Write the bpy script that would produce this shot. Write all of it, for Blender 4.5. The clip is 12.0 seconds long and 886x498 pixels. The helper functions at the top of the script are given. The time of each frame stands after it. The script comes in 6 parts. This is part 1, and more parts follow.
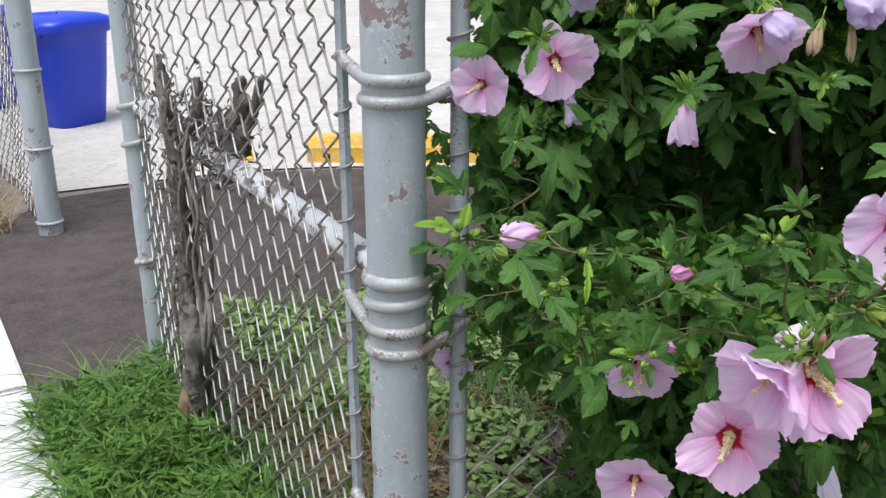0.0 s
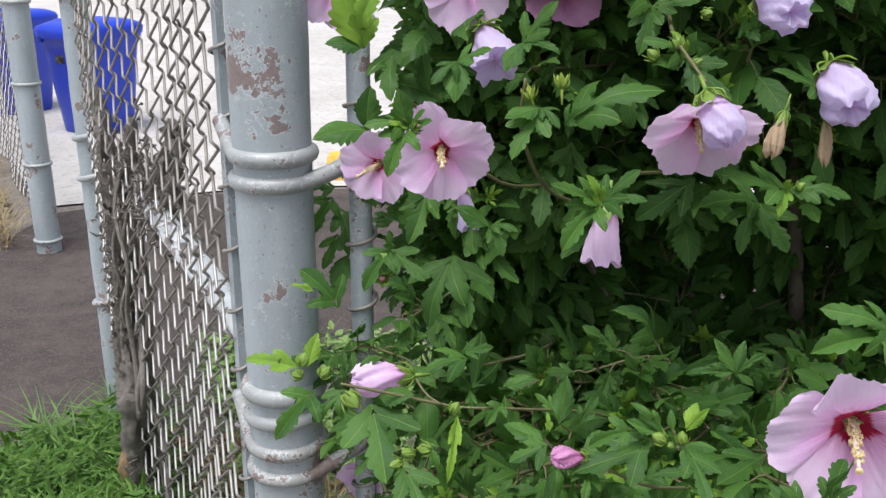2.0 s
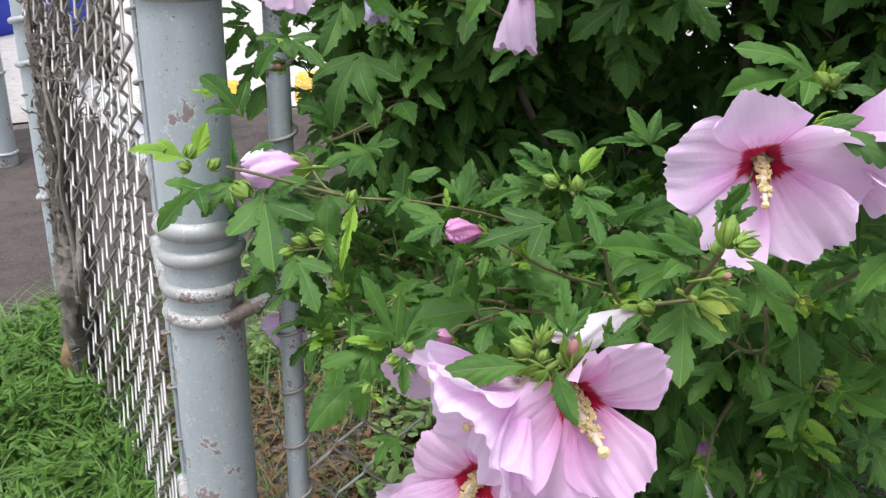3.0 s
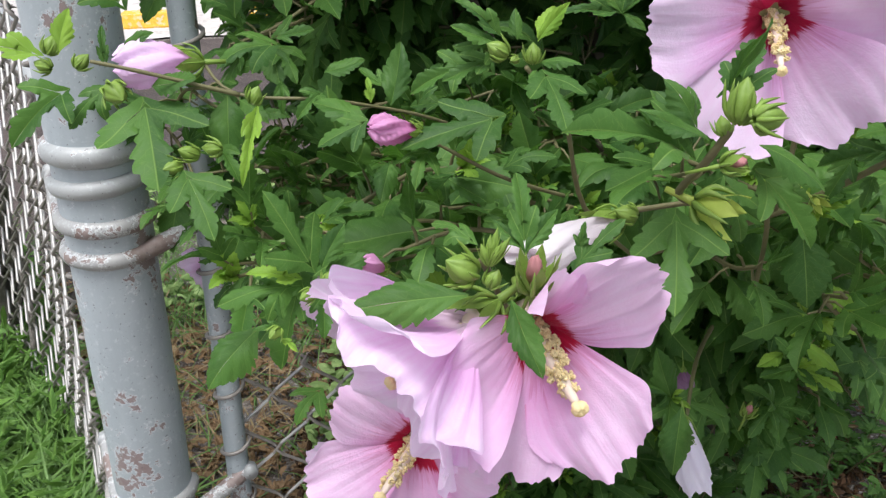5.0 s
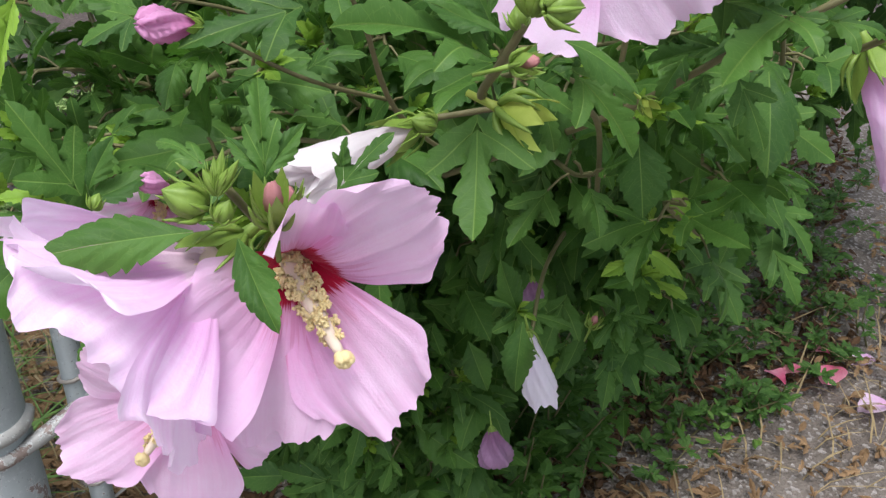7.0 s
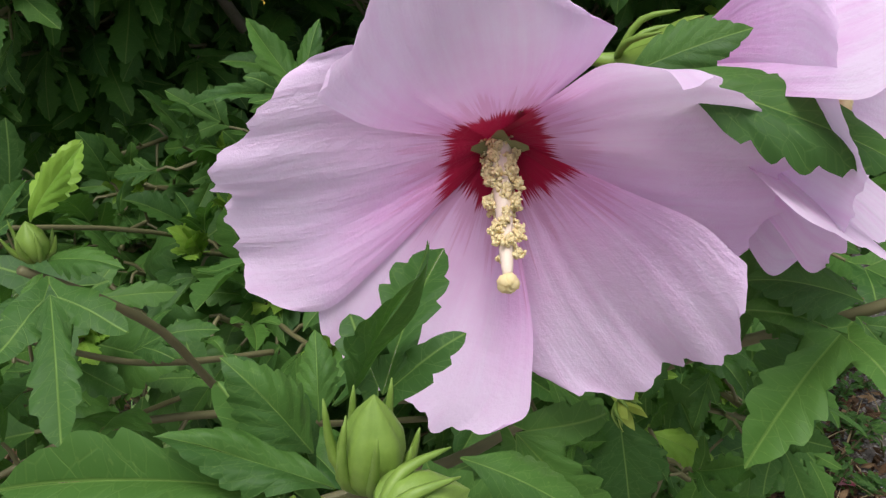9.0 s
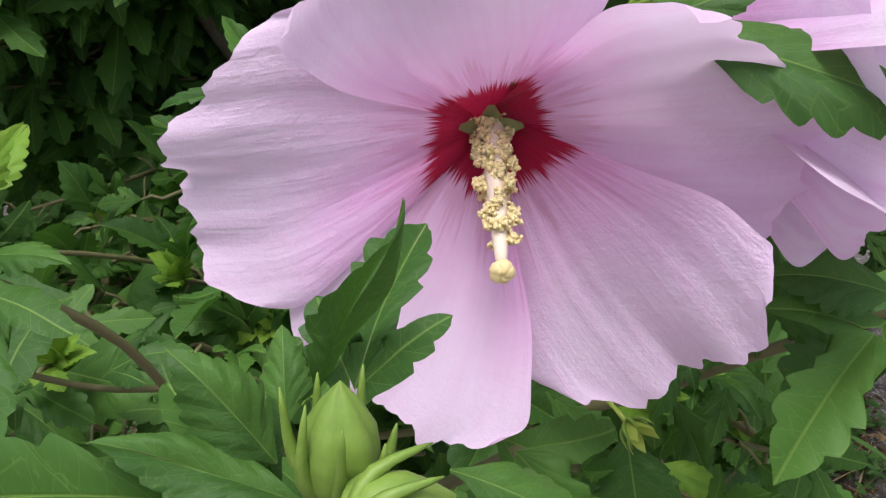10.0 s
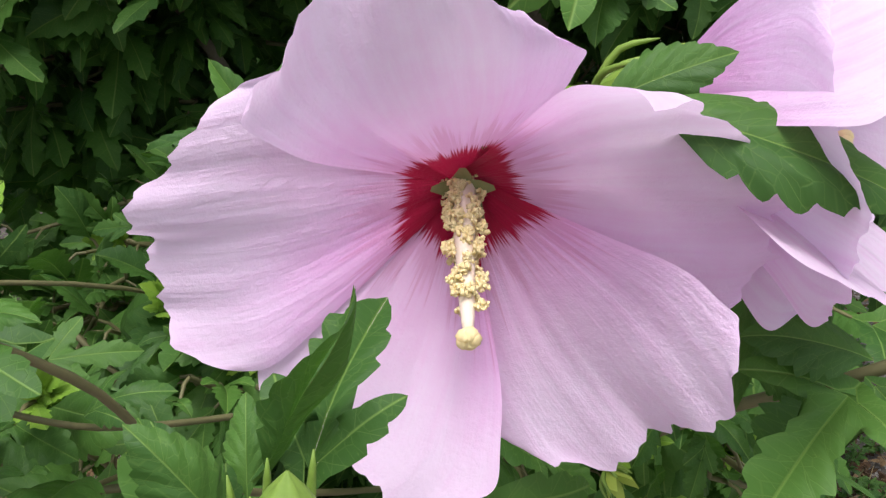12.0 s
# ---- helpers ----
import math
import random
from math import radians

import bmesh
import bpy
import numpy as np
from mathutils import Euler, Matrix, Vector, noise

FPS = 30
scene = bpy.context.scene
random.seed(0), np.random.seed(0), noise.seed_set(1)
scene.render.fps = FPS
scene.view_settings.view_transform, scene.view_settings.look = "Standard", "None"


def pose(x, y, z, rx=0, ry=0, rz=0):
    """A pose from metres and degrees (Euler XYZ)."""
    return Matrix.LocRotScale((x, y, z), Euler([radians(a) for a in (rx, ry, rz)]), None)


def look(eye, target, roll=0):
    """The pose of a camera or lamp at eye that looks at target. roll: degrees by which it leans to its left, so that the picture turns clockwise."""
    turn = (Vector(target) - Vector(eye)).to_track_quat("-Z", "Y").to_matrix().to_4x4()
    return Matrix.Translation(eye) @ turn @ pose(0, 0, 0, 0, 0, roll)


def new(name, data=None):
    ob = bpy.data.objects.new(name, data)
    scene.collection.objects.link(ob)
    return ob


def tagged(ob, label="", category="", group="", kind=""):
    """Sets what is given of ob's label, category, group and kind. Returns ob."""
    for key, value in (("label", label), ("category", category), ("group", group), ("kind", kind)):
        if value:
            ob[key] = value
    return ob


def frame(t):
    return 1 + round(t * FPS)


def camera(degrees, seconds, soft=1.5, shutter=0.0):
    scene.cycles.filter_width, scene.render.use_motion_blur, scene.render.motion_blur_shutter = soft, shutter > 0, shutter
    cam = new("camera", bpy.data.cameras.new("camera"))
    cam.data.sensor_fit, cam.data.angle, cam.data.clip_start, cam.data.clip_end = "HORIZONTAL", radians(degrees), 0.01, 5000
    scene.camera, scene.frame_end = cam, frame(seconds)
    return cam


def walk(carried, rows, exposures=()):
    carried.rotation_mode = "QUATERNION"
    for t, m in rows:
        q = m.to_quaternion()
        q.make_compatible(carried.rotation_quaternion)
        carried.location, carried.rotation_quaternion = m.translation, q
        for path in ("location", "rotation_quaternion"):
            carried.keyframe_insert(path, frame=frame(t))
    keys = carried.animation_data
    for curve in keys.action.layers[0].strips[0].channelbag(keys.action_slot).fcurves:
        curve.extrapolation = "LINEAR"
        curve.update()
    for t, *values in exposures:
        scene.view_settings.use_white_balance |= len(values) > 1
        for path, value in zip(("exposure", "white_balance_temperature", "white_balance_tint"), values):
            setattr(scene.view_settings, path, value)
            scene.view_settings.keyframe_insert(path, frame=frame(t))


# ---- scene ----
cam = camera(52.5, 12.0, soft=1.35)
METRES, EYE, TILT, LEAN, TURN = 0.85, 1.0, -19.3, 0.0, 0.0
ROWS = [
    (0.0, 0.0, 0.0, 0.0, 0.0, 0.0, 0.0),
    (0.5, -0.0184, 0.0034, 0.0249, 2.36, 1.25, 0.03),
    (1.0, 0.0301, 0.0498, 0.0717, 2.63, 2.26, -0.33),
    (1.5, 0.104, 0.1454, 0.1163, 2.52, 1.95, -1.39),
    (2.0, 0.1872, 0.2258, 0.1287, 3.71, 0.03, -2.03),
    (2.5, 0.2401, 0.2685, 0.0602, 4.32, -2.45, -2.07),
    (3.0, 0.2566, 0.2854, -0.0034, 2.71, -3.18, -2.15),
    (3.5, 0.2578, 0.3273, -0.0399, 1.56, -4.3, -1.15),
    (5.5, 0.2832, 0.4267, -0.0223, -1.49, -9.57, 0.53),
    (6.0, 0.3006, 0.4358, -0.0223, -3.62, -12.67, 1.51),
    (6.5, 0.3079, 0.442, -0.0348, -5.39, -14.0, 0.54),
    (7.0, 0.3173, 0.4653, -0.0275, -7.13, -13.7, -0.01),
    (7.5, 0.3266, 0.5141, 0.0038, -9.57, -11.08, 0.66),
    (9.5, 0.3849, 0.6327, 0.0375, -7.18, -8.17, 2.15),
    (10.0, 0.3828, 0.6402, 0.0229, -7.66, -6.4, 2.56),
    (10.5, 0.3753, 0.6426, 0.0265, -7.05, -6.69, 2.31),
    (11.0, 0.3795, 0.6425, 0.0277, -6.36, -6.57, 2.01),
    (11.5, 0.3835, 0.6446, 0.0307, -6.61, -5.83, 2.0),
    (12.0, 0.3903, 0.64, 0.0323, -7.26, -5.51, 1.96),
]
walk(cam, [(t, pose(0, 0, EYE, TILT, LEAN, TURN) @ pose(METRES * x, METRES * y, METRES * z, 90 + pitch, roll, yaw)) for t, x, y, z, yaw, pitch, roll in ROWS],
     exposures=[(t, stops, 6200 + 22 * t, 12) for t, stops in ((0, 0.06), (0.5, -0.12), (1, -0.22), (1.5, -0.12), (2, 0.10), (2.5, 0.28), (3, 0.34), (3.5, 0.26), (5.5, 0.30), (6.5, 0.17), (7.5, 0.34), (9.5, -0.12), (10, 0.10), (10.5, 0.2), (12, 0.28))])

# ---- light ----
world = bpy.data.worlds.new("overcast_sky")
scene.world = world
world.use_nodes = True
_wn = world.node_tree.nodes
_sky = _wn.new("ShaderNodeTexSky")
_sky.sky_type, _sky.sun_disc = "NISHITA", False
_sky.sun_elevation, _sky.sun_rotation = radians(72), radians(204)
_sky.air_density, _sky.dust_density = 1.6, 4.0
_soft = _wn.new("ShaderNodeHueSaturation")
_soft.inputs["Saturation"].default_value = 0.5
world.node_tree.links.new(_sky.outputs[0], _soft.inputs["Color"])
world.node_tree.links.new(_soft.outputs[0], _wn["Background"].inputs[0])
_wn["Background"].inputs[1].default_value = 0.15
sun = new("sun", bpy.data.lights.new("sun", "SUN"))
sun.data.energy, sun.data.angle, sun.data.color = 3.0, radians(28), (1.0, 0.99, 0.985)
sun.matrix_world = look((-0.60, -0.80, 4.8), (0, 0.6, 0))


# ---- materials ----
class Nodes:
    """A small writer of node materials."""

    def __init__(self, name):
        self.m = bpy.data.materials.new(name)
        self.m.use_nodes = True
        self.t = self.m.node_tree
        self.b = self.t.nodes["Principled BSDF"]
        self.out = self.t.nodes["Material Output"]

    def add(self, kind, **values):
        n = self.t.nodes.new("ShaderNode" + kind)
        for k, v in values.items():
            if k == "op":
                n.operation = v
            elif k == "data":
                n.data_type = v
        return n

    def link(self, a, b):
        self.t.links.new(a, b)

    def put(self, socket, v):
        if isinstance(v, (int, float)):
            socket.default_value = v
        elif isinstance(v, (tuple, list)):
            socket.default_value = (*v, 1.0)[:4] if len(socket.default_value) == 4 else v
        else:
            self.link(v, socket)

    def math(self, op, a, b=0.0, clamp=False):
        n = self.add("Math", op=op)
        n.use_clamp = clamp
        self.put(n.inputs[0], a)
        self.put(n.inputs[1], b)
        return n.outputs[0]

    def ramp(self, v, lo, hi, a=0.0, b=1.0):
        n = self.add("MapRange")
        n.interpolation_type = "SMOOTHSTEP"
        for i, x in enumerate((v, lo, hi, a, b)):
            self.put(n.inputs[i], x)
        return n.outputs[0]

    def mix(self, f, a, b):
        n = self.add("Mix", data="RGBA")
        self.put(n.inputs[0], f)
        self.put(n.inputs[6], a)
        self.put(n.inputs[7], b)
        return n.outputs[2]

    def coords(self, which="Object", scale=(1, 1, 1)):
        n = self.add("TexCoord")
        m = self.add("Mapping")
        self.link(n.outputs[which], m.inputs[0])
        m.inputs[3].default_value = scale
        return m.outputs[0]

    def noise(self, scale, detail=4.0, rough=0.55, vec=None, colour=False):
        n = self.add("TexNoise")
        n.inputs["Scale"].default_value, n.inputs["Detail"].default_value, n.inputs["Roughness"].default_value = scale, detail, rough
        self.link(vec if vec is not None else self.coords(), n.inputs["Vector"])
        return n.outputs[1 if colour else 0]

    def voronoi(self, scale, vec=None, out=0):
        n = self.add("TexVoronoi")
        n.inputs["Scale"].default_value = scale
        self.link(vec if vec is not None else self.coords(), n.inputs["Vector"])
        return n.outputs[out]

    def bump(self, h, strength=0.3, dist=0.01):
        n = self.add("Bump")
        n.inputs["Strength"].default_value, n.inputs["Distance"].default_value = strength, dist
        self.link(h, n.inputs["Height"])
        self.link(n.outputs[0], self.b.inputs["Normal"])

    def vary(self):
        """A number of its own for every leaf, joined or single."""
        a = self.add("NewGeometry").outputs["Random Per Island"]
        b = self.add("ObjectInfo").outputs["Random"]
        return self.math("FRACT", self.math("ADD", a, b))

    def thin(self, colour, share):
        """Lets some light pass through, as leaves and petals do."""
        tr, mx = self.add("BsdfTranslucent"), self.add("MixShader")
        self.put(tr.inputs[0], colour)
        mx.inputs[0].default_value = share
        self.link(self.b.outputs[0], mx.inputs[1])
        self.link(tr.outputs[0], mx.inputs[2])
        self.link(mx.outputs[0], self.out.inputs[0])

    def done(self, colour, rough=0.6, metal=0.0, spec=None):
        self.put(self.b.inputs["Base Color"], colour)
        self.put(self.b.inputs["Roughness"], rough)
        self.put(self.b.inputs["Metallic"], metal)
        if spec is not None:
            self.b.inputs["Specular IOR Level"].default_value = spec
        return self.m


def leaf_material(name, dark, light, back, vein, share=0.2, rough=0.42):
    n = Nodes(name)
    uv = n.add("UVMap").outputs[0]
    sep = n.add("SeparateXYZ")
    n.link(uv, sep.inputs[0])
    at = n.add("VectorMath")
    lift = n.add("CombineXYZ")
    n.link(n.math("MULTIPLY", n.vary(), 60.0), lift.inputs[2])
    n.link(uv, at.inputs[0])
    n.link(lift.outputs[0], at.inputs[1])
    at = at.outputs[0]
    x = n.math("ABSOLUTE", n.math("SUBTRACT", sep.outputs[0], 0.5))
    y = n.math("ADD", sep.outputs[1], n.math("MULTIPLY", n.math("SUBTRACT", n.noise(5, 2, 0.5, at), 0.5), 0.05))
    mid = n.ramp(x, 0.0012, 0.0045, 1.0, 0.0)
    way = n.math("PINGPONG", n.math("SUBTRACT", y, n.math("MULTIPLY", x, 1.5)), 0.095)
    rib = n.ramp(way, 0.0, 0.004, 1.0, 0.0)
    lines = n.math("MAXIMUM", mid, n.math("MULTIPLY", rib, 0.5), clamp=True)
    puff = n.math("MULTIPLY", n.ramp(way, 0.0, 0.09), n.ramp(x, 0.0, 0.06))
    blot = n.noise(3.5, 4, 0.6, at)
    net = n.voronoi(34, at)
    tone = n.math("ADD", n.math("MULTIPLY", n.vary(), 0.6), n.math("MULTIPLY", blot, 0.4))
    col = n.mix(tone, dark, light)
    cells = n.add("TexVoronoi")
    cells.feature = "DISTANCE_TO_EDGE"
    cells.inputs["Scale"].default_value = 17
    n.link(at, cells.inputs["Vector"])
    web = n.ramp(cells.outputs[0], 0.0, 0.05, 1.0, 0.0)
    lines = n.math("MAXIMUM", lines, n.math("MULTIPLY", web, 0.22))
    col = n.mix(n.math("MULTIPLY", lines, 0.55), col, vein)
    fine = n.noise(45, 3, 0.6, at)
    col = n.mix(n.math("MULTIPLY", n.ramp(fine, 0.62, 0.75), 0.25), col, vein)
    high = n.math("ADD", n.math("MULTIPLY", puff, 0.8), n.math("ADD", n.math("MULTIPLY", lines, -0.5), n.math("MULTIPLY", net, 0.2)))
    n.bump(n.math("ADD", high, n.math("MULTIPLY", fine, 0.14)), 0.26, 0.0018)
    n.thin(n.mix(tone, back, light), share)
    return n.done(col, n.ramp(blot, 0.3, 0.8, rough, rough + 0.2), spec=0.22)


M_LEAF = leaf_material("leaf_green", (0.022, 0.067, 0.018), (0.086, 0.196, 0.033), (0.09, 0.26, 0.018), (0.24, 0.38, 0.09), 0.29, 0.46)
M_YOUNG = leaf_material("leaf_young", (0.12, 0.25, 0.03), (0.27, 0.44, 0.055), (0.22, 0.42, 0.03), (0.30, 0.42, 0.12), 0.32)
M_WEED = leaf_material("weed_leaf", (0.038, 0.110, 0.016), (0.14, 0.26, 0.048), (0.16, 0.32, 0.04), (0.2, 0.3, 0.1))
M_COVER = leaf_material("cover_leaf", (0.10, 0.20, 0.04), (0.34, 0.46, 0.17), (0.18, 0.34, 0.05), (0.3, 0.4, 0.16))
M_DRYLEAF = leaf_material("dry_leaf", (0.10, 0.058, 0.03), (0.36, 0.235, 0.125), (0.3, 0.18, 0.08), (0.3, 0.2, 0.1), 0.15, 0.7)


def petal_material(name, pale, deep, centre, streak=1.0, throat=0.125):
    n = Nodes(name)
    uv = n.add("UVMap").outputs[0]
    sep = n.add("SeparateXYZ")
    n.link(uv, sep.inputs[0])
    u, v = sep.outputs[1], sep.outputs[0]
    comb = n.add("CombineXYZ")
    n.link(n.math("MULTIPLY", v, 30.0), comb.inputs[0])
    n.link(n.math("MULTIPLY", u, 1.6), comb.inputs[1])
    n.link(n.math("MULTIPLY", n.add("ObjectInfo").outputs["Random"], 40.0), comb.inputs[2])
    line = n.noise(1.0, 3, 0.6, comb.outputs[0])
    cloud = n.noise(60, 3, 0.6)
    # pale towards the rim, pinker along the veins and the base
    f = n.math("ADD", n.ramp(u, 0.2, 0.8, 0.95, 0.12), n.math("MULTIPLY", n.math("SUBTRACT", line, 0.5), 0.5 * streak))
    f = n.math("ADD", f, n.math("MULTIPLY", n.math("SUBTRACT", n.noise(190, 4, 0.65), 0.5), 0.45))
    f = n.math("ADD", f, n.math("MULTIPLY", n.math("SUBTRACT", cloud, 0.5), 0.6), clamp=True)
    col = n.mix(f, pale, deep)
    ray = n.add("CombineXYZ")
    n.link(n.math("MULTIPLY", v, 46.0), ray.inputs[0])
    n.link(n.math("MULTIPLY", u, 0.8), ray.inputs[1])
    reach = n.math("ADD", throat, n.math("MULTIPLY", n.noise(1.0, 3, 0.7, ray.outputs[0]), 0.20))
    red = n.ramp(n.math("SUBTRACT", u, reach), -0.02, 0.02, 1.0, 0.0)
    flush = n.math("MULTIPLY", n.ramp(n.math("SUBTRACT", u, n.math("ADD", throat + 0.025, n.math("MULTIPLY", n.math("POWER", line, 2.0), 0.6))), -0.03, 0.07, 1.0, 0.0), 0.36)
    col = n.mix(flush, col, n.mix(0.5, deep, centre))
    col = n.mix(red, col, centre)
    crepe = n.noise(260, 5, 0.75)
    n.bump(n.math("ADD", n.math("MULTIPLY", line, 0.45), n.math("ADD", n.math("MULTIPLY", n.noise(150, 3, 0.6), 0.5), n.math("MULTIPLY", crepe, 0.7))), 0.5, 0.0015)
    n.thin(col, 0.42)
    n.b.inputs["Sheen Weight"].default_value = 0.15
    return n.done(col, 0.62, spec=0.25)


M_PETAL = petal_material("petal_pink", (0.92, 0.72, 0.94), (0.88, 0.49, 0.82), (0.42, 0.006, 0.05), 1.25)
M_WARM = petal_material("petal_warm_pink", (0.92, 0.66, 0.90), (0.88, 0.43, 0.76), (0.46, 0.006, 0.045), 1.25, 0.185)
M_PALE = petal_material("petal_pale_lilac", (0.88, 0.85, 0.94), (0.80, 0.72, 0.90), (0.76, 0.62, 0.80), 1.4)
M_DUSK = petal_material("petal_dusky", (0.40, 0.24, 0.40), (0.26, 0.11, 0.23), (0.22, 0.08, 0.18), 1.4)
M_CORAL = petal_material("petal_coral", (0.88, 0.36, 0.48), (0.74, 0.14, 0.27), (0.60, 0.10, 0.20), 1.4)
M_SOFT = petal_material("petal_soft", (0.92, 0.75, 0.94), (0.85, 0.48, 0.81), (0.86, 0.68, 0.80), 2.2)
M_LILAC = petal_material("petal_lilac", (0.76, 0.68, 0.90), (0.74, 0.50, 0.80), (0.66, 0.38, 0.66), 1.6)
M_ROSE = petal_material("petal_rose", (0.78, 0.40, 0.66), (0.55, 0.16, 0.38), (0.50, 0.12, 0.28), 1.6)
M_CREAM = petal_material("petal_cream", (0.86, 0.82, 0.84), (0.80, 0.70, 0.74), (0.72, 0.46, 0.46), 1.0)


def plain(name, a, b, scale, rough, metal=0.0, bump=0.2, dist=0.004, share=0.0):
    n = Nodes(name)
    f = n.noise(scale, 5, 0.62)
    g = n.noise(scale * 7, 3, 0.6)
    col = n.mix(n.math("ADD", n.math("MULTIPLY", f, 0.7), n.math("MULTIPLY", g, 0.3)), a, b)
    n.bump(n.math("ADD", f, n.math("MULTIPLY", g, 0.4)), bump, dist)
    if share:
        n.thin(col, share)
    return n.done(col, rough, metal)


M_POLLEN = plain("pollen_cream", (0.94, 0.79, 0.40), (0.97, 0.90, 0.61), 900, 0.8, bump=0.3, dist=0.0006, share=0.45)
M_STYLE = plain("style_cream", (0.80, 0.66, 0.52), (0.86, 0.74, 0.62), 300, 0.6, share=0.2, dist=0.001)
M_SEPAL = plain("sepal_green", (0.10, 0.20, 0.028), (0.29, 0.42, 0.07), 160, 0.5, dist=0.001, share=0.2)
M_OLIVE = plain("throat_olive", (0.16, 0.20, 0.06), (0.36, 0.34, 0.16), 300, 0.7, share=0.2, dist=0.001)
M_LIME = plain("calyx_lime", (0.34, 0.46, 0.06), (0.50, 0.60, 0.13), 120, 0.5, dist=0.001, share=0.35)
M_BUDPINK = plain("bud_pink", (0.34, 0.12, 0.12), (0.58, 0.28, 0.29), 200, 0.6, share=0.15, dist=0.001)
M_STEM = plain("stem_green_brown", (0.085, 0.095, 0.035), (0.18, 0.155, 0.07), 90, 0.65, dist=0.001)
M_BARK = plain("bark_grey_brown", (0.07, 0.055, 0.04), (0.19, 0.16, 0.12), 60, 0.85, bump=0.6, dist=0.003)
M_DRY = plain("dried_flower", (0.30, 0.19, 0.09), (0.66, 0.52, 0.36), 110, 0.75, share=0.2, dist=0.002)
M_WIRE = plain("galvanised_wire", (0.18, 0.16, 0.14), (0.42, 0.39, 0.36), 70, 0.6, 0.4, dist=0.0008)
# paler wire colour with the sky's reflection put into it
M_ZINC_GLINT = plain("zinc_wire_glint", (0.30, 0.285, 0.265), (0.60, 0.585, 0.56), 40, 0.45, 0.45, dist=0.0008)
M_VINE = plain("dead_vine", (0.075, 0.063, 0.053), (0.44, 0.395, 0.35), 95, 0.92, bump=1.0, dist=0.009)
M_ROT = plain("rotten_wood", (0.20, 0.12, 0.06), (0.50, 0.34, 0.20), 60, 0.9, bump=0.8, dist=0.005)
M_BLUE = plain("blue_plastic", (0.006, 0.03, 0.42), (0.012, 0.055, 0.58), 4, 0.38, dist=0.001)
M_RUBBER = plain("tyre_rubber", (0.012, 0.012, 0.013), (0.03, 0.03, 0.03), 30, 0.85)
M_DARKCAR = plain("dark_car_paint", (0.018, 0.018, 0.022), (0.03, 0.03, 0.035), 8, 0.22, 0.3, bump=0.02)
M_GREYCAR = plain("grey_car_paint", (0.06, 0.055, 0.055), (0.09, 0.085, 0.08), 8, 0.3, 0.3, bump=0.02)
M_WHITECAR = plain("white_car_paint", (0.62, 0.62, 0.62), (0.72, 0.72, 0.72), 8, 0.3, bump=0.02)
M_CHROME = plain("chrome_trim", (0.45, 0.46, 0.48), (0.62, 0.62, 0.64), 20, 0.25, 0.9, bump=0.02)
M_LAMP = plain("lamp_glass", (0.35, 0.38, 0.42), (0.55, 0.58, 0.6), 30, 0.12, bump=0.02)
M_REDLAMP = plain("red_lamp", (0.40, 0.01, 0.015), (0.5, 0.02, 0.02), 30, 0.2, bump=0.02)
M_PLATE = plain("plate_white", (0.6, 0.6, 0.6), (0.7, 0.7, 0.7), 30, 0.4, bump=0.02)
M_GLASS = plain("dark_window", (0.02, 0.025, 0.03), (0.03, 0.035, 0.04), 6, 0.08, bump=0.01)


def paint_material(name, a, b, chip, rust_amount, white=0.0):
    """Galvanised pipe under old paint: streaks, chips and rust."""
    n = Nodes(name)
    long_ = n.noise(26, 5, 0.65, n.coords("Object", (1, 1, 0.25)))
    fine = n.noise(190, 4, 0.7)
    blot = n.noise(17, 6, 0.72)
    col = n.mix(long_, a, b)
    col = n.mix(n.math("MULTIPLY", n.ramp(fine, 0.52, 0.74), 0.5), col, (0.58, 0.62, 0.63))
    flake = n.ramp(n.math("ADD", blot, n.math("MULTIPLY", fine, 0.16)), 0.70 - rust_amount, 0.715 - rust_amount)
    rim = n.math("SUBTRACT", n.ramp(n.math("ADD", blot, n.math("MULTIPLY", fine, 0.16)), 0.675 - rust_amount, 0.70 - rust_amount), flake, clamp=True)
    col = n.mix(flake, col, n.mix(n.noise(140, 4, 0.6), chip, (0.34, 0.30, 0.29)))
    col = n.mix(n.math("MULTIPLY", rim, 0.6), col, (0.66, 0.69, 0.70))
    pit = n.ramp(n.noise(330, 2, 0.5), 0.67, 0.72)
    col = n.mix(n.math("MULTIPLY", pit, 0.75), col, (0.14, 0.13, 0.13))
    n.bump(n.math("SUBTRACT", n.math("MULTIPLY", fine, 0.3), n.math("ADD", flake, n.math("MULTIPLY", pit, 0.5))), 0.5, 0.0015)
    return n.done(col, n.ramp(fine, 0.3, 0.7, 0.42, 0.62), 0.15)


M_POST = paint_material("grey_post_paint", (0.27, 0.315, 0.335), (0.49, 0.54, 0.565), (0.20, 0.13, 0.12), 0.04)
M_BAND = paint_material("band_paint", (0.26, 0.275, 0.275), (0.42, 0.43, 0.42), (0.17, 0.115, 0.095), 0.07)
M_HOOK = paint_material("rusty_band_paint", (0.25, 0.255, 0.25), (0.40, 0.40, 0.385), (0.14, 0.078, 0.052), 0.115)
M_RAIL = paint_material("white_rail_paint", (0.58, 0.61, 0.62), (0.78, 0.80, 0.80), (0.12, 0.085, 0.075), 0.085)


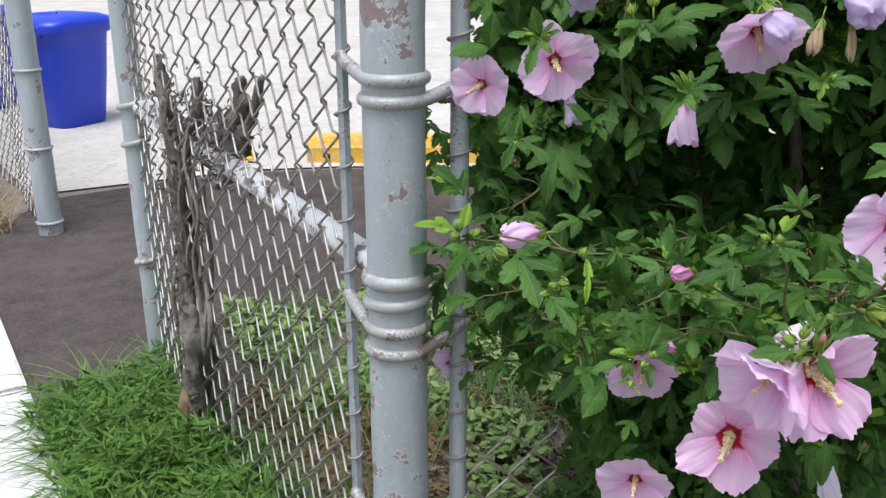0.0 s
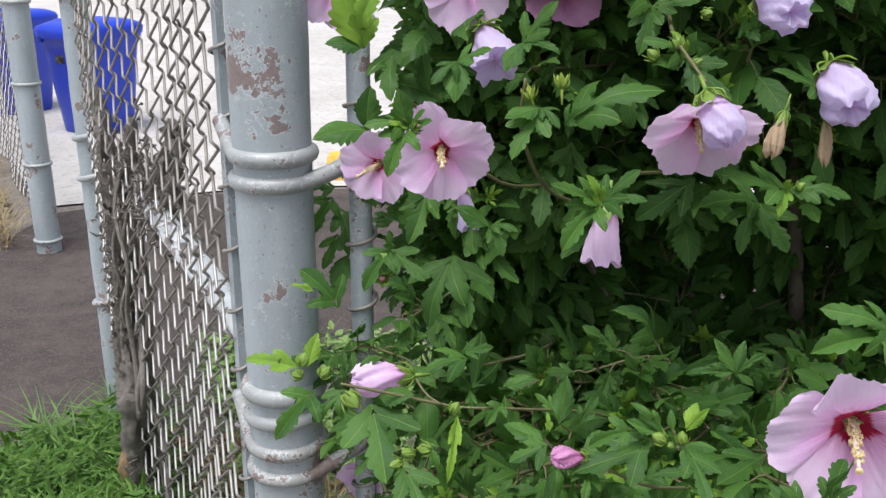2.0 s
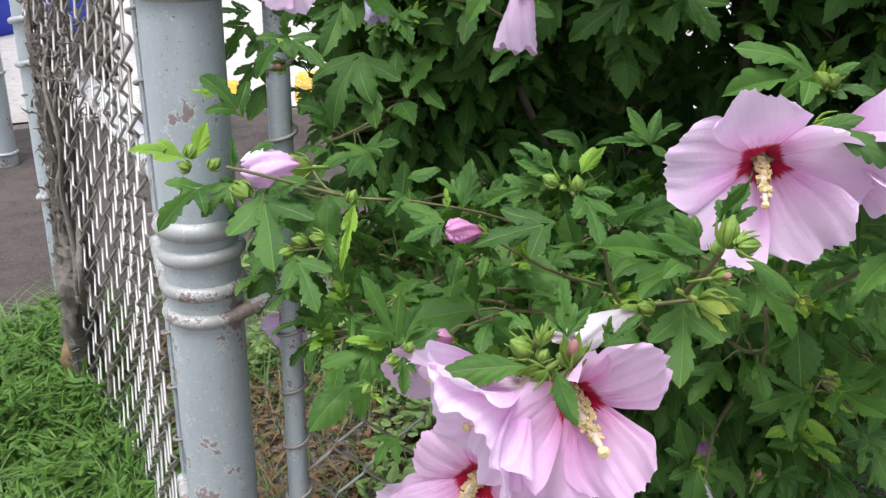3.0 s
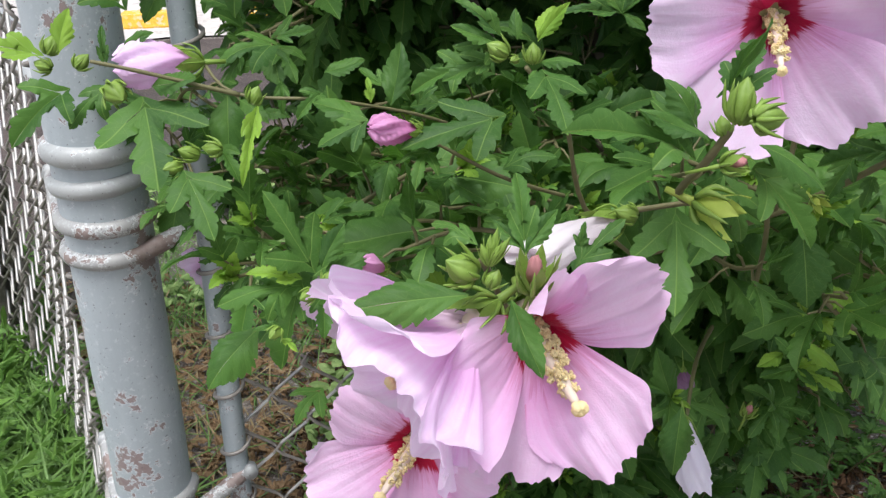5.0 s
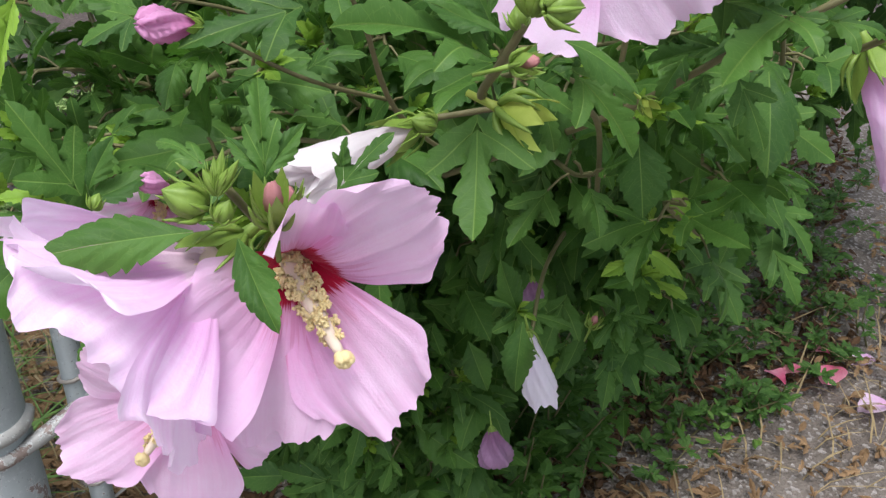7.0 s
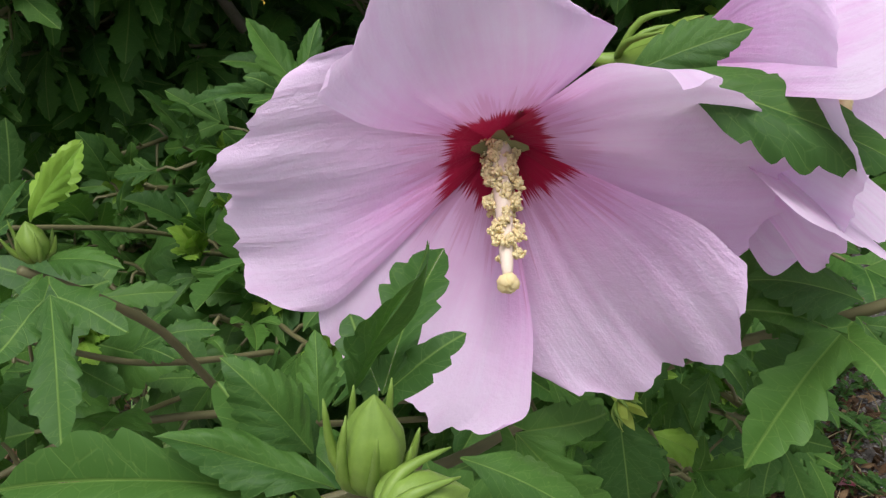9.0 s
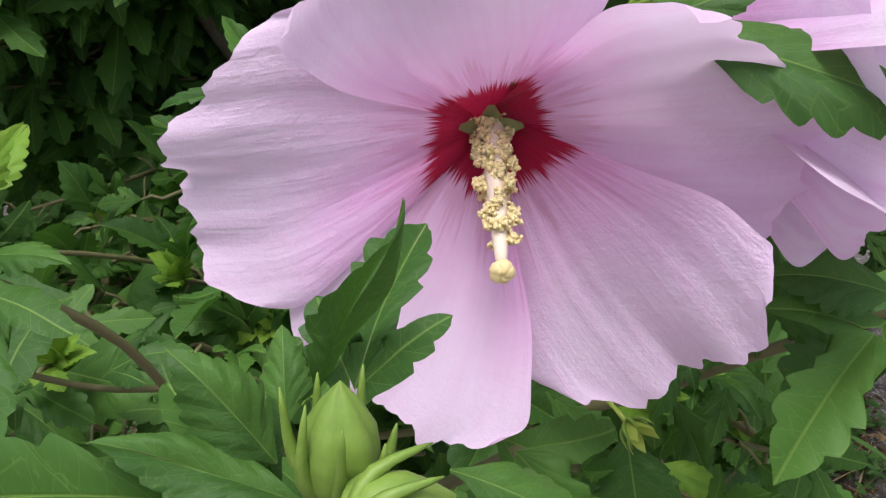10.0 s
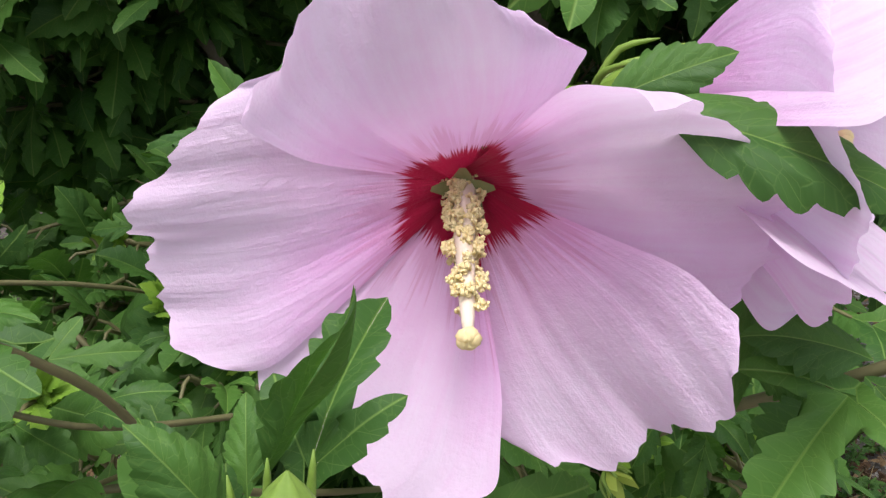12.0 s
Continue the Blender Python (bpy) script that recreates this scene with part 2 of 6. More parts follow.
def ground_material(name, a, b, c, scale, grain, rough=0.92, dist=0.006, spots=0.5):
    n = Nodes(name)
    big = n.noise(scale * 0.12, 4, 0.6)
    mid = n.noise(scale, 5, 0.65)
    grit = n.voronoi(grain, out=1)
    gsep = n.add("SeparateColor")
    n.link(grit, gsep.inputs[0])
    dots = n.voronoi(grain)
    col = n.mix(n.ramp(n.math("ADD", n.math("MULTIPLY", big, 0.5), n.math("MULTIPLY", mid, 0.5)), 0.28, 0.72), a, b)
    col = n.mix(n.math("MULTIPLY", n.ramp(gsep.outputs[0], 0.72, 0.95), spots), col, c)
    n.bump(n.math("ADD", n.math("MULTIPLY", dots, 0.7), n.math("MULTIPLY", mid, 0.6)), 0.7, dist)
    return n.done(col, rough)


M_ASPHALT = ground_material("asphalt", (0.020, 0.015, 0.013), (0.094, 0.072, 0.064), (0.15, 0.125, 0.11), 11, 210, 0.9, 0.005, 0.4)
M_SOIL = ground_material("gritty_soil", (0.095, 0.078, 0.065), (0.21, 0.182, 0.158), (0.34, 0.32, 0.30), 9, 230, 0.95, 0.006, 0.8)
M_LOT = ground_material("pale_lot", (0.42, 0.39, 0.36), (0.58, 0.555, 0.52), (0.30, 0.28, 0.255), 3, 45, 0.9, 0.01, 0.45)
M_CURB = ground_material("white_concrete", (0.52, 0.505, 0.49), (0.68, 0.67, 0.66), (0.42, 0.40, 0.385), 7, 160, 0.85, 0.003, 0.3)
M_YELLOW = ground_material("yellow_concrete", (0.62, 0.33, 0.02), (0.74, 0.46, 0.06), (0.55, 0.50, 0.42), 18, 90, 0.8, 0.004, 0.6)


# ---- mesh writers ----
def mesh(name, verts, faces, materials, uvs=None, smooth=True, slots=None):
    me = bpy.data.meshes.new(name)
    me.from_pydata([tuple(map(float, v)) for v in verts], [], [tuple(map(int, f)) for f in faces])
    for m in materials if isinstance(materials, (list, tuple)) else [materials]:
        me.materials.append(m)
    if uvs is not None:
        layer = me.uv_layers.new(name="UVMap")
        idx = np.empty(len(me.loops), np.int32)
        me.loops.foreach_get("vertex_index", idx)
        layer.data.foreach_set("uv", np.asarray(uvs, np.float32)[idx].ravel())
    if slots is not None:
        me.polygons.foreach_set("material_index", np.asarray(slots, np.int32))
    me.polygons.foreach_set("use_smooth", np.full(len(me.polygons), smooth))
    me.update()
    return me


def part(name, me, parent=None, label="", m=None):
    """One mesh object under a thing or a part."""
    ob = new(name, me)
    ob.parent = parent
    if m is not None:
        ob.matrix_basis = m
    return tagged(ob, label)


def thing(name, at, label, category, group=""):
    ob = new(name)
    ob.empty_display_size = 0.05
    ob.location = at
    return tagged(ob, label, category, group)


class Shape:
    """Gathers vertices and faces for one mesh."""

    def __init__(self):
        self.v, self.f, self.uv, self.s = [], [], [], []

    def grid(self, pts, uv=None, close=False, slot=0):
        pts = np.asarray(pts, float)
        nu, nv = pts.shape[:2]
        o = len(self.v)
        self.v.extend(pts.reshape(-1, 3))
        self.uv.extend(np.asarray(uv).reshape(-1, 2) if uv is not None else np.zeros((nu * nv, 2)))
        for i in range(nu - 1):
            for j in range(nv if close else nv - 1):
                k = (j + 1) % nv
                self.f.append((o + i * nv + j, o + i * nv + k, o + (i + 1) * nv + k, o + (i + 1) * nv + j))
                self.s.append(slot)
        return o

    def tube(self, path, radius, sides=8, caps=True, slot=0, wobble=None):
        path = np.asarray(path, float)
        n = len(path)
        rad = np.broadcast_to(np.asarray(radius, float), (n,))
        tang = np.gradient(path, axis=0)
        tang /= np.linalg.norm(tang, axis=1)[:, None] + 1e-12
        ref = np.array([0.0, 0.0, 1.0]) if abs(tang[0][2]) < 0.9 else np.array([1.0, 0.0, 0.0])
        a = np.cross(tang[0], ref)
        a /= np.linalg.norm(a)
        rings = []
        ang = np.linspace(0, 2 * np.pi, sides, endpoint=False)
        for i in range(n):
            a = a - tang[i] * (a @ tang[i])
            a /= np.linalg.norm(a) + 1e-12
            b = np.cross(tang[i], a)
            r = rad[i] * (np.ones(sides) if wobble is None else wobble(i, ang))
            rings.append(path[i] + (np.cos(ang) * r)[:, None] * a + (np.sin(ang) * r)[:, None] * b)
        o = self.grid(rings, close=True, slot=slot)
        if caps:
            self.f.append(tuple(range(o, o + sides))[::-1])
            self.f.append(tuple(range(o + (n - 1) * sides, o + n * sides)))
            self.s += [slot, slot]
        return o

    def box(self, lo, hi, slot=0, m=None):
        c = np.array([(x, y, z) for x in (lo[0], hi[0]) for y in (lo[1], hi[1]) for z in (lo[2], hi[2])], float)
        if m is not None:
            c = np.array([m @ Vector(p) for p in c])
        o = len(self.v)
        self.v.extend(c)
        self.uv.extend(np.zeros((8, 2)))
        for q in ((0, 1, 3, 2), (4, 6, 7, 5), (0, 4, 5, 1), (2, 3, 7, 6), (0, 2, 6, 4), (1, 5, 7, 3)):
            self.f.append(tuple(o + i for i in q))
            self.s.append(slot)

    def blob(self, c, r, rings=5, sides=7, rng=None, jitter=0.0, slot=0):
        c = np.asarray(c, float)
        th = np.linspace(0.02, np.pi - 0.02, rings)
        ph = np.linspace(0, 2 * np.pi, sides, endpoint=False)
        d = np.stack([np.sin(th)[:, None] * np.cos(ph), np.sin(th)[:, None] * np.sin(ph), np.cos(th)[:, None] * np.ones(sides)], -1)
        k = 1 if rng is None else 1 + jitter * rng.uniform(-1, 1, d.shape[:2])[..., None]
        self.grid(c + d * np.asarray(r) * k, close=True, slot=slot)

    def mesh(self, name, materials, smooth=True, uv=False):
        return mesh(name, self.v, self.f, materials, self.uv if uv else None, smooth, self.s)


def unit(v):
    v = np.asarray(v, float)
    return v / (np.linalg.norm(v) + 1e-12)


def bezier(pts, n):
    """A smooth line through the points."""
    p = np.asarray(pts, float)
    t = np.linspace(0, len(p) - 1, n)
    out = []
    for x in t:
        i = min(int(x), len(p) - 2)
        f = x - i
        p0, p1, p2, p3 = p[max(i - 1, 0)], p[i], p[i + 1], p[min(i + 2, len(p) - 1)]
        out.append(0.5 * (2 * p1 + (p2 - p0) * f + (2 * p0 - 5 * p1 + 4 * p2 - p3) * f * f + (3 * p1 - p0 - 3 * p2 + p3) * f ** 3))
    return np.array(out)


def facing(at, axis, up=(0, 0, 1), roll=0.0):
    """The pose of a thing that faces along axis, its y towards up."""
    z = Vector(axis).normalized()
    x = Vector(up).cross(z).normalized()
    y = z.cross(x)
    m = Matrix((x, y, z)).transposed().to_4x4()
    return Matrix.Translation(at) @ m @ Matrix.Rotation(radians(roll), 4, "Z")


def rounded_box(lo, hi, r, material, name):
    bm = bmesh.new()
    bmesh.ops.create_cube(bm, size=1.0)
    for v in bm.verts:
        v.co = Vector([lo[i] + (hi[i] - lo[i]) * (v.co[i] + 0.5) for i in range(3)])
    bmesh.ops.bevel(bm, geom=bm.edges[:], offset=r, segments=3, profile=0.5, affect="EDGES")
    me = bpy.data.meshes.new(name)
    bm.to_mesh(me)
    bm.free()
    me.materials.append(material)
    me.polygons.foreach_set("use_smooth", np.full(len(me.polygons), True))
    return me


# ---- ground and distance ----
def sheet(name, outline, z, material, label, cut=0, thick=0.0):
    """A flat sheet with the given outline, cut finer and gently uneven."""
    bm = bmesh.new()
    bm.faces.new([bm.verts.new((x, y, z)) for x, y in outline])
    if cut:
        bmesh.ops.subdivide_edges(bm, edges=bm.edges[:], cuts=cut, use_grid_fill=True)
    if thick:
        ret = bmesh.ops.extrude_face_region(bm, geom=bm.faces[:])
        for v in ret["geom"]:
            if isinstance(v, bmesh.types.BMVert):
                v.co.z -= thick
        bmesh.ops.recalc_face_normals(bm, faces=bm.faces[:])
    me = bpy.data.meshes.new(name)
    bm.to_mesh(me)
    bm.free()
    me.materials.append(material)
    return tagged(new(name, me), label, name.replace("_", " "), kind="structure")


sheet("ground", [(-400, -300), (400, -300), (400, 600), (-400, 600)], 0.0, M_SOIL, "grey gritty soil ground around the fence", 3)
sheet("road", [(-1.62, 2.85), (-0.60, 1.26), (-0.25, 1.36), (-0.45, 2.15), (0.05, 2.35), (60, 3.2), (60, 3.84), (-0.45, 3.93), (-0.84, 3.87), (-1.2, 3.70), (-1.58, 3.44), (-1.60, 3.02), (-2.2, 4.0), (-3.4, 5.6), (-4.2, 5.3)],
      0.004, M_ASPHALT, "dark worn asphalt path through the gate opening")
sheet("parking_lot", [(-40, 14), (-4.0, 5.6), (-3.4, 5.4), (-2.2, 4.25), (-1.66, 3.50), (-1.2, 3.74), (-0.84, 3.91), (-0.45, 3.97), (3.2, 3.88), (60, 3.5), (60, 70), (-40, 70)], 0.008, M_LOT, "pale chalky concrete parking lot")
pavement = sheet("pavement", [(-0.42, 0.90), (-1.56, 2.76), (-2.64, 4.42), (-6.0, 2.2), (-3.8, -1.2)], 0.003, M_SOIL, "white concrete sidewalk slabs beside the asphalt")
_e0, _e1, _out = Vector((-0.395, 0.95, 0)), Vector((-2.575, 4.43, 0)), Vector((-0.85, -0.53, 0))
for i in range(4):
    a, b = _e0.lerp(_e1, i / 4 + 0.002), _e0.lerp(_e1, (i + 1) / 4 - 0.002)
    bm = bmesh.new()
    q = [bm.verts.new((p.x, p.y, 0.004)) for p in (a, b, b + _out * 1.6, a + _out * 1.6)]
    f = bm.faces.new(q)
    r = bmesh.ops.extrude_face_region(bm, geom=[f])
    for v in r["geom"]:
        if isinstance(v, bmesh.types.BMVert):
            v.co.z = 0.03
    bmesh.ops.bevel(bm, geom=[e for e in bm.edges if e.verts[0].co.z > 0.02 and e.verts[1].co.z > 0.02], offset=0.008, segments=2, affect="EDGES")
    bmesh.ops.recalc_face_normals(bm, faces=bm.faces[:])
    me = bpy.data.meshes.new("slab")
    bm.to_mesh(me)
    bm.free()
    me.materials.append(M_CURB)
    part("slab", me, pavement)


def wheel_stop(at, yaw, length, label):
    sec = [(-0.075, 0.0), (-0.07, 0.07), (-0.045, 0.115), (0.045, 0.115), (0.07, 0.07), (0.075, 0.0)]
    s = Shape()
    rng = np.random.RandomState(int(length * 100))
    rows = []
    for k, x in enumerate(np.linspace(-length / 2, length / 2, 14)):
        sc = 0.9 if k in (0, 13) else 1.0
        rows.append([(x, y * sc + rng.uniform(-.003, .003), z * sc) for y, z in sec])
    o = s.grid(rows)
    s.f += [tuple(range(o, o + 6)), tuple(range(o + 13 * 6, o + 84))[::-1]]
    s.s += [0, 0]
    ob = new("wheel_stop", s.mesh("wheel_stop", M_YELLOW, smooth=False))
    ob.matrix_world = pose(*at, 0, 0, yaw)
    return tagged(ob, label, "wheel stop", "wheel stops along the lot")


wheel_stop((0.0, 4.10, 0.008), -1, 1.25, "yellow painted concrete wheel stop at the lot's edge")
wheel_stop((-1.00, 4.12, -0.055), 14, 0.22, "faded yellow concrete wheel stop sunk in the lot's edge")


def bin_(at, yaw, k, label):
    root = thing("recycling_bin", at, label, "recycling bin", "blue bins in the lot")
    root.rotation_euler = (0, 0, radians(yaw))
    prof = [(0.00, 0.125), (0.01, 0.13), (0.25, 0.155), (0.40, 0.168), (0.47, 0.175), (0.475, 0.19), (0.50, 0.19)]
    s = Shape()
    rows = []
    for z, r in prof:
        ring = []
        for a in np.linspace(0, 2 * np.pi, 28, endpoint=False):
            c, d = np.cos(a), np.sin(a)
            q = (abs(c) ** 5 + abs(d) ** 5) ** -0.2
            ring.append((c * q * r * 1.02 * k, d * q * r * 1.12 * k, z * k))
        rows.append(ring)
    o = s.grid(rows, close=True)
    s.f.append(tuple(range(o, o + 28))[::-1])
    s.s.append(0)
    part("body", s.mesh("body", M_BLUE), root)
    s = Shape()
    rows = []
    for z, r in ((0.495, 0.196), (0.525, 0.20), (0.545, 0.192), (0.562, 0.15), (0.57, 0.08), (0.572, 0.005)):
        rows.append([(np.cos(a) * (abs(np.cos(a)) ** 5 + abs(np.sin(a)) ** 5) ** -0.2 * r * 1.02 * k, np.sin(a) * (abs(np.cos(a)) ** 5 + abs(np.sin(a)) ** 5) ** -0.2 * r * 1.12 * k, (z - 0.06 * (np.sin(a) < -0.5) * 0.2) * k) for a in np.linspace(0, 2 * np.pi, 28, endpoint=False)])
    s.grid(rows, close=True)
    part("lid", s.mesh("lid", M_BLUE), root)
    s = Shape()
    s.box((-0.035 * k, -0.19 * k, 0.36 * k), (0.035 * k, -0.168 * k, 0.40 * k))
    part("grip", s.mesh("grip", M_DARKCAR), root, "dark recessed grip")
    for x in (-0.11, 0.11):
        s = Shape()
        s.box(((x - 0.012) * k, -0.218 * k, 0.46 * k), ((x + 0.012) * k, -0.20 * k, 0.52 * k))
        part("hinge", s.mesh("hinge", M_BLUE), root)


bin_((-2.07, 4.97, 0.008), -30, 1.05, "bright blue plastic recycling bin with a closed lid")
bin_((-2.78, 5.45, 0.008), -20, 1.05, "blue plastic recycling bin behind the chain-link fence")


def wheel(parent, at, r):
    s = Shape()
    ang = np.linspace(0, 2 * np.pi, 26, endpoint=False)
    rows = [[(x, rr * np.cos(a), rr * np.sin(a)) for a in ang] for x, rr in ((-0.1, r * 0.62), (-0.11, r * 0.9), (-0.085, r), (0.085, r), (0.11, r * 0.9), (0.1, r * 0.62))]
    s.grid(rows, close=True)
    w = part("wheel", s.mesh("tyre", M_RUBBER), parent, "black tyre", Matrix.Translation(at))
    s = Shape()
    s.grid([[(x, rr * np.cos(a), rr * np.sin(a)) for a in ang] for x, rr in ((0.06, r * 0.63), (0.10, r * 0.60), (0.085, r * 0.5), (0.09, r * 0.15), (0.1, 0.001))], close=True)
    s.grid([[(-x, rr * np.cos(a), rr * np.sin(a)) for a in ang] for x, rr in ((0.06, r * 0.63), (0.10, r * 0.60), (0.085, r * 0.5), (0.09, r * 0.15), (0.1, 0.001))][::-1], close=True)
    part("rim", s.mesh("rim", M_CHROME), w)


def vehicle(at, yaw, paint, label, category, length=4.4, width=1.8, height=1.6, clear=0.24, r=0.34):
    """A parked car, its nose towards its own -y."""
    root = thing(category, at, label, category)
    root.rotation_euler = (0, 0, radians(yaw))
    prof = [(-0.5, 0.30), (-0.495, 0.52), (-0.44, 0.60), (-0.26, 0.66), (-0.14, 0.96), (0.30, 1.0), (0.42, 0.72), (0.49, 0.66), (0.50, 0.34)]
    s = Shape()
    rows = []
    for x, sx in ((-0.5, 0.93), (-0.46, 1.0), (0.46, 1.0), (0.5, 0.93)):
        ring = [(x * width * (0.84 if z > 0.8 else 1.0), y * length * (0.985 if sx < 1 else 1), clear + (height - clear) * (z - 0.3) / 0.7 * (1 if sx == 1 else 0.97)) for y, z in prof]
        ring += [(x * width * 0.94, 0.46 * length, clear), (x * width * 0.94, -0.46 * length, clear)]
        rows.append(ring)
    o = s.grid(rows, close=True)
    n = len(rows[0])
    s.f += [tuple(range(o, o + n)), tuple(range(o + 3 * n, o + 4 * n))[::-1]]
    s.s += [0, 0]
    part("body", s.mesh("body", paint, smooth=False), root)
    for sx in (-1, 1):
        for y in (-0.32, 0.31):
            wheel(root, (sx * width * 0.45, y * length, r), r)
        part("headlight", rounded_box((sx * width * 0.36 - 0.17, -0.508 * length, 0.66), (sx * width * 0.36 + 0.17, -0.48 * length, 0.80), 0.012, M_LAMP, "headlight"), root, "clear headlight")
        part("tail_light", rounded_box((sx * width * 0.40 - 0.1, 0.48 * length, 0.72), (sx * width * 0.40 + 0.1, 0.507 * length, 0.95), 0.012, M_REDLAMP, "tail_light"), root, "red tail light")
        part("side_window", rounded_box((sx * width * 0.43 - 0.02, -0.12 * length, height * 0.68), (sx * width * 0.43 + 0.02, 0.28 * length, height * 0.92), 0.015, M_GLASS, "side_window"), root, "dark window glass")
    part("bumper", rounded_box((-0.47 * width, -0.525 * length, clear + 0.06), (0.47 * width, -0.49 * length, clear + 0.24), 0.03, paint, "bumper"), root)
    for k in range(4):
        part("grille_bar", rounded_box((-0.26 * width, -0.512 * length, 0.56 + 0.06 * k), (0.26 * width, -0.49 * length, 0.585 + 0.06 * k), 0.005, M_CHROME, "grille_bar"), root, "chrome grille bar")
    part("number_plate", rounded_box((-0.16, -0.532 * length, 0.40), (0.16, -0.52 * length, 0.50), 0.004, M_PLATE, "number_plate"), root, "white plate")
    part("skirt", rounded_box((-0.46 * width, -0.46 * length, clear - 0.03), (0.46 * width, 0.46 * length, clear + 0.03), 0.02, M_RUBBER, "skirt"), root, "black underside")


vehicle((-2.75, 17.0, 0.008), -24, M_DARKCAR, "dark car parked in the pale lot", "car", r=0.36)
vehicle((-5.9, 20.2, 0.008), -58, M_GREYCAR, "dark grey pickup truck parked beyond the fence", "pickup truck", 5.0, 1.9, 1.75, 0.36, 0.38)
vehicle((-12.0, 24.8, 0.008), -75, M_WHITECAR, "white van parked at the far side of the lot", "van", 4.8, 1.9, 2.0, 0.32, 0.38)
vehicle((1.2, 20.5, 0.008), 200, M_DARKCAR, "dark car parked behind the hibiscus bush", "car", r=0.36)


# ---- fence ----
LINE = np.array((-0.56, 0.828, 0.0)) / math.hypot(0.56, 0.828)
SIDE = np.array((-LINE[1], LINE[0], 0.0))  # towards the camera's side
POST = np.array((-0.056, 1.022, 0.0))


def pipe_post(at, r, height, label, name="fence_post"):
    root = thing(name, at, label, "fence post", "galvanised fence posts")
    s = Shape()
    zs = np.linspace(-0.05, height, 40)
    rng = np.random.RandomState(int(r * 1e4))
    s.tube([(rng.normal(0, 0.0004), rng.normal(0, 0.0004), z) for z in zs], r, 28)
    part("pole", s.mesh("pole", M_POST), root)
    s = Shape()
    s.grid([[(rr * np.cos(a), rr * np.sin(a), height + z) for a in np.linspace(0, 2 * np.pi, 24, endpoint=False)] for rr, z in ((r + 0.004, -0.03), (r + 0.004, 0.0), (r * 0.8, 0.02), (0.002, 0.028))], close=True)
    part("cap", s.mesh("cap", M_BAND), root)
    return root


def ring(parent, z, r, thick, tilt=0.0, seed=0):
    """A closed band round a post."""
    s = Shape()
    a = np.linspace(0, 2 * np.pi, 37)
    pts = [(r * np.cos(x), r * np.sin(x), z + tilt * np.cos(x)) for x in a]
    s.tube(pts, thick, 10, caps=False)
    part("band", s.mesh("band", M_BAND), parent, "weathered steel band")


def hook(parent, z, r, thick, start, end, tail, drop):
    """A rod bent round the front of a post, one end running on to a tension bar."""
    a = np.radians(np.linspace(start, end, 26))
    pts = [(r * np.cos(x), r * np.sin(x), z) for x in a]
    last = np.array(pts[-1])
    t = np.asarray(tail, float)
    for k in np.linspace(0.15, 1, 8):
        pts.append(tuple(last + (t - last) * k + np.array((0, 0, drop * k ** 2))))
    s = Shape()
    s.tube(pts, thick, 10)
    b = part("band", s.mesh("band", M_HOOK if z < 0.6 else M_BAND), parent, "rust-stained bent steel band")
    s = Shape()
    s.tube([pts[-1], np.array(pts[-1]) + (0.004, -0.012, 0.001)], thick * 0.95, 8)
    part("bolt", s.mesh("bolt", M_BAND), b)


BAR_L = POST + LINE * 0.087 + SIDE * 0.017
LINE_R = unit((0.03, 1.0, 0.0))
BAR_R = np.array((0.020, 1.055, 0.0))

main_post = pipe_post(POST, 0.0365, 1.5, "thick grey-painted steel fence post with chipped paint")
RB = 0.0350
lt, rt = BAR_L - POST, BAR_R - POST
for z in (0.848, 0.545, 0.245):
    hook(main_post, z, RB, 0.0080, 20, -150, lt + np.array((-0.004, -0.004, z + 0.012)), 0.004)
for z in (0.824, 0.516, 0.220):
    hook(main_post, z, RB, 0.0080, -200, -35, rt + np.array((0.012, 0.0, z + 0.008)), 0.014)
ring(main_post, 0.608, 0.0340, 0.0100)
ring(main_post, 0.580, 0.0345, 0.0085, 0.002)

left_post = pipe_post((-0.672, 1.935, 0.0), 0.0255, 1.5, "slim grey galvanised gate post beside the asphalt")
for z in (0.93, 0.655, 0.572, 0.300, 0.030):
    ring(left_post, z, 0.0275, 0.0065, 0.006)
far_post = pipe_post((-1.385, 3.02, 0.0), 0.040, 1.5, "grey galvanised gate post at the path's far side")
for z in (0.90, 0.83, 0.575, 0.310, 0.046):
    ring(far_post, z, 0.041, 0.006)


def zigzag(height, p, flip, r):
    s = Shape()
    pts = []
    n = int(height / p)
    rng = np.random.RandomState(5 + flip)
    for k in range(n):
        x = p * ((k + flip) % 2)
        sgn = 1 if (k + flip) % 2 else -1
        z = 0.01 + k * p
        j = rng.normal(0, 0.0012, 2)
        pts += [(x - sgn * 0.0035 + j[0], -0.0035, z - 0.0045), (x + sgn * 0.0025 + j[0], 0.0, z + j[1]), (x - sgn * 0.0035 + j[0], 0.0035, z + 0.0045)]
    s.tube(pts, r, 5)
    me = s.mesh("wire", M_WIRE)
    me.materials.append(M_ZINC_GLINT)
    # low down the legs that slope one way are coloured bright as if reflecting sky, the others and the hooks are rusty
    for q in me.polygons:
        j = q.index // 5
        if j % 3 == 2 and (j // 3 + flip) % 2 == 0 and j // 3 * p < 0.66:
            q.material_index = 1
    return me


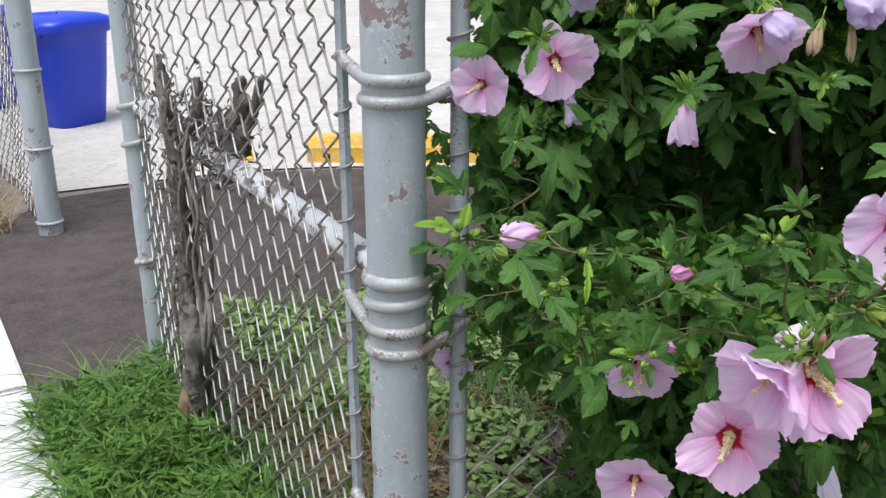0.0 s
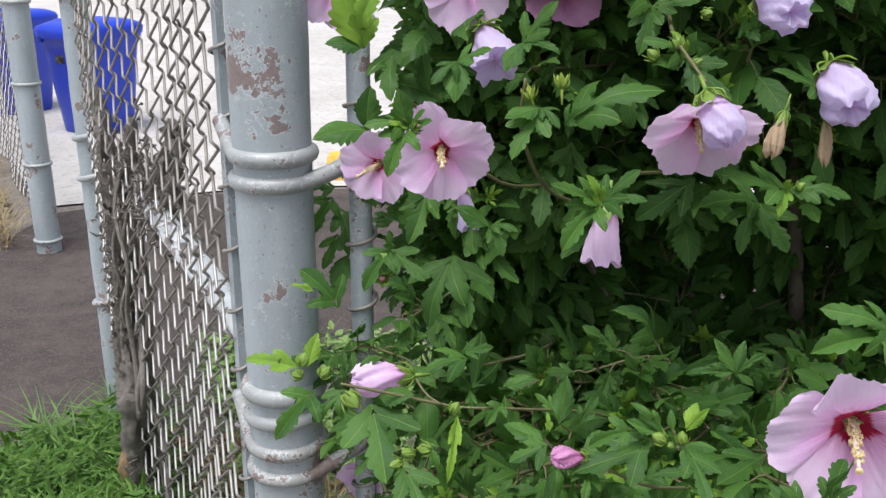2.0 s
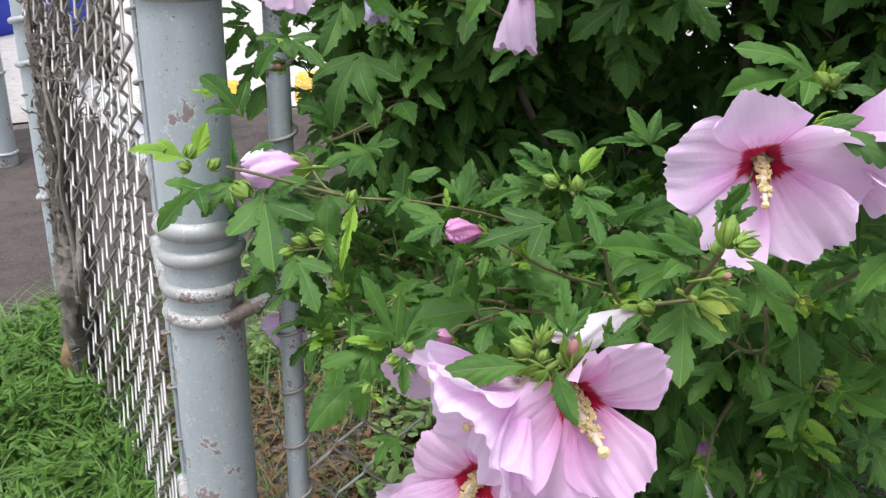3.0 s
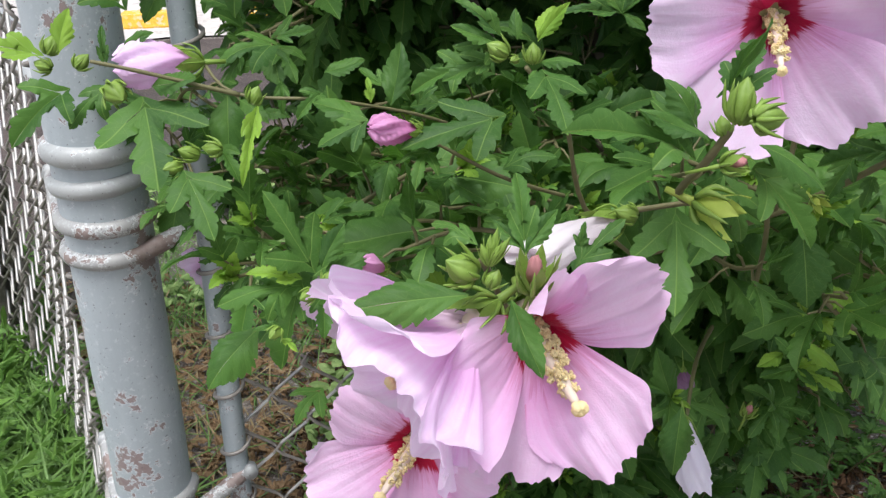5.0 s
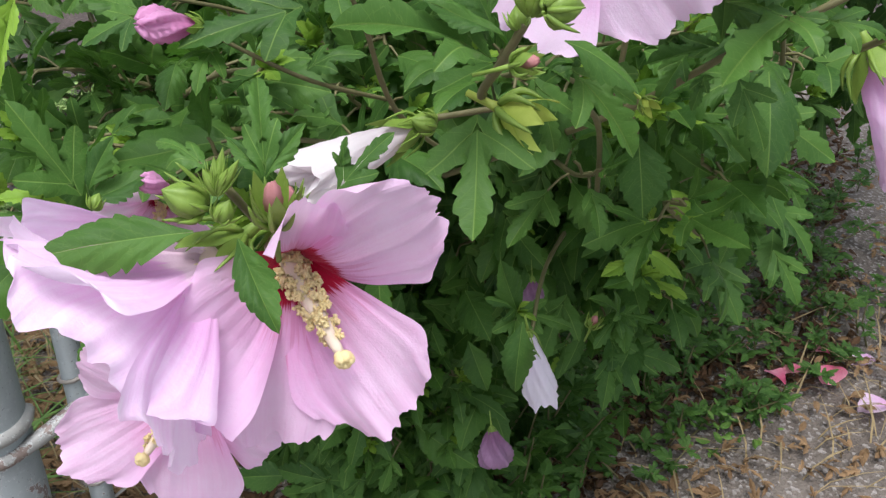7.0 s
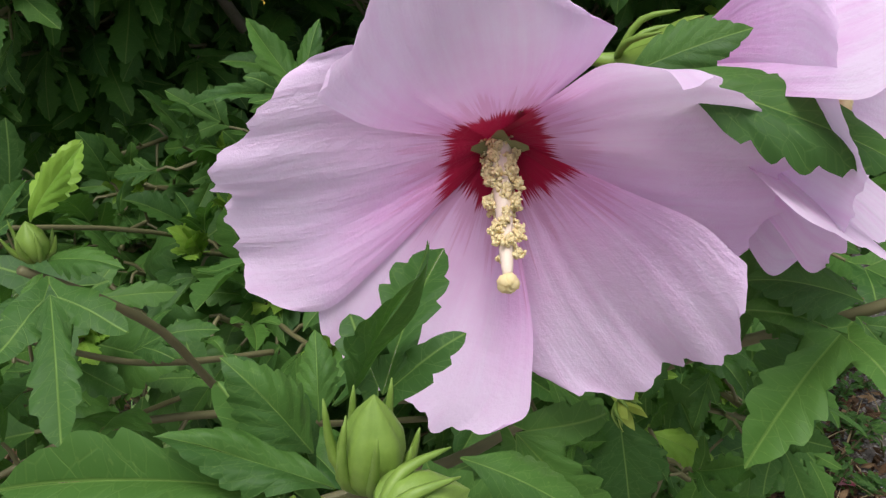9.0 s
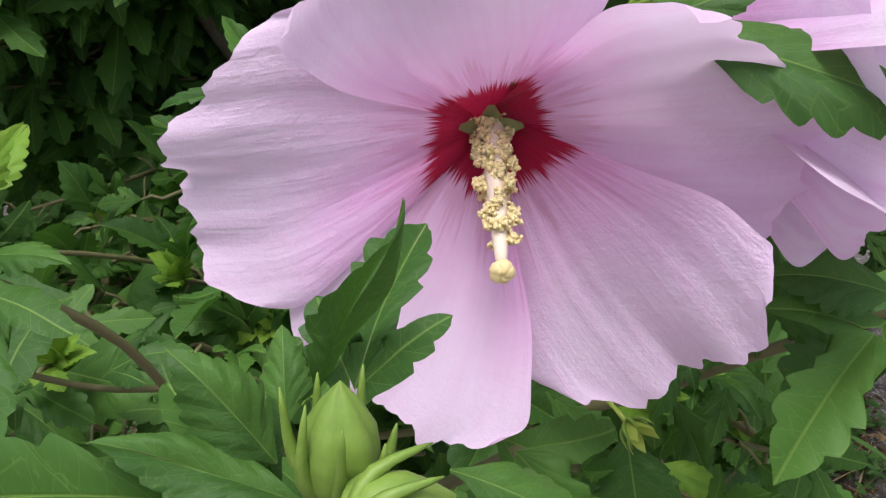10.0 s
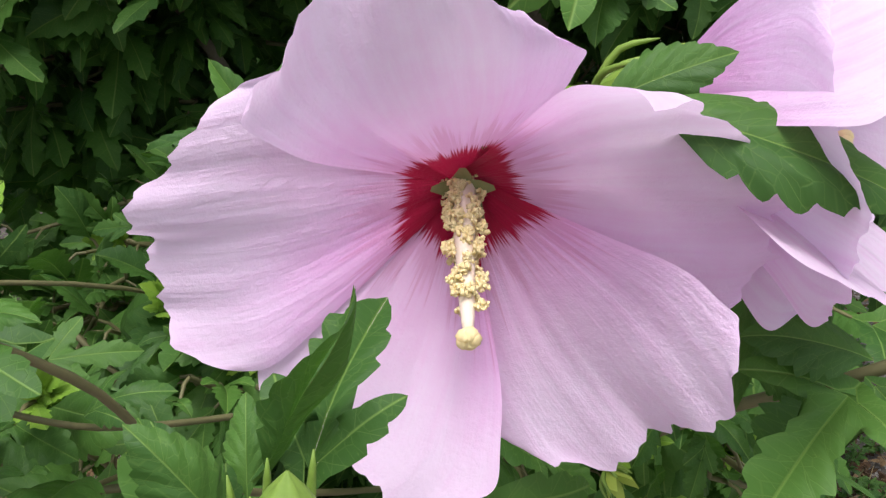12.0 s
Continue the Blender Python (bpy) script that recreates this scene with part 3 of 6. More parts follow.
def chain_link(at, along, length, height, label, p=0.0345, r=0.0019, seed=1):
    """Woven wire mesh: upright zigzag wires that hook into each other."""
    root = thing("chain_link_fence", at, label, "chain-link fence", "runs of chain-link fence")
    yaw = math.atan2(along[1], along[0])
    meshes = [zigzag(height, p, f, r) for f in (0, 1)]
    rng = np.random.RandomState(seed)
    for i in range(int(length / p)):
        bulge = 0.012 * math.sin(i * 0.31 + seed) + rng.normal(0, 0.001)
        ob = part("wire", meshes[i % 2], root)
        ob.matrix_basis = Matrix.Rotation(yaw, 4, "Z") @ Matrix.Translation((i * p, bulge, rng.normal(0, 0.001)))
    return root


def tension_bar(parent, off, height, along, ties, pipe=False):
    s = Shape()
    if pipe:
        s.tube([(0, 0, z) for z in np.linspace(0, height, 12)], 0.0115, 16)
    else:
        s.box((-0.0075, -0.004, 0.0), (0.0075, 0.004, height))
    yaw = math.atan2(along[1], along[0])
    b = part("tension_bar", s.mesh("tension_bar", M_POST, smooth=pipe), parent, "slim grey pipe" if pipe else "flat galvanised tension bar", Matrix.Translation(off) @ Matrix.Rotation(yaw, 4, "Z"))
    for z in ties:
        s = Shape()
        a = np.linspace(-0.4, 2 * np.pi - 0.6, 14)
        s.tube([((0.015 if pipe else 0.0125) * np.cos(x) + 0.002, (0.0145 if pipe else 0.009) * np.sin(x), z + 0.011 * x / 3 * (1 if x < 3 else 1.0)) for x in a], 0.0021, 6)
        part("tie", s.mesh("tie", M_WIRE), b)


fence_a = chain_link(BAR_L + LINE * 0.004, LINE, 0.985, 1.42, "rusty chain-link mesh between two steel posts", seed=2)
tension_bar(fence_a, (0, 0, 0.0), 1.42, LINE, np.arange(0.03, 1.4, 0.069))
s = Shape()
rng = np.random.RandomState(3)
_p = [np.array((POST - BAR_L) + LINE * (0.03 + d) - SIDE * 0.012 + np.array((0, 0, 0.598 + 0.052 * d))) for d in np.linspace(0, 1.07, 30)]
s.tube(_p, 0.0185, 18)
part("rail", s.mesh("rail", M_RAIL), fence_a, "pipe rail with flaking white paint")
fence_b = thing("fence_remnant", BAR_R, "slim grey steel pipe with wire ties beside the thick post", "fence pipe")
tension_bar(fence_b, (0, 0, 0.0), 1.42, LINE_R, np.arange(0.05, 1.4, 0.0692), True)
chain_link(BAR_R + np.array((0.008, 0.004, 0.0)), unit((0.93, 0.36, 0.0)), 0.14, 0.38, "torn rusty chain-link remnant beside the slim pipe", seed=9)
fence_c = chain_link(np.array((-1.385, 3.02, 0)) + LINE * 0.06, LINE, 4.2, 1.30, "chain-link mesh along the dry grass strip", seed=6)
s = Shape()
s.tube([LINE * d + np.array((0, 0, 1.30)) for d in (0, 4.2)], 0.02, 14)
part("rail", s.mesh("rail", M_POST), fence_c)


# dead vine grown through the mesh
def knotty(path, radii, seed, sides=12):
    s = Shape()
    rng = np.random.RandomState(seed)
    ph = rng.uniform(0, 6, 4)
    n = len(path)

    def wob(i, a):
        return 1 + 0.26 * np.sin(3 * a + ph[0] + i * 0.35) + 0.15 * np.sin(5 * a - i * 0.6 + ph[1]) + 0.1 * np.sin(i * 0.9 + ph[2]) + 0.3 * rng.uniform(-1, 1, len(a))
    s.tube(path, radii, sides, wobble=wob)
    return s


vine = thing("dead_vine", POST + LINE * 0.735, "dead grey vine trunk with broken stubs grown through the mesh", "dead vine")
_vb = POST + LINE * 0.735


def on_line(d, off, z):
    return (POST + LINE * d + SIDE * off + np.array((0, 0, z))) - _vb


_t = bezier([on_line(0.752, 0.03, -0.02), on_line(0.735, 0.035, 0.12), on_line(0.70, 0.04, 0.26), on_line(0.735, 0.03, 0.38), on_line(0.74, 0.02, 0.50), on_line(0.73, 0.015, 0.60), on_line(0.745, 0.01, 0.68)], 90)
part("trunk", knotty(_t, np.interp(np.linspace(0, 1, 90), [0, .1, .35, .6, .85, 1], [.017, .018, .020, .011, .013, .018]), 1, 14).mesh("trunk", M_VINE), vine)
_t = bezier([on_line(0.765, 0.045, -0.01), on_line(0.75, 0.05, 0.08), on_line(0.735, 0.05, 0.16)], 14)
part("rotten_foot", knotty(_t, np.linspace(0.022, 0.008, 14), 4, 12).mesh("rotten_foot", M_ROT), vine, "pale crumbling wood at the foot")
for k, (a, b, c, r) in enumerate((((0.75, 0, 0.64), (0.79, 0.02, 0.71), (0.815, 0.02, 0.79), 0.014), ((0.72, -0.02, 0.63), (0.60, -0.03, 0.68), (0.52, -0.03, 0.745), 0.02),
                                  ((0.62, -0.03, 0.66), (0.52, -0.03, 0.70), (0.45, -0.03, 0.79), 0.010), ((0.68, -0.03, 0.64), (0.60, -0.04, 0.71), (0.56, -0.04, 0.775), 0.013),
                                  ((0.75, 0.02, 0.60), (0.77, 0.03, 0.66), (0.76, 0.03, 0.72), 0.011), ((0.74, 0.01, 0.66), (0.68, 0.0, 0.70), (0.665, 0.0, 0.765), 0.012), ((0.70, -0.02, 0.62), (0.60, -0.03, 0.64), (0.54, -0.03, 0.68), 0.022))):
    path = bezier([on_line(*a), on_line(*b), on_line(*c)], 20)
    part("stub", knotty(path, np.linspace(r * 1.3, r * 0.55, 20), 10 + k, 10).mesh("stub", M_VINE), vine)
rng = np.random.RandomState(8)
for k in range(15):
    d0 = 0.73 + rng.normal(0, 0.05)
    pts = [on_line(d0 + rng.normal(0, 0.03), rng.uniform(-0.015, 0.04), z) for z in np.linspace(rng.uniform(0.05, 0.3), rng.uniform(0.6, 0.76), 6)]
    s = Shape()
    s.tube(bezier(pts, 26), np.linspace(0.0055, 0.0022, 26), 6)
    part("tendril", s.mesh("tendril", M_VINE), vine)
bristle = Shape()
for k in range(260):
    e, z = rng.uniform(0.50, 0.84), 0.62 + 0.11 * rng.uniform() ** 1.6
    p = on_line(e, rng.uniform(-0.05, 0.03), z - 0.25 * abs(e - 0.66) * rng.uniform())
    d = unit(rng.normal(0, 1, 3) + np.array((0, 0, 0.5))) * rng.uniform(0.008, 0.032)
    bristle.tube([p, p + d * 0.6 + rng.normal(0, 0.002, 3), p + d], (0.0022, 0.0016, 0.0006), 4, caps=False)
for k in range(160):
    p = on_line(0.735 + rng.normal(0, 0.022), rng.uniform(-0.01, 0.055), rng.uniform(0.08, 0.62))
    d = unit(rng.normal(0, 1, 3)) * rng.uniform(0.008, 0.024)
    bristle.tube([p, p + d * 0.5 + rng.normal(0, 0.003, 3), p + d], (0.0022, 0.0015, 0.0007), 4, caps=False)
tagged(part("twigwork", bristle.mesh("twigwork", M_VINE), vine, "brittle grey twiglets"), kind="stuff")
flakes = Shape()
for k in range(900):
    f = rng.uniform()
    z = 0.66 * f
    a = rng.uniform(0, 6.28)
    ax = np.interp(z, (0, 0.12, 0.26, 0.38, 0.50, 0.60, 0.68), (0.752, 0.735, 0.712, 0.730, 0.738, 0.733, 0.745))
    rad = np.interp(z, (0, 0.26, 0.40, 0.68), (0.019, 0.021, 0.014, 0.019))
    out = LINE * math.cos(a) + SIDE * math.sin(a)
    p = on_line(ax, 0.034 - 0.03 * max(0.0, z - 0.3), z) + out * rad
    t = unit(np.cross(out, (0, 0, 1)))
    h, w, lift = rng.uniform(0.008, 0.026), rng.uniform(0.003, 0.008), rng.uniform(0.001, 0.006)
    up = unit(np.array((0, 0, 1.0)) + t * rng.normal(0, 0.35))
    flakes.grid([[p - t * w, p + t * w], [p - t * w * 0.8 + up * h * 0.6 + out * lift * 0.4, p + t * w * 0.9 + up * h * 0.5 + out * lift * 0.5], [p - t * w * 0.3 + up * h + out * lift, p + t * w * 0.5 + up * h * 0.9 + out * lift]])
tagged(part("bark", flakes.mesh("bark", M_VINE), vine, "loose flaking grey bark"), kind="stuff")


# ---- hibiscus: leaves ----
# kinds of leaf: angle and length of the side lobes, their half-width, half-width of the middle lobe, height of the notch, teeth on the middle lobe
LOBED = [(46, 0.50, 0.135, 0.165, 0.43, 3), (38, 0.50, 0.125, 0.170, 0.42, 3), (32, 0.47, 0.115, 0.165, 0.40, 4), (52, 0.50, 0.135, 0.155, 0.43, 3), (42, 0.56, 0.130, 0.160, 0.47, 3)]
# narrower leaves without side lobes: half-width, teeth
RHOMBIC = [(0.27, 6), (0.31, 5), (0.24, 5), (0.29, 6)]
OVAL = None


def toothed(s, teeth, start, deep):
    """A smooth flank, then rounded teeth that point forward."""
    if s <= start:
        return 1.0
    f = (s - start) / (0.97 - start) * teeth
    f = f - math.floor(f)
    return 1.0 - deep * (1 - (f / 0.84) ** 0.6) if f < 0.84 else 1.0 - deep * (f - 0.84) ** 1.3 / 0.16 ** 1.3


def tooth_rows(teeth, start, fine):
    """Where along a lobe the rim needs a row: the foot, the flank and the point of each tooth."""
    at = (0.02, 0.84) if fine < 1 else (0.02, 0.16, 0.40, 0.66, 0.84, 0.91, 0.97)
    return [start + (k + q) / teeth * (0.97 - start) for k in range(teeth) for q in at] + [1.0]


def leaf_shape(kind, seed, cols=3, fold=0.2, droop=0.25, wave=0.03, fine=1.0):
    """Vertices, triangles and uvs of one three-lobed leaf of length 1: stalk end at 0, tip along y. Strips run from the ribs to the rim; u is the way from the rib, v the way along it."""
    rng = np.random.RandomState(seed)
    halves = []
    for sgn in (-1, 1):
        rib, rim, along = [], [], []

        def add(r, o, v):
            rib.append(r), rim.append(o), along.append(v)

        if kind is None:
            for s in np.linspace(0, 1, 9):
                add((0, s), (0.30 * math.sin(math.pi * s ** 0.85) ** 0.8 + 0.012, s), s)
        elif len(kind) == 2:
            wide, teeth = kind
            for s in [0.0, 0.08, 0.18, 0.27, 0.34] + tooth_rows(teeth, 0.36, fine):
                w = wide * np.interp(s, (0, 0.08, 0.25, 0.42, 0.55, 0.78, 0.93, 1), (0.04, 0.20, 0.70, 1.0, 0.98, 0.60, 0.24, 0.01)) * toothed(s, teeth, 0.36, 0.19)
                add((0, max(0.0, s - 0.13 * math.sin(math.pi * s))), (w, s), s)
        else:
            ang, ln, wl, wm, notch, teeth = kind
            ang, ln = radians(ang + rng.normal(0, 5)), ln * (1 + rng.normal(0, 0.10))
            wl, wm = wl * (1 + rng.normal(0, 0.10)), wm * (1 + rng.normal(0, 0.08))
            J = np.array((0, 0.13))
            d = np.array((math.sin(ang), math.cos(ang)))
            nr = np.array((d[1], -d[0]))
            add((0, 0.0), (0.010, 0.0), 0.0)
            add((0, 0.06), (0.045, 0.035), 0.06)
            for s in [0.10, 0.22, 0.34, 0.46] + tooth_rows(2, 0.50, fine):
                w = wl * (0.55 + 0.45 * math.sin(min(s * 3.0, 1.57))) * math.cos(1.5 * max(0, s - 0.5) / 0.5) ** 0.8 * toothed(s, 2, 0.50, 0.34)
                add(J + d * ln * s, J + d * ln * s + nr * w * (1 if s < 1 else 0.1), 0.13 + s * ln)
            for s in tooth_rows(1, 0.62, fine)[-2::-1] + [0.52, 0.42]:
                w = wl * 0.8 * math.cos(1.5 * max(0, s - 0.5) / 0.5) ** 0.8 * toothed(s, 1, 0.62, 0.22)
                add(J + d * ln * s, J + d * ln * s - nr * w, 0.13 + s * ln)
            add(J, (wm * 0.60, notch), 0.2)
            for s in [notch + 0.04] + tooth_rows(teeth, 0.52, fine):
                f = (s - notch) / (1 - notch)
                w = wm * np.interp(f, (0, 0.15, 0.35, 0.55, 0.78, 0.93, 1), (0.62, 0.80, 1.0, 1.0, 0.70, 0.28, 0.01)) * toothed(s, teeth, 0.52, 0.29)
                add((0, s - 0.10 * (1 - f)), (w, s), s - 0.10 * (1 - f))
        halves.append((sgn, np.array(rib, float), np.array(rim, float), along))
    ph = rng.uniform(0, 6.28, 4)
    bend = rng.normal(0, 0.10)
    twist = rng.normal(0, 0.35)
    verts, uv, tris = [], [], []
    for sgn, rib, rim, along in halves:
        n0 = len(verts)
        jit = 1 + np.cumsum(rng.normal(0, 0.015 / math.sqrt(len(rib) / 20), len(rib))) + rng.normal(0, 0.006, len(rib))
        for i in range(len(rib)):
            away = np.linalg.norm(rim[i] - rib[i])
            for c in np.linspace(0, 1, cols):
                x, y = rib[i] + (rim[i] - rib[i]) * c * jit[i]
                z = fold * x - droop * y ** 2.2 - 2.6 * droop * x * x
                z += 0.5 * fold * c * away - 1.6 * (c * away) ** 2
                z += wave * (math.sin(9 * y + 6 * x + ph[0 if sgn < 0 else 3]) * (0.15 + 3.0 * x) + 0.9 * math.sin(11 * sgn * x + 5 * y + ph[1]) * y)
                z += twist * sgn * x * y * 0.6
                verts.append((sgn * x + bend * (y * y - y), y, z + droop * y))
                uv.append((0.5 + 0.5 * away * c, along[i]))
            if i:
                for k in range(cols - 1):
                    a, b = n0 + (i - 1) * cols + k, n0 + i * cols + k
                    tris += [(a, a + 1, b + 1), (a, b + 1, b)] if sgn > 0 else [(a, b + 1, a + 1), (a, b, b + 1)]
    return np.array(verts), np.array(tris), np.array(uv)


NEAR_SHAPES = [leaf_shape(RHOMBIC[i % 4] if i in (1, 5, 8, 12, 13) else LOBED[i % 5], 20 + i, 4, 0.20 + 0.15 * (i % 4), 0.12 + 0.12 * (i % 5), 0.020 + 0.010 * (i % 3), 1.9) for i in range(14)]
FAR_SHAPES = [leaf_shape(RHOMBIC[i % 4] if i % 4 == 3 else LOBED[i % 5], 60 + i, 2, 0.15 + 0.10 * (i % 4), 0.15 + 0.10 * (i % 4), 0.03, 0.6) for i in range(12)]
WEED_SHAPES = [leaf_shape(OVAL, 90 + i, 2, 0.25, 0.3, 0.02) for i in range(6)]


def leaf_frame(base, tip, normal):
    """Columns of the pose that lays a leaf from base to tip, its upper face towards normal."""
    base, tip = np.asarray(base, float), np.asarray(tip, float)
    y = tip - base
    size = np.linalg.norm(y)
    y = y / size
    z = np.asarray(normal, float)
    z = unit(z - y * (z @ y))
    x = np.cross(y, z)
    return base, np.stack([x, y, z], 1), size


def joined(name, items, shapes, material, parent, label="", kind="stuff"):
    """Many leaves in one mesh. items: (base, rotation, (sx, sy, sz), shape)."""
    V, T, U, o = [], [], [], 0
    for base, rot, scale, k in items:
        v, t, u = shapes[k % len(shapes)]
        V.append(base + (v * scale) @ rot.T)
        T.append(t + o)
        U.append(u)
        o += len(v)
    V, T, U = np.concatenate(V), np.concatenate(T), np.concatenate(U)
    me = bpy.data.meshes.new(name)
    me.vertices.add(len(V))
    me.vertices.foreach_set("co", V.astype(np.float32).ravel())
    me.loops.add(len(T) * 3)
    me.loops.foreach_set("vertex_index", T.astype(np.int32).ravel())
    me.polygons.add(len(T))
    me.polygons.foreach_set("loop_start", np.arange(0, len(T) * 3, 3, dtype=np.int32))
    me.polygons.foreach_set("use_smooth", np.full(len(T), True))
    layer = me.uv_layers.new(name="UVMap")
    layer.data.foreach_set("uv", U[T.ravel()].astype(np.float32).ravel())
    me.materials.append(material)
    me.update(calc_edges=True)
    me.validate()
    ob = part(name, me, parent, label)
    return tagged(ob, kind=kind)


BUSH_AT = np.array((0.55, 1.40, 0.0))
bush = thing("hibiscus_bush", BUSH_AT, "dense green hibiscus bush with pink and lilac flowers by the fence", "flowering bush")
LEAF_ME, YOUNG_ME = [], []
for v, t, u in NEAR_SHAPES:
    LEAF_ME.append(mesh("leaf", v, t, M_LEAF, u))
    YOUNG_ME.append(mesh("young_leaf", v, t, M_YOUNG, u))
near_leaves, far_leaves, young_leaves = [], [], []
stems = Shape()
COUNT = [0]


def single_leaf(base, rot, scale, k, young=False):
    m = Matrix(rot @ np.diag(scale)).to_4x4()
    m.translation = Vector(base - BUSH_AT)
    me = (YOUNG_ME if young else LEAF_ME)[k % 14]
    ob = part("leaf", me, bush, "fresh yellow-green leaf" if young else "", m)
    COUNT[0] += 1
    return ob


def leaf(base, tip, normal=(0, -0.4, 1), wide=1.0, k=0, young=False, stalk=None, deep=1.0):
    """One leaf of the near branches, with its stalk."""
    b, rot, size = leaf_frame(base, tip, normal)
    single_leaf(b, rot, (size * wide, size, size * deep), k, young)
    if stalk is not None:
        q = np.asarray(stalk, float)
        mid = (q + b) / 2 + np.array((0, 0, 0.003))
        stems.tube(bezier([q, mid, b], 6), (0.0011, 0.001, 0.0009, 0.0009, 0.0008, 0.0008), 5, caps=False)


def stem(points, r0, r1, n=18, sides=7, material=None):
    p = bezier(points, n)
    s = Shape()
    rng = np.random.RandomState(int(abs(p[0][0]) * 1e4))
    s.tube(p, np.linspace(r0, r1, n) * (1 + 0.10 * rng.uniform(-1, 1, n)), sides)
    part("branch", s.mesh("branch", material or M_STEM), bush, "", Matrix.Translation(-Vector(BUSH_AT)))
    return p


def shoot(rng, base, tip, n, size, near=False, tuft=True, spread=1.0, store=None, thick=0.0018):
    """A leafy shoot: leaves set spirally on a bent stem, smaller and paler towards its end."""
    base, tip = np.asarray(base, float), np.asarray(tip, float)
    axis = unit(tip - base)
    mid = (base + tip) / 2 + rng.normal(0, 0.008, 3)
    path = bezier([base, mid, tip], 8)
    stems.tube(path, np.linspace(thick, thick * 0.6, 8), 5, caps=False)
    side = unit(np.cross(axis, (0.3, 0.2, 1.0)))
    other = np.cross(axis, side)
    a0 = rng.uniform(0, 6.28)
    length = np.linalg.norm(tip - base)
    for i in range(n):
        f = (i + 0.6) / n
        at = path[min(int(f * 7.99), 7)]
        a = a0 + i * 2.4
        out = side * math.cos(a) + other * math.sin(a)
        s = size * (1.0 - 0.45 * f ** 2) * rng.uniform(0.75, 1.2)
        d = unit(out * spread + axis * (0.35 + 0.5 * f) + np.array((0, -0.18, 0.12)) + rng.normal(0, 0.15, 3))
        foot = at + d * s * rng.uniform(0.25, 0.5)
        stems.tube([at, (at + foot) / 2 + (0, 0, 0.002), foot], (0.0010, 0.0009, 0.0008), 4, caps=False)
        dl = unit(d + np.array((0, -0.1, -0.45 + 0.5 * f)) + rng.normal(0, 0.18, 3))
        nrm = unit(np.array((-0.1, -0.45, 0.85)) + out * 0.25 + rng.normal(0, 0.28, 3))
        b, rot, _ = leaf_frame(foot, foot + dl, nrm)
        item = (b, rot, np.array((s * rng.uniform(0.9, 1.2), s, s * rng.uniform(0.6, 1.4))), rng.randint(0, 1000))
        if near and COUNT[0] < 300:
            single_leaf(*item)
        elif near:
            near_leaves.append(item)
        else:
            (far_leaves if store is None else store).append(item)
    if tuft:
        for i in range(5):
            a = a0 + i * 2.4
            out = side * math.cos(a) + other * math.sin(a)
            s = size * rng.uniform(0.28, 0.5)
            d = unit(axis + out * rng.uniform(0.3, 0.9) + np.array((0, 0, 0.35)))
            b, rot, _ = leaf_frame(tip, tip + d, unit(out * -0.4 + np.array((0, -0.4, 0.8))))
            young_leaves.append((b, rot, np.array((s, s, s)), rng.randint(0, 1000)))


# ---- hibiscus: flowers ----
def petal(length, width, phi, rise, flare, tip, lean, seed, ruffle=1.0, cup=0.1, nu=28, nv=33, material=None, fold=0.0, shear=0.0, pleat=1.0):
    """One petal. phi: degrees clockwise from the flower's up; rise, flare, tip: its slope at the base, middle and rim; lean: how far one edge lifts over the next petal; shear: how much longer one side is."""
    rng = np.random.RandomState(seed)
    u = np.linspace(0, 1, nu) ** 0.9
    fine = np.linspace(0, 1.25, 120)
    e = np.radians(np.interp(fine, (0, 0.12, 0.42, 0.8, 1.0, 1.25), (rise, rise, flare, (flare + tip) / 2, tip, tip)))
    R = np.concatenate([[0], np.cumsum(np.cos(e)[:-1] * np.diff(fine))]) * length
    H = np.concatenate([[0], np.cumsum(np.sin(e)[:-1] * np.diff(fine))]) * length
    p = rng.uniform(0, 6.28, 6)
    ph = radians(phi)
    d, s = np.array((math.sin(ph), math.cos(ph), 0)), np.array((math.cos(ph), -math.sin(ph), 0))
    pts, uv = [], []
    for uu in u:
        row, ru = [], []
        for v in np.linspace(-1, 1, nv):
            f = 0.10 + 0.90 * math.sin(min(1.95 * uu, 2.0)) ** 1.2
            edge = 1 + 0.022 * math.sin(7 * v + p[0]) + 0.013 * math.sin(13 * v + p[1]) + 0.012 * math.sin(23 * v + p[2]) + 0.010 * abs(math.sin(17 * v + p[3])) + 0.006 * math.sin(39 * v + p[4]) + 0.005 * math.sin(61 * v + p[1])
            ue = uu * (1 - 0.26 * (abs(v) ** 2.4) * uu ** 2) * (1 + (edge - 1) * uu ** 3) * (1 + shear * v * uu)
            w = width * f * v * (1 + 0.03 * math.sin(5 * uu * 3 + p[3]) * uu)
            r, h = np.interp(ue, fine, R), np.interp(ue, fine, H)
            n = h - lean * v * width * f * 0.9 + cup * width * v * v * f
            n += ruffle * length * (0.030 * uu ** 3 * math.sin(5.2 * v + p[4]) + 0.014 * uu ** 4 * math.sin(12 * v + p[5]) + 0.003 * uu ** 5 * math.sin(25 * v + p[2]) + 0.0012 * pleat * uu * math.sin(26 * v + 0.6 * math.sin(5 * v + p[0])))
            n += ruffle * length * 0.016 * math.sin(math.pi * min(uu * 1.15, 1)) * (abs(math.sin(4.2 * v + p[1])) - 0.6)
            n += fold * length * max(0.0, -v - 0.25) ** 2 * uu ** 1.5
            row.append(d * r + s * w + np.array((0, 0, n)))
            ru.append((v * 0.5 + 0.5, uu))
        pts.append(row)
        uv.append(ru)
    sh = Shape()
    sh.grid(pts, uv)
    return sh.mesh("petal", material or M_PETAL, uv=True)


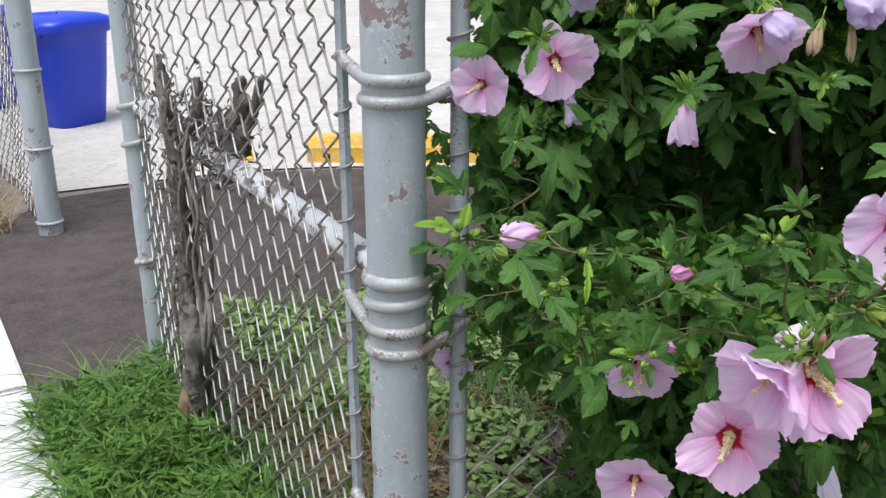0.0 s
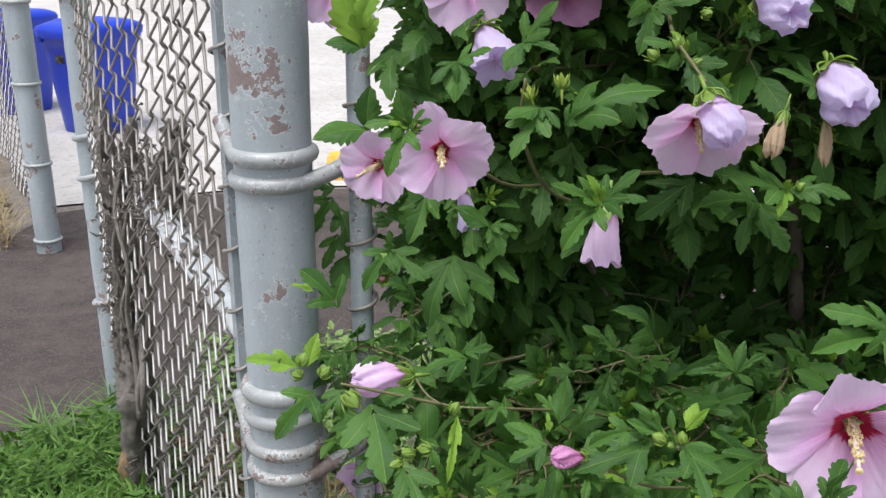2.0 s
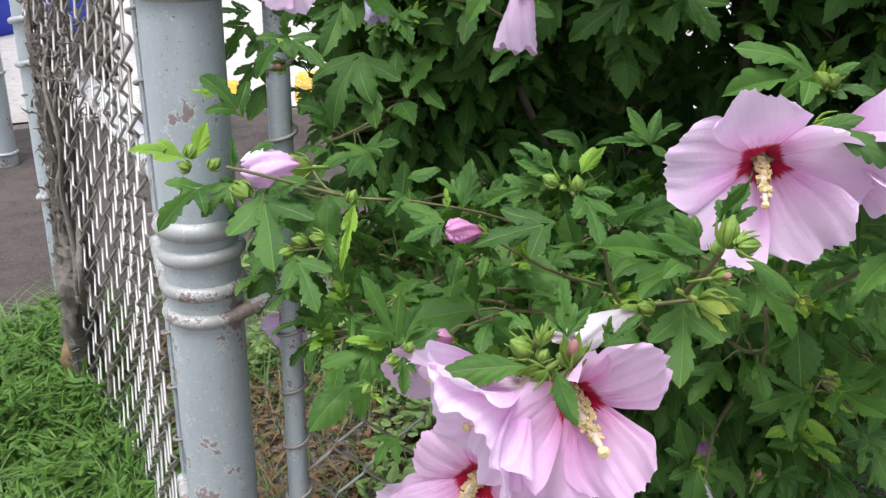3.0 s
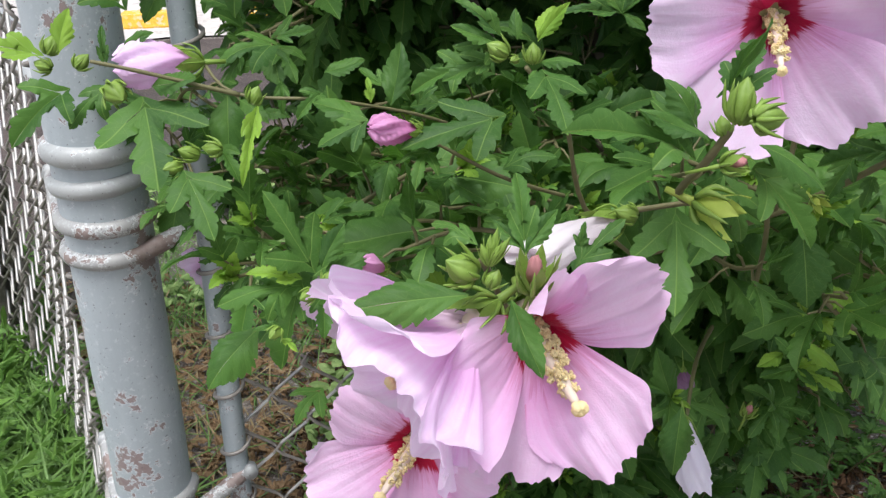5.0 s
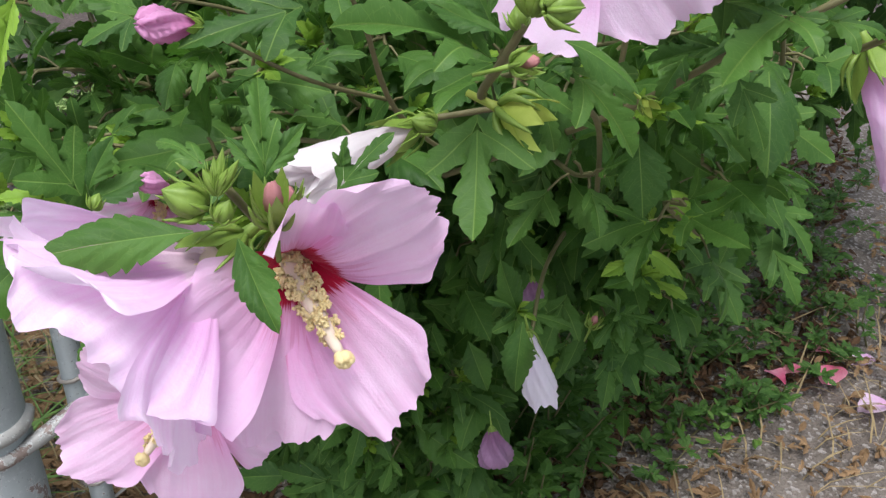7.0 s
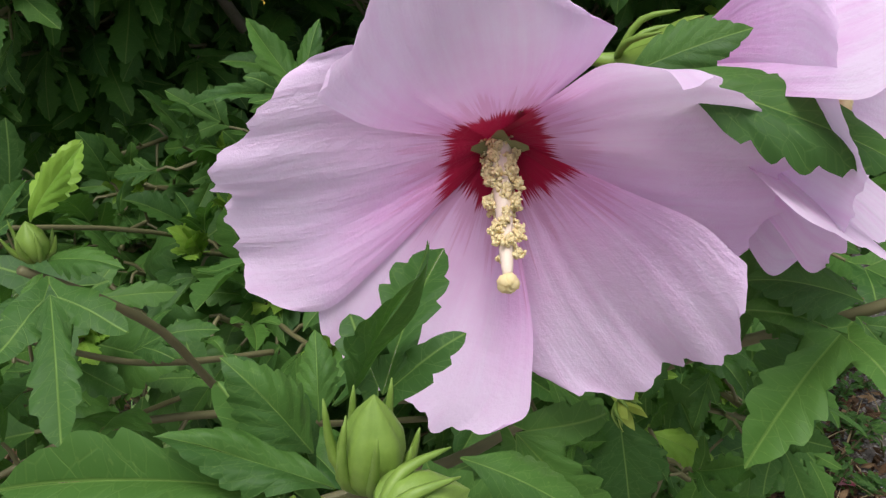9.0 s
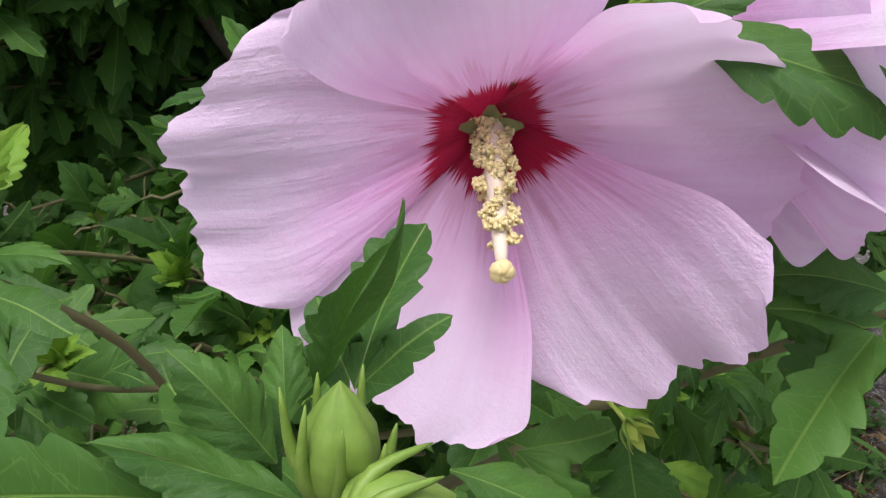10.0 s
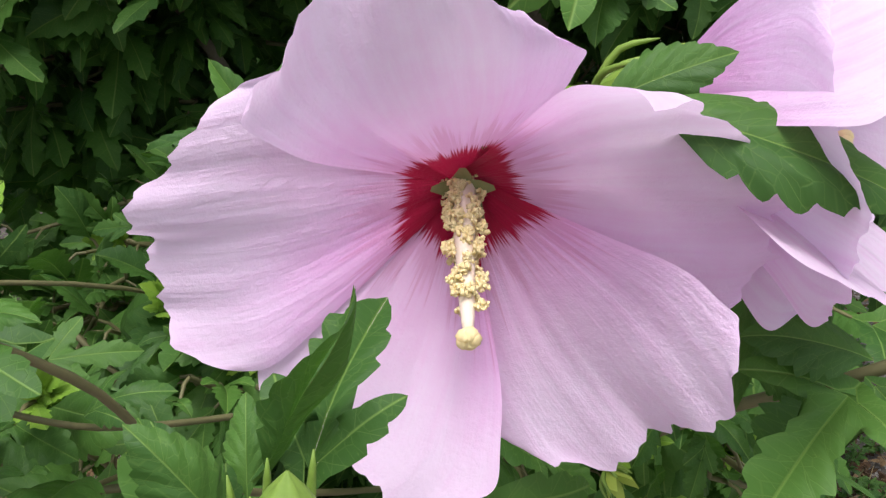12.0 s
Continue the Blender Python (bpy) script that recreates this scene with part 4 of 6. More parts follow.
def calyx_mesh(r, length, seed, lobes=5, open_=0.25, bracts=True, material=None):
    """Green cup of five pointed sepals with narrow bracts under it, opening along z from 0."""
    s = Shape()
    rng = np.random.RandomState(seed)
    for i in range(lobes):
        a0 = 2 * np.pi * i / lobes
        rows = []
        for f in np.linspace(0, 1, 9):
            w = 0.62 * (1 if f < 0.45 else max(0.03, 1 - (f - 0.45) / 0.55))
            rad = r * (0.25 + 0.85 * math.sin(min(f * 1.9, 1.5)) + open_ * max(0, f - 0.5) * 2)
            rows.append([(rad * (1 + 0.06 * abs(q)) * math.cos(a0 + q * w), rad * (1 + 0.06 * abs(q)) * math.sin(a0 + q * w), length * f - 0.12 * length * (1 - abs(q)) * 0) for q in np.linspace(-1, 1, 5)])
        s.grid(rows)
    if bracts:
        for i in range(7):
            a = 2 * np.pi * i / 7 + 0.2
            l = length * rng.uniform(0.6, 0.95)
            o = np.array((math.cos(a), math.sin(a), 0))
            path = bezier([o * r * 0.25, o * r * 1.15 + (0, 0, l * 0.35), o * r * rng.uniform(1.2, 1.7) + np.array((0, 0, l))], 7)
            s.tube(path, np.array((1, 1.2, 1.2, 1.1, 0.9, 0.6, 0.15)) * r * 0.09, 5)
    s.tube([(0, 0, -0.012), (0, 0, -0.004), (0, 0, 0.002)], (r * 0.17, r * 0.2, r * 0.3), 7)
    return s.mesh("calyx", material or M_SEPAL)


def column(length, seed, sag=(0, -0.15), k=1.0, count=760):
    """Pollen column with crowded anthers and the round stigmas at its end."""
    rng = np.random.RandomState(seed)
    s = Shape()
    path = bezier([(0, 0, 0), (sag[0] * 0.15 * length, sag[1] * 0.15 * length, 0.45 * length), (sag[0] * length, sag[1] * length, length)], 14)
    s.tube(path, np.interp(np.linspace(0, 1, 14), (0, .12, .3, .8, 1), (0.0060, 0.0040, 0.0026, 0.0018, 0.0011)) * k, 9)
    top = path[-1]
    grains = Shape()
    heads = []
    for i in range(64):
        f = 0.16 + 0.70 * (i + rng.uniform()) / 64
        a = i * 2.4 + rng.normal(0, 0.5)
        heads.append((f, a, k * rng.uniform(0.0020, 0.0042) * (1.1 - 0.3 * f)))
    for i in range(count):
        f, a, rad = heads[i % 64]
        j = min(int(f * 13), 12)
        c = path[j] + (path[j + 1] - path[j]) * (f * 13 - j)
        p = c + np.array((math.cos(a) * rad, math.sin(a) * rad, 0.0)) + rng.normal(0, 0.00055 * k, 3)
        grains.blob(p, k * rng.uniform(0.00038, 0.00062) * rng.uniform(0.7, 1.25, 3) * (1.0 if count > 1200 else 1.4), 4, 5, rng, 0.4)
    for f, a, rad in heads:
        j = min(int(f * 13), 12)
        c = path[j] + (path[j + 1] - path[j]) * (f * 13 - j)
        s.tube([c, c + np.array((math.cos(a) * rad, math.sin(a) * rad, 0.0004))], (0.00028 * k, 0.0002 * k), 4, caps=False)
    dirn = unit(path[-1] - path[-3])
    for i in range(5):
        a = 6.28 * i / 5
        grains.blob(top + dirn * 0.0014 * k + 0.0010 * k * np.array((math.cos(a), math.sin(a), 0)), 0.0017 * k, 7, 10, rng, 0.10)
    return s.mesh("column", M_STYLE), grains.mesh("pollen", M_POLLEN)


def flower(at, axis, size=0.046, roll=0.0, seed=1, flare=20, tip=8, lean=0.16, spec=None, sag=(0, -0.15), material=None, label="open pink hibiscus flower with a red throat", ruffle=1.0, col=0.66, up=(0, 0, 1), width=0.50, thin=0.85, rise=55, grains=760, fine=1, pleat=1.6):
    """An open flower: calyx, five overlapping petals, pollen column. at: the bottom of its throat."""
    m = facing(Vector(at) - Vector(BUSH_AT), axis, up, roll)
    base = part("flower", calyx_mesh(0.0075, 0.016, seed), bush, label, m @ Matrix.Translation((0, 0, -0.010)))
    rng = np.random.RandomState(seed)
    for i in range(5):
        phi, kl, kw, fl, tp, ru = (72 * i + rng.normal(0, 5), 1 + rng.normal(0, 0.04), 1 + rng.normal(0, 0.05), flare + rng.normal(0, 5), tip + rng.normal(0, 7), ruffle)
        fold, shear = 0.0, rng.normal(0, 0.05)
        if spec:
            phi, kl, kw, fl, tp, fold, shear = spec[i]
        part("petal", petal(size * kl, size * width * kw, phi, rise, fl, tp, lean, seed * 10 + i, ru, nu=28 * fine, nv=32 * fine + 1, material=material, fold=fold, shear=shear, pleat=pleat), base, "", Matrix.Translation((0, 0, 0.010)))
    a, b = column(size * col, seed, sag, size / 0.05 * thin, grains)
    part("column", a, base, "", Matrix.Translation((0, 0, 0.008)))
    part("pollen", b, base, "cream pollen and stigma", Matrix.Translation((0, 0, 0.008)))
    s = Shape()
    for i in range(5):
        a = radians(72 * i + 20)
        o, q = np.array((math.cos(a), math.sin(a), 0)), np.array((-math.sin(a), math.cos(a), 0))
        s.grid([[o * 0.001 - q * 0.0022, o * 0.001 + q * 0.0022], [o * 0.0036 - q * 0.0015 + (0, 0, 0.0005), o * 0.0036 + q * 0.0015 + (0, 0, 0.0005)], [o * 0.0058 - q * 0.0005 + (0, 0, 0.002), o * 0.0058 + q * 0.0005 + (0, 0, 0.002)]])
    part("throat_star", s.mesh("throat_star", M_OLIVE), base, "olive green star in the throat", Matrix.Translation((0, 0, 0.0135)))
    return base


def furled(at, axis, length, r, material, label, seed=1, tipw=0.5, roll=0.0, twist=1.2, flat=1.0, cone=False, pleat=1.0, cup=0.62):
    """A closed flower: petals rolled round each other into a pleated bag, held by its calyx."""
    m = facing(Vector(at) - Vector(BUSH_AT), axis, (0.01, 0.02, 1), roll)
    base = part("closed_flower", calyx_mesh(r * cup, min(length * 0.4, 0.02), seed, open_=0.35), bush, label, m)
    rng = np.random.RandomState(seed)
    p = rng.uniform(0, 6.28, 4)
    s = Shape()
    rows, uvs = [], []
    for f in np.linspace(0, 1, 26):
        w = np.interp(f, (0, 0.12, 0.4, 0.72, 0.92, 1.0), (0.28, 0.5, 0.85, 1.0, 0.62 + 0.38 * tipw, tipw * 0.72))
        if cone:
            w = np.interp(f, (0, 0.1, 0.35, 0.7, 0.92, 1.0), (0.30, 0.42, 0.66, 0.9, 1.0, 1.04))
        row, ru = [], []
        for a in np.linspace(0, 2 * np.pi, 40, endpoint=False):
            b = a + twist * f
            pl = 1 + pleat * (0.10 * math.sin(5 * b + p[0]) + 0.09 * f * math.sin(11 * b + p[1]) + 0.04 * math.sin(19 * b))
            edge = 0.05 * length * f ** 4 * math.sin(4 * a + p[2]) + 0.03 * length * f ** 5 * math.sin(9 * a + p[3])
            row.append((r * w * pl * math.cos(a), r * w * pl * flat * math.sin(a), f * length + edge + 0.004))
            ru.append((a / 6.283, 0.25 + 0.75 * f))
        rows.append(row)
        uvs.append(ru)
    s.grid(rows, uvs, close=True)
    inner = [[(x * c, y * c, z - length * (1 - c) * 0.22) for x, y, z in rows[-1]] for c in (1.0, 0.7, 0.4, 0.02)]
    s.grid(inner, [[(q[0], 0.3 + 0.7 * c) for q in uvs[-1]] for c in (1.0, 0.7, 0.4, 0.02)], close=True)
    part("rolled_petals", s.mesh("rolled_petals", material, uv=True), base)
    return base


def bud(at, axis, length=0.018, r=0.007, label="", seed=1, tipmat=None, split=0.0, empty=False):
    """A closed bud: five ridged green sepals that meet in a point, narrow bracts round the foot; or the empty calyx of a fallen flower."""
    m = facing(Vector(at) - Vector(BUSH_AT), axis, (0.02, 0.01, 1))
    rng = np.random.RandomState(seed)
    r = min(r * 0.85, length * 0.36)
    s = Shape()
    if empty or tipmat is not None:
        b = part("bud", calyx_mesh(r * 1.05, length * (0.9 if empty else 0.95), seed, open_=0.18 if empty else split, bracts=False, material=M_LIME if empty else None), bush, label, m)
    else:
        rows = []
        for f in np.linspace(0, 1, 16):
            w = max(np.interp(f, (0, 0.06, 0.2, 0.42, 0.6, 0.8, 0.93, 1.0), (0.25, 0.62, 0.92, 1.0, 0.88, 0.52, 0.2, 0.02)), 0.02)
            tw = 0.5 * f
            rows.append([(r * w * (1 + 0.20 * abs(math.cos(2.5 * (a + tw))) ** 0.7 - 0.13) * math.cos(a), r * w * (1 + 0.20 * abs(math.cos(2.5 * (a + tw))) ** 0.7 - 0.13) * math.sin(a), f * length) for a in np.linspace(0, 2 * np.pi, 40, endpoint=False)])
        s.grid(rows, close=True)
        b = part("bud", s.mesh("bud", M_SEPAL), bush, label, m)
    if tipmat is not None:
        s = Shape()
        s.blob((0, 0, length * 0.56), np.array((r * 0.56, r * 0.56, length * 0.36)), 10, 18, rng, 0.14)
        part("petal_tip", s.mesh("petal_tip", M_BUDPINK), b, "dusky pink petal tip")
    s = Shape()
    for i in range(7):
        a = 2 * np.pi * i / 7 + 0.2
        o = np.array((math.cos(a), math.sin(a), 0))
        l = length * rng.uniform(0.5, 0.95)
        path = bezier([o * r * 0.3, o * r * 1.15 + (0, 0, l * 0.35), o * r * rng.uniform(1.05, 1.9) + np.array((0, 0, l))], 7)
        s.tube(path, np.array((0.8, 1.2, 1.3, 1.2, 0.9, 0.6, 0.15)) * min(r, 0.007) * 0.17, 5)
    part("bract", s.mesh("bract", M_SEPAL), b)
    return b


# open flowers
flower((0.3555, 0.672, 0.790), (-0.13, -0.97, -0.16), 0.056, seed=3, spec=[(-12, 0.881, 0.761, 33.5, 3, 0.30, -0.14), (71.8, 0.947, 0.931, 28, 19, 0.55, 0.12), (135, 1.027, 0.863, 39.8, 15.4, 0.06, 0.0), (215.5, 0.957, 0.95, 41.8, 28.7, 0.0, -0.07), (-82, 1.012, 0.79, 35.8, 17, 0.0, 0.01)],
       lean=0.24, sag=(0.02, -0.30), col=0.58, thin=0.72, width=0.54, rise=34, grains=2600, fine=2, ruffle=1.2, label="large open pink hibiscus flower with a red throat and cream pollen column")
flower((0.2575, 0.573, 0.713), (0.14, -0.97, -0.08), 0.052, seed=5, spec=[(53.7, 0.936, 0.844, 13.4, 8.4, 0.24, -0.02), (8.6, 0.80, 0.42, 32, 27, 0.6, -0.14), (145.6, 1.08, 0.754, 38, 23, 0.0, 0.06), (189, 1.075, 0.814, 22.5, 12, 0.0, 0.09), (-107, 0.86, 0.70, 46, 14, 0.40, -0.1)], sag=(0.30, -0.42), material=M_WARM, thin=1.05, width=0.54, col=0.60, grains=2200, ruffle=1.3, fine=2)
flower((0.221, 0.608, 0.638), (-0.2, -0.94, 0.12), 0.046, seed=6, width=0.54, rise=50, spec=[(-45, 0.9, 0.7, 24, 10, 0.0, 0.0), (30, 0.9, 0.8, 24, 10, 0.0, 0.0), (92, 0.88, 0.88, 27, 15, 0.0, 0.02), (176, 1.04, 0.816, 18, 19, 0.0, 0.0), (-119, 1.11, 0.70, 25, 11.5, 0.0, 0.01)], sag=(-0.25, -0.35), material=M_WARM, thin=1.05, grains=1500, fine=2)
flower((0.239, 0.563, 0.7175), (-0.78, -0.46, -0.42), 0.050, seed=14, flare=48, tip=24, roll=15, material=M_SOFT, label="lilac-pink hibiscus flower half folded under leaves", ruffle=1.7, width=0.62, sag=(0, 0), fine=2, pleat=5.0)
flower((0.046, 1.020, 0.842), (-0.30, -0.92, -0.10), 0.042, seed=7, sag=(-0.4, -0.2))
flower((0.110, 0.905, 0.885), (0.0, -0.96, -0.22), 0.045, seed=8, roll=30)
flower((0.119, 1.065, 1.002), (-0.02, -0.97, -0.15), 0.048, seed=9, roll=12)
flower((0.206, 1.090, 0.990), (0.10, -0.90, 0.35), 0.044, seed=10, material=M_ROSE, label="partly faded rose-pink hibiscus flower")
flower((-0.002, 1.050, 1.000), (-0.25, -0.95, -0.1), 0.044, seed=11)
flower((0.390, 0.676, 0.803), (0.85, -0.50, 0.03), 0.052, seed=12, roll=20, flare=62, tip=48, ruffle=1.0, width=0.62, material=M_SOFT, fine=2, pleat=4.0, label="open pink hibiscus flower turned away, its pleated petal backs pale at the base")
flower((0.300, 0.885, 0.918), (0.0, -0.80, -0.58), 0.048, seed=13, flare=24, tip=12, label="pink hibiscus flower hanging face down")
flower((0.186, 0.770, 0.624), (-0.05, -0.86, -0.50), 0.045, seed=15, flare=30, tip=20, label="pink hibiscus flower nodding under a leaf tuft")
flower((0.190, 0.760, 0.500), (-0.3, -0.9, -0.2), 0.042, seed=16, label="pink hibiscus flower low in the bush")
flower((0.020, 1.075, 0.480), (-0.3, -0.9, -0.3), 0.036, seed=17, flare=40, tip=30, label="pink hibiscus flower half hidden by the mesh")

# closed and faded flowers
furled((0.298, 0.858, 0.940), (0.35, -0.50, -0.76), 0.038, 0.014, M_LILAC, "faded lilac hibiscus flower closing up", 21, 0.55)
furled((0.239, 0.878, 0.856), (-0.08, -0.22, -0.97), 0.047, 0.0135, M_SOFT, "closed pale lilac flower hanging from its stalk", 22, cone=True)
furled((0.098, 0.812, 0.732), (-0.90, -0.35, 0.06), 0.041, 0.0115, M_PETAL, "half-open pink flower bud with folded petals", 23, 0.6, pleat=1.6)
furled((0.2205, 0.728, 0.7215), (-0.88, -0.30, 0.16), 0.022, 0.0062, M_ROSE, "small deep pink closed bud", 24, 0.4, pleat=2.4)
furled((0.3015, 0.649, 0.7145), (-0.80, -0.60, -0.10), 0.049, 0.0088, M_CREAM, "white withered closed flower", 25, cone=True, pleat=0.9)
furled((0.3885, 0.798, 0.503), (0.25, -0.04, -0.96), 0.052, 0.0122, M_PALE, "limp pale lilac flower hanging low", 27, 0.9, flat=0.85, cone=True, cup=0.36)
furled((0.386, 0.862, 0.360), (0.10, -0.45, -0.88), 0.028, 0.0115, M_DUSK, "withered dusky purple flower", 35, 0.8, pleat=2.0, cup=0.25)
furled((0.409, 0.878, 0.488), (0.05, -0.50, -0.85), 0.016, 0.0070, M_DUSK, "withered dusky purple flower", 36, 0.8, pleat=2.0, cup=0.25)
furled((0.358, 0.872, 0.925), (-0.25, -0.2, -0.94), 0.030, 0.0060, M_DRY, "dried brown flower", 28, 0.6, pleat=2.0)
furled((0.390, 0.880, 0.925), (0.05, -0.1, -0.99), 0.036, 0.0040, M_DRY, "dried brown flower remains", 34, 0.5, pleat=2.4)
furled((0.502, 0.716, 0.718), (0.46, -0.50, -0.73), 0.058, 0.019, M_SOFT, "pink flower hanging half closed", 29, cone=True)
furled((0.345, 0.930, 1.000), (0.3, -0.9, -0.2), 0.045, 0.016, M_LILAC, "faded lilac flower high in the bush", 30, 0.8)
furled((0.395, 0.905, 0.955), (0.1, -0.8, -0.5), 0.050, 0.018, M_LILAC, "pale lilac closed flower", 31, 0.8)
furled((0.135, 1.030, 0.965), (0.3, -0.7, -0.6), 0.045, 0.020, M_LILAC, "lilac faded flower behind an open one", 32, cone=True)
furled((0.125, 0.915, 0.855), (0.2, -0.4, -0.9), 0.036, 0.008, M_LILAC, "small closed lilac flower", 33, cone=True)
furled((0.203, 0.712, 0.655), (-0.5, -0.6, 0.6), 0.017, 0.0045, M_ROSE, "small magenta closed bud", 35, 0.5)

# ---- hibiscus: branches ----
stem([(0.300, 0.79, 0.662), (0.26, 0.747, 0.691), (0.222, 0.735, 0.716)], 0.0012, 0.0009)
stem([(0.30, 0.97, 0.60), (0.24, 0.87, 0.675), (0.175, 0.805, 0.712), (0.12, 0.794, 0.719), (0.098, 0.812, 0.731)], 0.0011, 0.0009)
stem([(0.12, 0.794, 0.719), (0.075, 0.78, 0.735), (0.05, 0.775, 0.742)], 0.0013, 0.0010)
stem([(0.34, 0.86, 0.58), (0.40, 0.74, 0.675), (0.428, 0.692, 0.723), (0.444, 0.668, 0.747), (0.470, 0.662, 0.765), (0.51, 0.665, 0.785)], 0.0019, 0.0013, 30)
stem([(0.42, 0.80, 0.60), (0.385, 0.715, 0.685), (0.345, 0.665, 0.714), (0.307, 0.653, 0.715)], 0.0016, 0.0012, 24)
stem([(0.335, 0.662, 0.713), (0.320, 0.640, 0.728), (0.321, 0.618, 0.748), (0.325, 0.608, 0.764)], 0.0018, 0.0013)
stem([(0.40, 0.74, 0.675), (0.398, 0.728, 0.74), (0.385, 0.705, 0.778), (0.357, 0.684, 0.79)], 0.0015, 0.0012)
stem([(0.30, 0.95, 0.55), (0.268, 0.70, 0.635), (0.256, 0.612, 0.688), (0.242, 0.574, 0.733)], 0.0016, 0.0012)
stem([(0.470, 0.662, 0.765), (0.488, 0.68, 0.738), (0.492, 0.708, 0.718)], 0.0020, 0.0014)
stem([(0.36, 0.82, 0.60), (0.301, 0.727, 0.681), (0.281, 0.687, 0.742), (0.262, 0.668, 0.769)], 0.0013, 0.0010)
stem([(0.30, 0.95, 0.55), (0.22, 0.80, 0.62), (0.172, 0.705, 0.655)], 0.0013, 0.0010)
stem([(0.50, 1.05, 0.45), (0.42, 0.88, 0.50), (0.395, 0.812, 0.487)], 0.0020, 0.0013)
stem([(0.30, 1.05, 0.98), (0.285, 0.93, 0.97), (0.298, 0.862, 0.945)], 0.0018, 0.0013)
stem([(0.30, 1.02, 0.84), (0.26, 0.92, 0.862), (0.239, 0.880, 0.858)], 0.0017, 0.0012)
stem([(0.24, 1.15, 0.80), (0.16, 1.0, 0.83), (0.10, 0.93, 0.90), (0.088, 0.87, 0.925)], 0.0018, 0.0012)
stem([(0.26, 1.10, 0.78), (0.20, 0.98, 0.83), (0.172, 0.88, 0.90), (0.172, 0.86, 0.945)], 0.0020, 0.0013)
RNG = np.random.RandomState(11)
for x, y, z, r in ((0.42, 1.35, 1.25, 0.013), (0.75, 1.5, 1.3, 0.015), (0.25, 1.2, 1.15, 0.010), (0.95, 1.45, 0.9, 0.012), (0.50, 1.05, 0.66, 0.008), (0.18, 1.12, 0.85, 0.008), (0.70, 1.12, 0.55, 0.009), (0.35, 1.0, 0.62, 0.007)):
    foot = BUSH_AT + np.array((RNG.normal(0, 0.05), RNG.normal(0, 0.05), -0.02))
    top = np.array((x, y, z))
    midp = foot * 0.5 + top * 0.5 + np.array((0, 0, 0.1)) + RNG.normal(0, 0.03, 3)
    stem([foot, midp, top], r, r * 0.4, 20, 8, M_BARK)


# leaves and buds of the twig beside the post
leaf((0.011, 0.811, 0.735), (-0.029, 0.811, 0.739), (0.21, -0.54, 0.85), 0.92, 2, young=True)
leaf((0.019, 0.811, 0.736), (0.025, 0.822, 0.759), (0.19, -0.55, 0.85), 0.82, 1, young=True)
leaf((0.025, 0.804, 0.719), (0.002, 0.772, 0.695), (0.20, -0.53, 0.89), 1.02, 3)
leaf((0.048, 0.806, 0.721), (0.024, 0.796, 0.698), (0.18, -0.54, 0.88), 0.92, 4)
leaf((0.022, 0.921, 0.737), (-0.014, 0.932, 0.766), (0.17, -0.56, 0.82), 1.22, 3)
leaf((0.002, 0.916, 0.753), (-0.019, 0.917, 0.758), (0.19, -0.56, 0.82), 0.61, 2, young=True)
leaf((0.069, 0.790, 0.719), (0.086, 0.743, 0.684), (0.17, -0.64, 0.64), 1.27, 0)
leaf((0.074, 0.792, 0.724), (0.101, 0.785, 0.730), (0.13, -0.56, 0.88), 1.12, 5)
leaf((0.059, 0.800, 0.743), (0.076, 0.803, 0.750), (0.15, -0.56, 0.85), 0.82, 1)
leaf((0.048, 0.800, 0.732), (0.046, 0.809, 0.753), (0.17, -0.55, 0.85), 0.61, 2)
leaf((0.097, 0.754, 0.691), (0.117, 0.723, 0.666), (0.17, -0.52, 0.94), 1.02, 0)
leaf((0.096, 0.754, 0.691), (0.090, 0.749, 0.682), (0.19, -0.53, 0.92), 0.71, 1)
leaf((0.132, 0.781, 0.717), (0.128, 0.746, 0.685), (0.05, -0.28, 0.31), 0.43, 2, young=True)
leaf((0.088, 0.795, 0.689), (0.099, 0.802, 0.706), (0.12, -0.55, 0.90), 0.92, 6)
leaf((0.105, 0.795, 0.690), (0.119, 0.778, 0.674), (0.11, -0.55, 0.92), 0.92, 7)
leaf((0.137, 0.838, 0.735), (0.102, 0.821, 0.725), (0.10, -0.57, 0.86), 0.92, 9)
leaf((0.131, 0.839, 0.739), (0.156, 0.842, 0.743), (0.07, -0.58, 0.85), 0.92, 10)
leaf((0.140, 0.811, 0.722), (0.141, 0.803, 0.705), (0.08, -0.57, 0.89), 0.82, 11)
leaf((0.164, 0.799, 0.719), (0.152, 0.783, 0.708), (0.06, -0.57, 0.89), 1.02, 3)
leaf((0.164, 0.813, 0.726), (0.187, 0.816, 0.732), (0.04, -0.57, 0.87), 0.92, 5)
leaf((0.106, 0.825, 0.709), (0.109, 0.802, 0.678), (0.11, -0.56, 0.90), 1.12, 8)
bud((0.013, 0.811, 0.736), (0.37, 0.37, 0.85), 0.0123, 0.0050, seed=41)
bud((0.015, 0.808, 0.729), (-0.94, 0.10, 0.33), 0.0102, 0.0060, seed=42)
bud((0.028, 0.809, 0.729), (0.68, 0.31, 0.66), 0.0107, 0.0060, seed=43)
bud((0.050, 0.796, 0.722), (0.64, -0.74, -0.22), 0.0162, 0.0080, seed=44)
bud((0.103, 0.762, 0.696), (-0.63, -0.61, 0.48), 0.0127, 0.0045, seed=45)
bud((0.094, 0.760, 0.691), (-0.53, -0.83, 0.17), 0.0122, 0.0045, seed=46)
bud((0.115, 0.764, 0.699), (-1.00, 0.05, 0.05), 0.0108, 0.0050, seed=47)
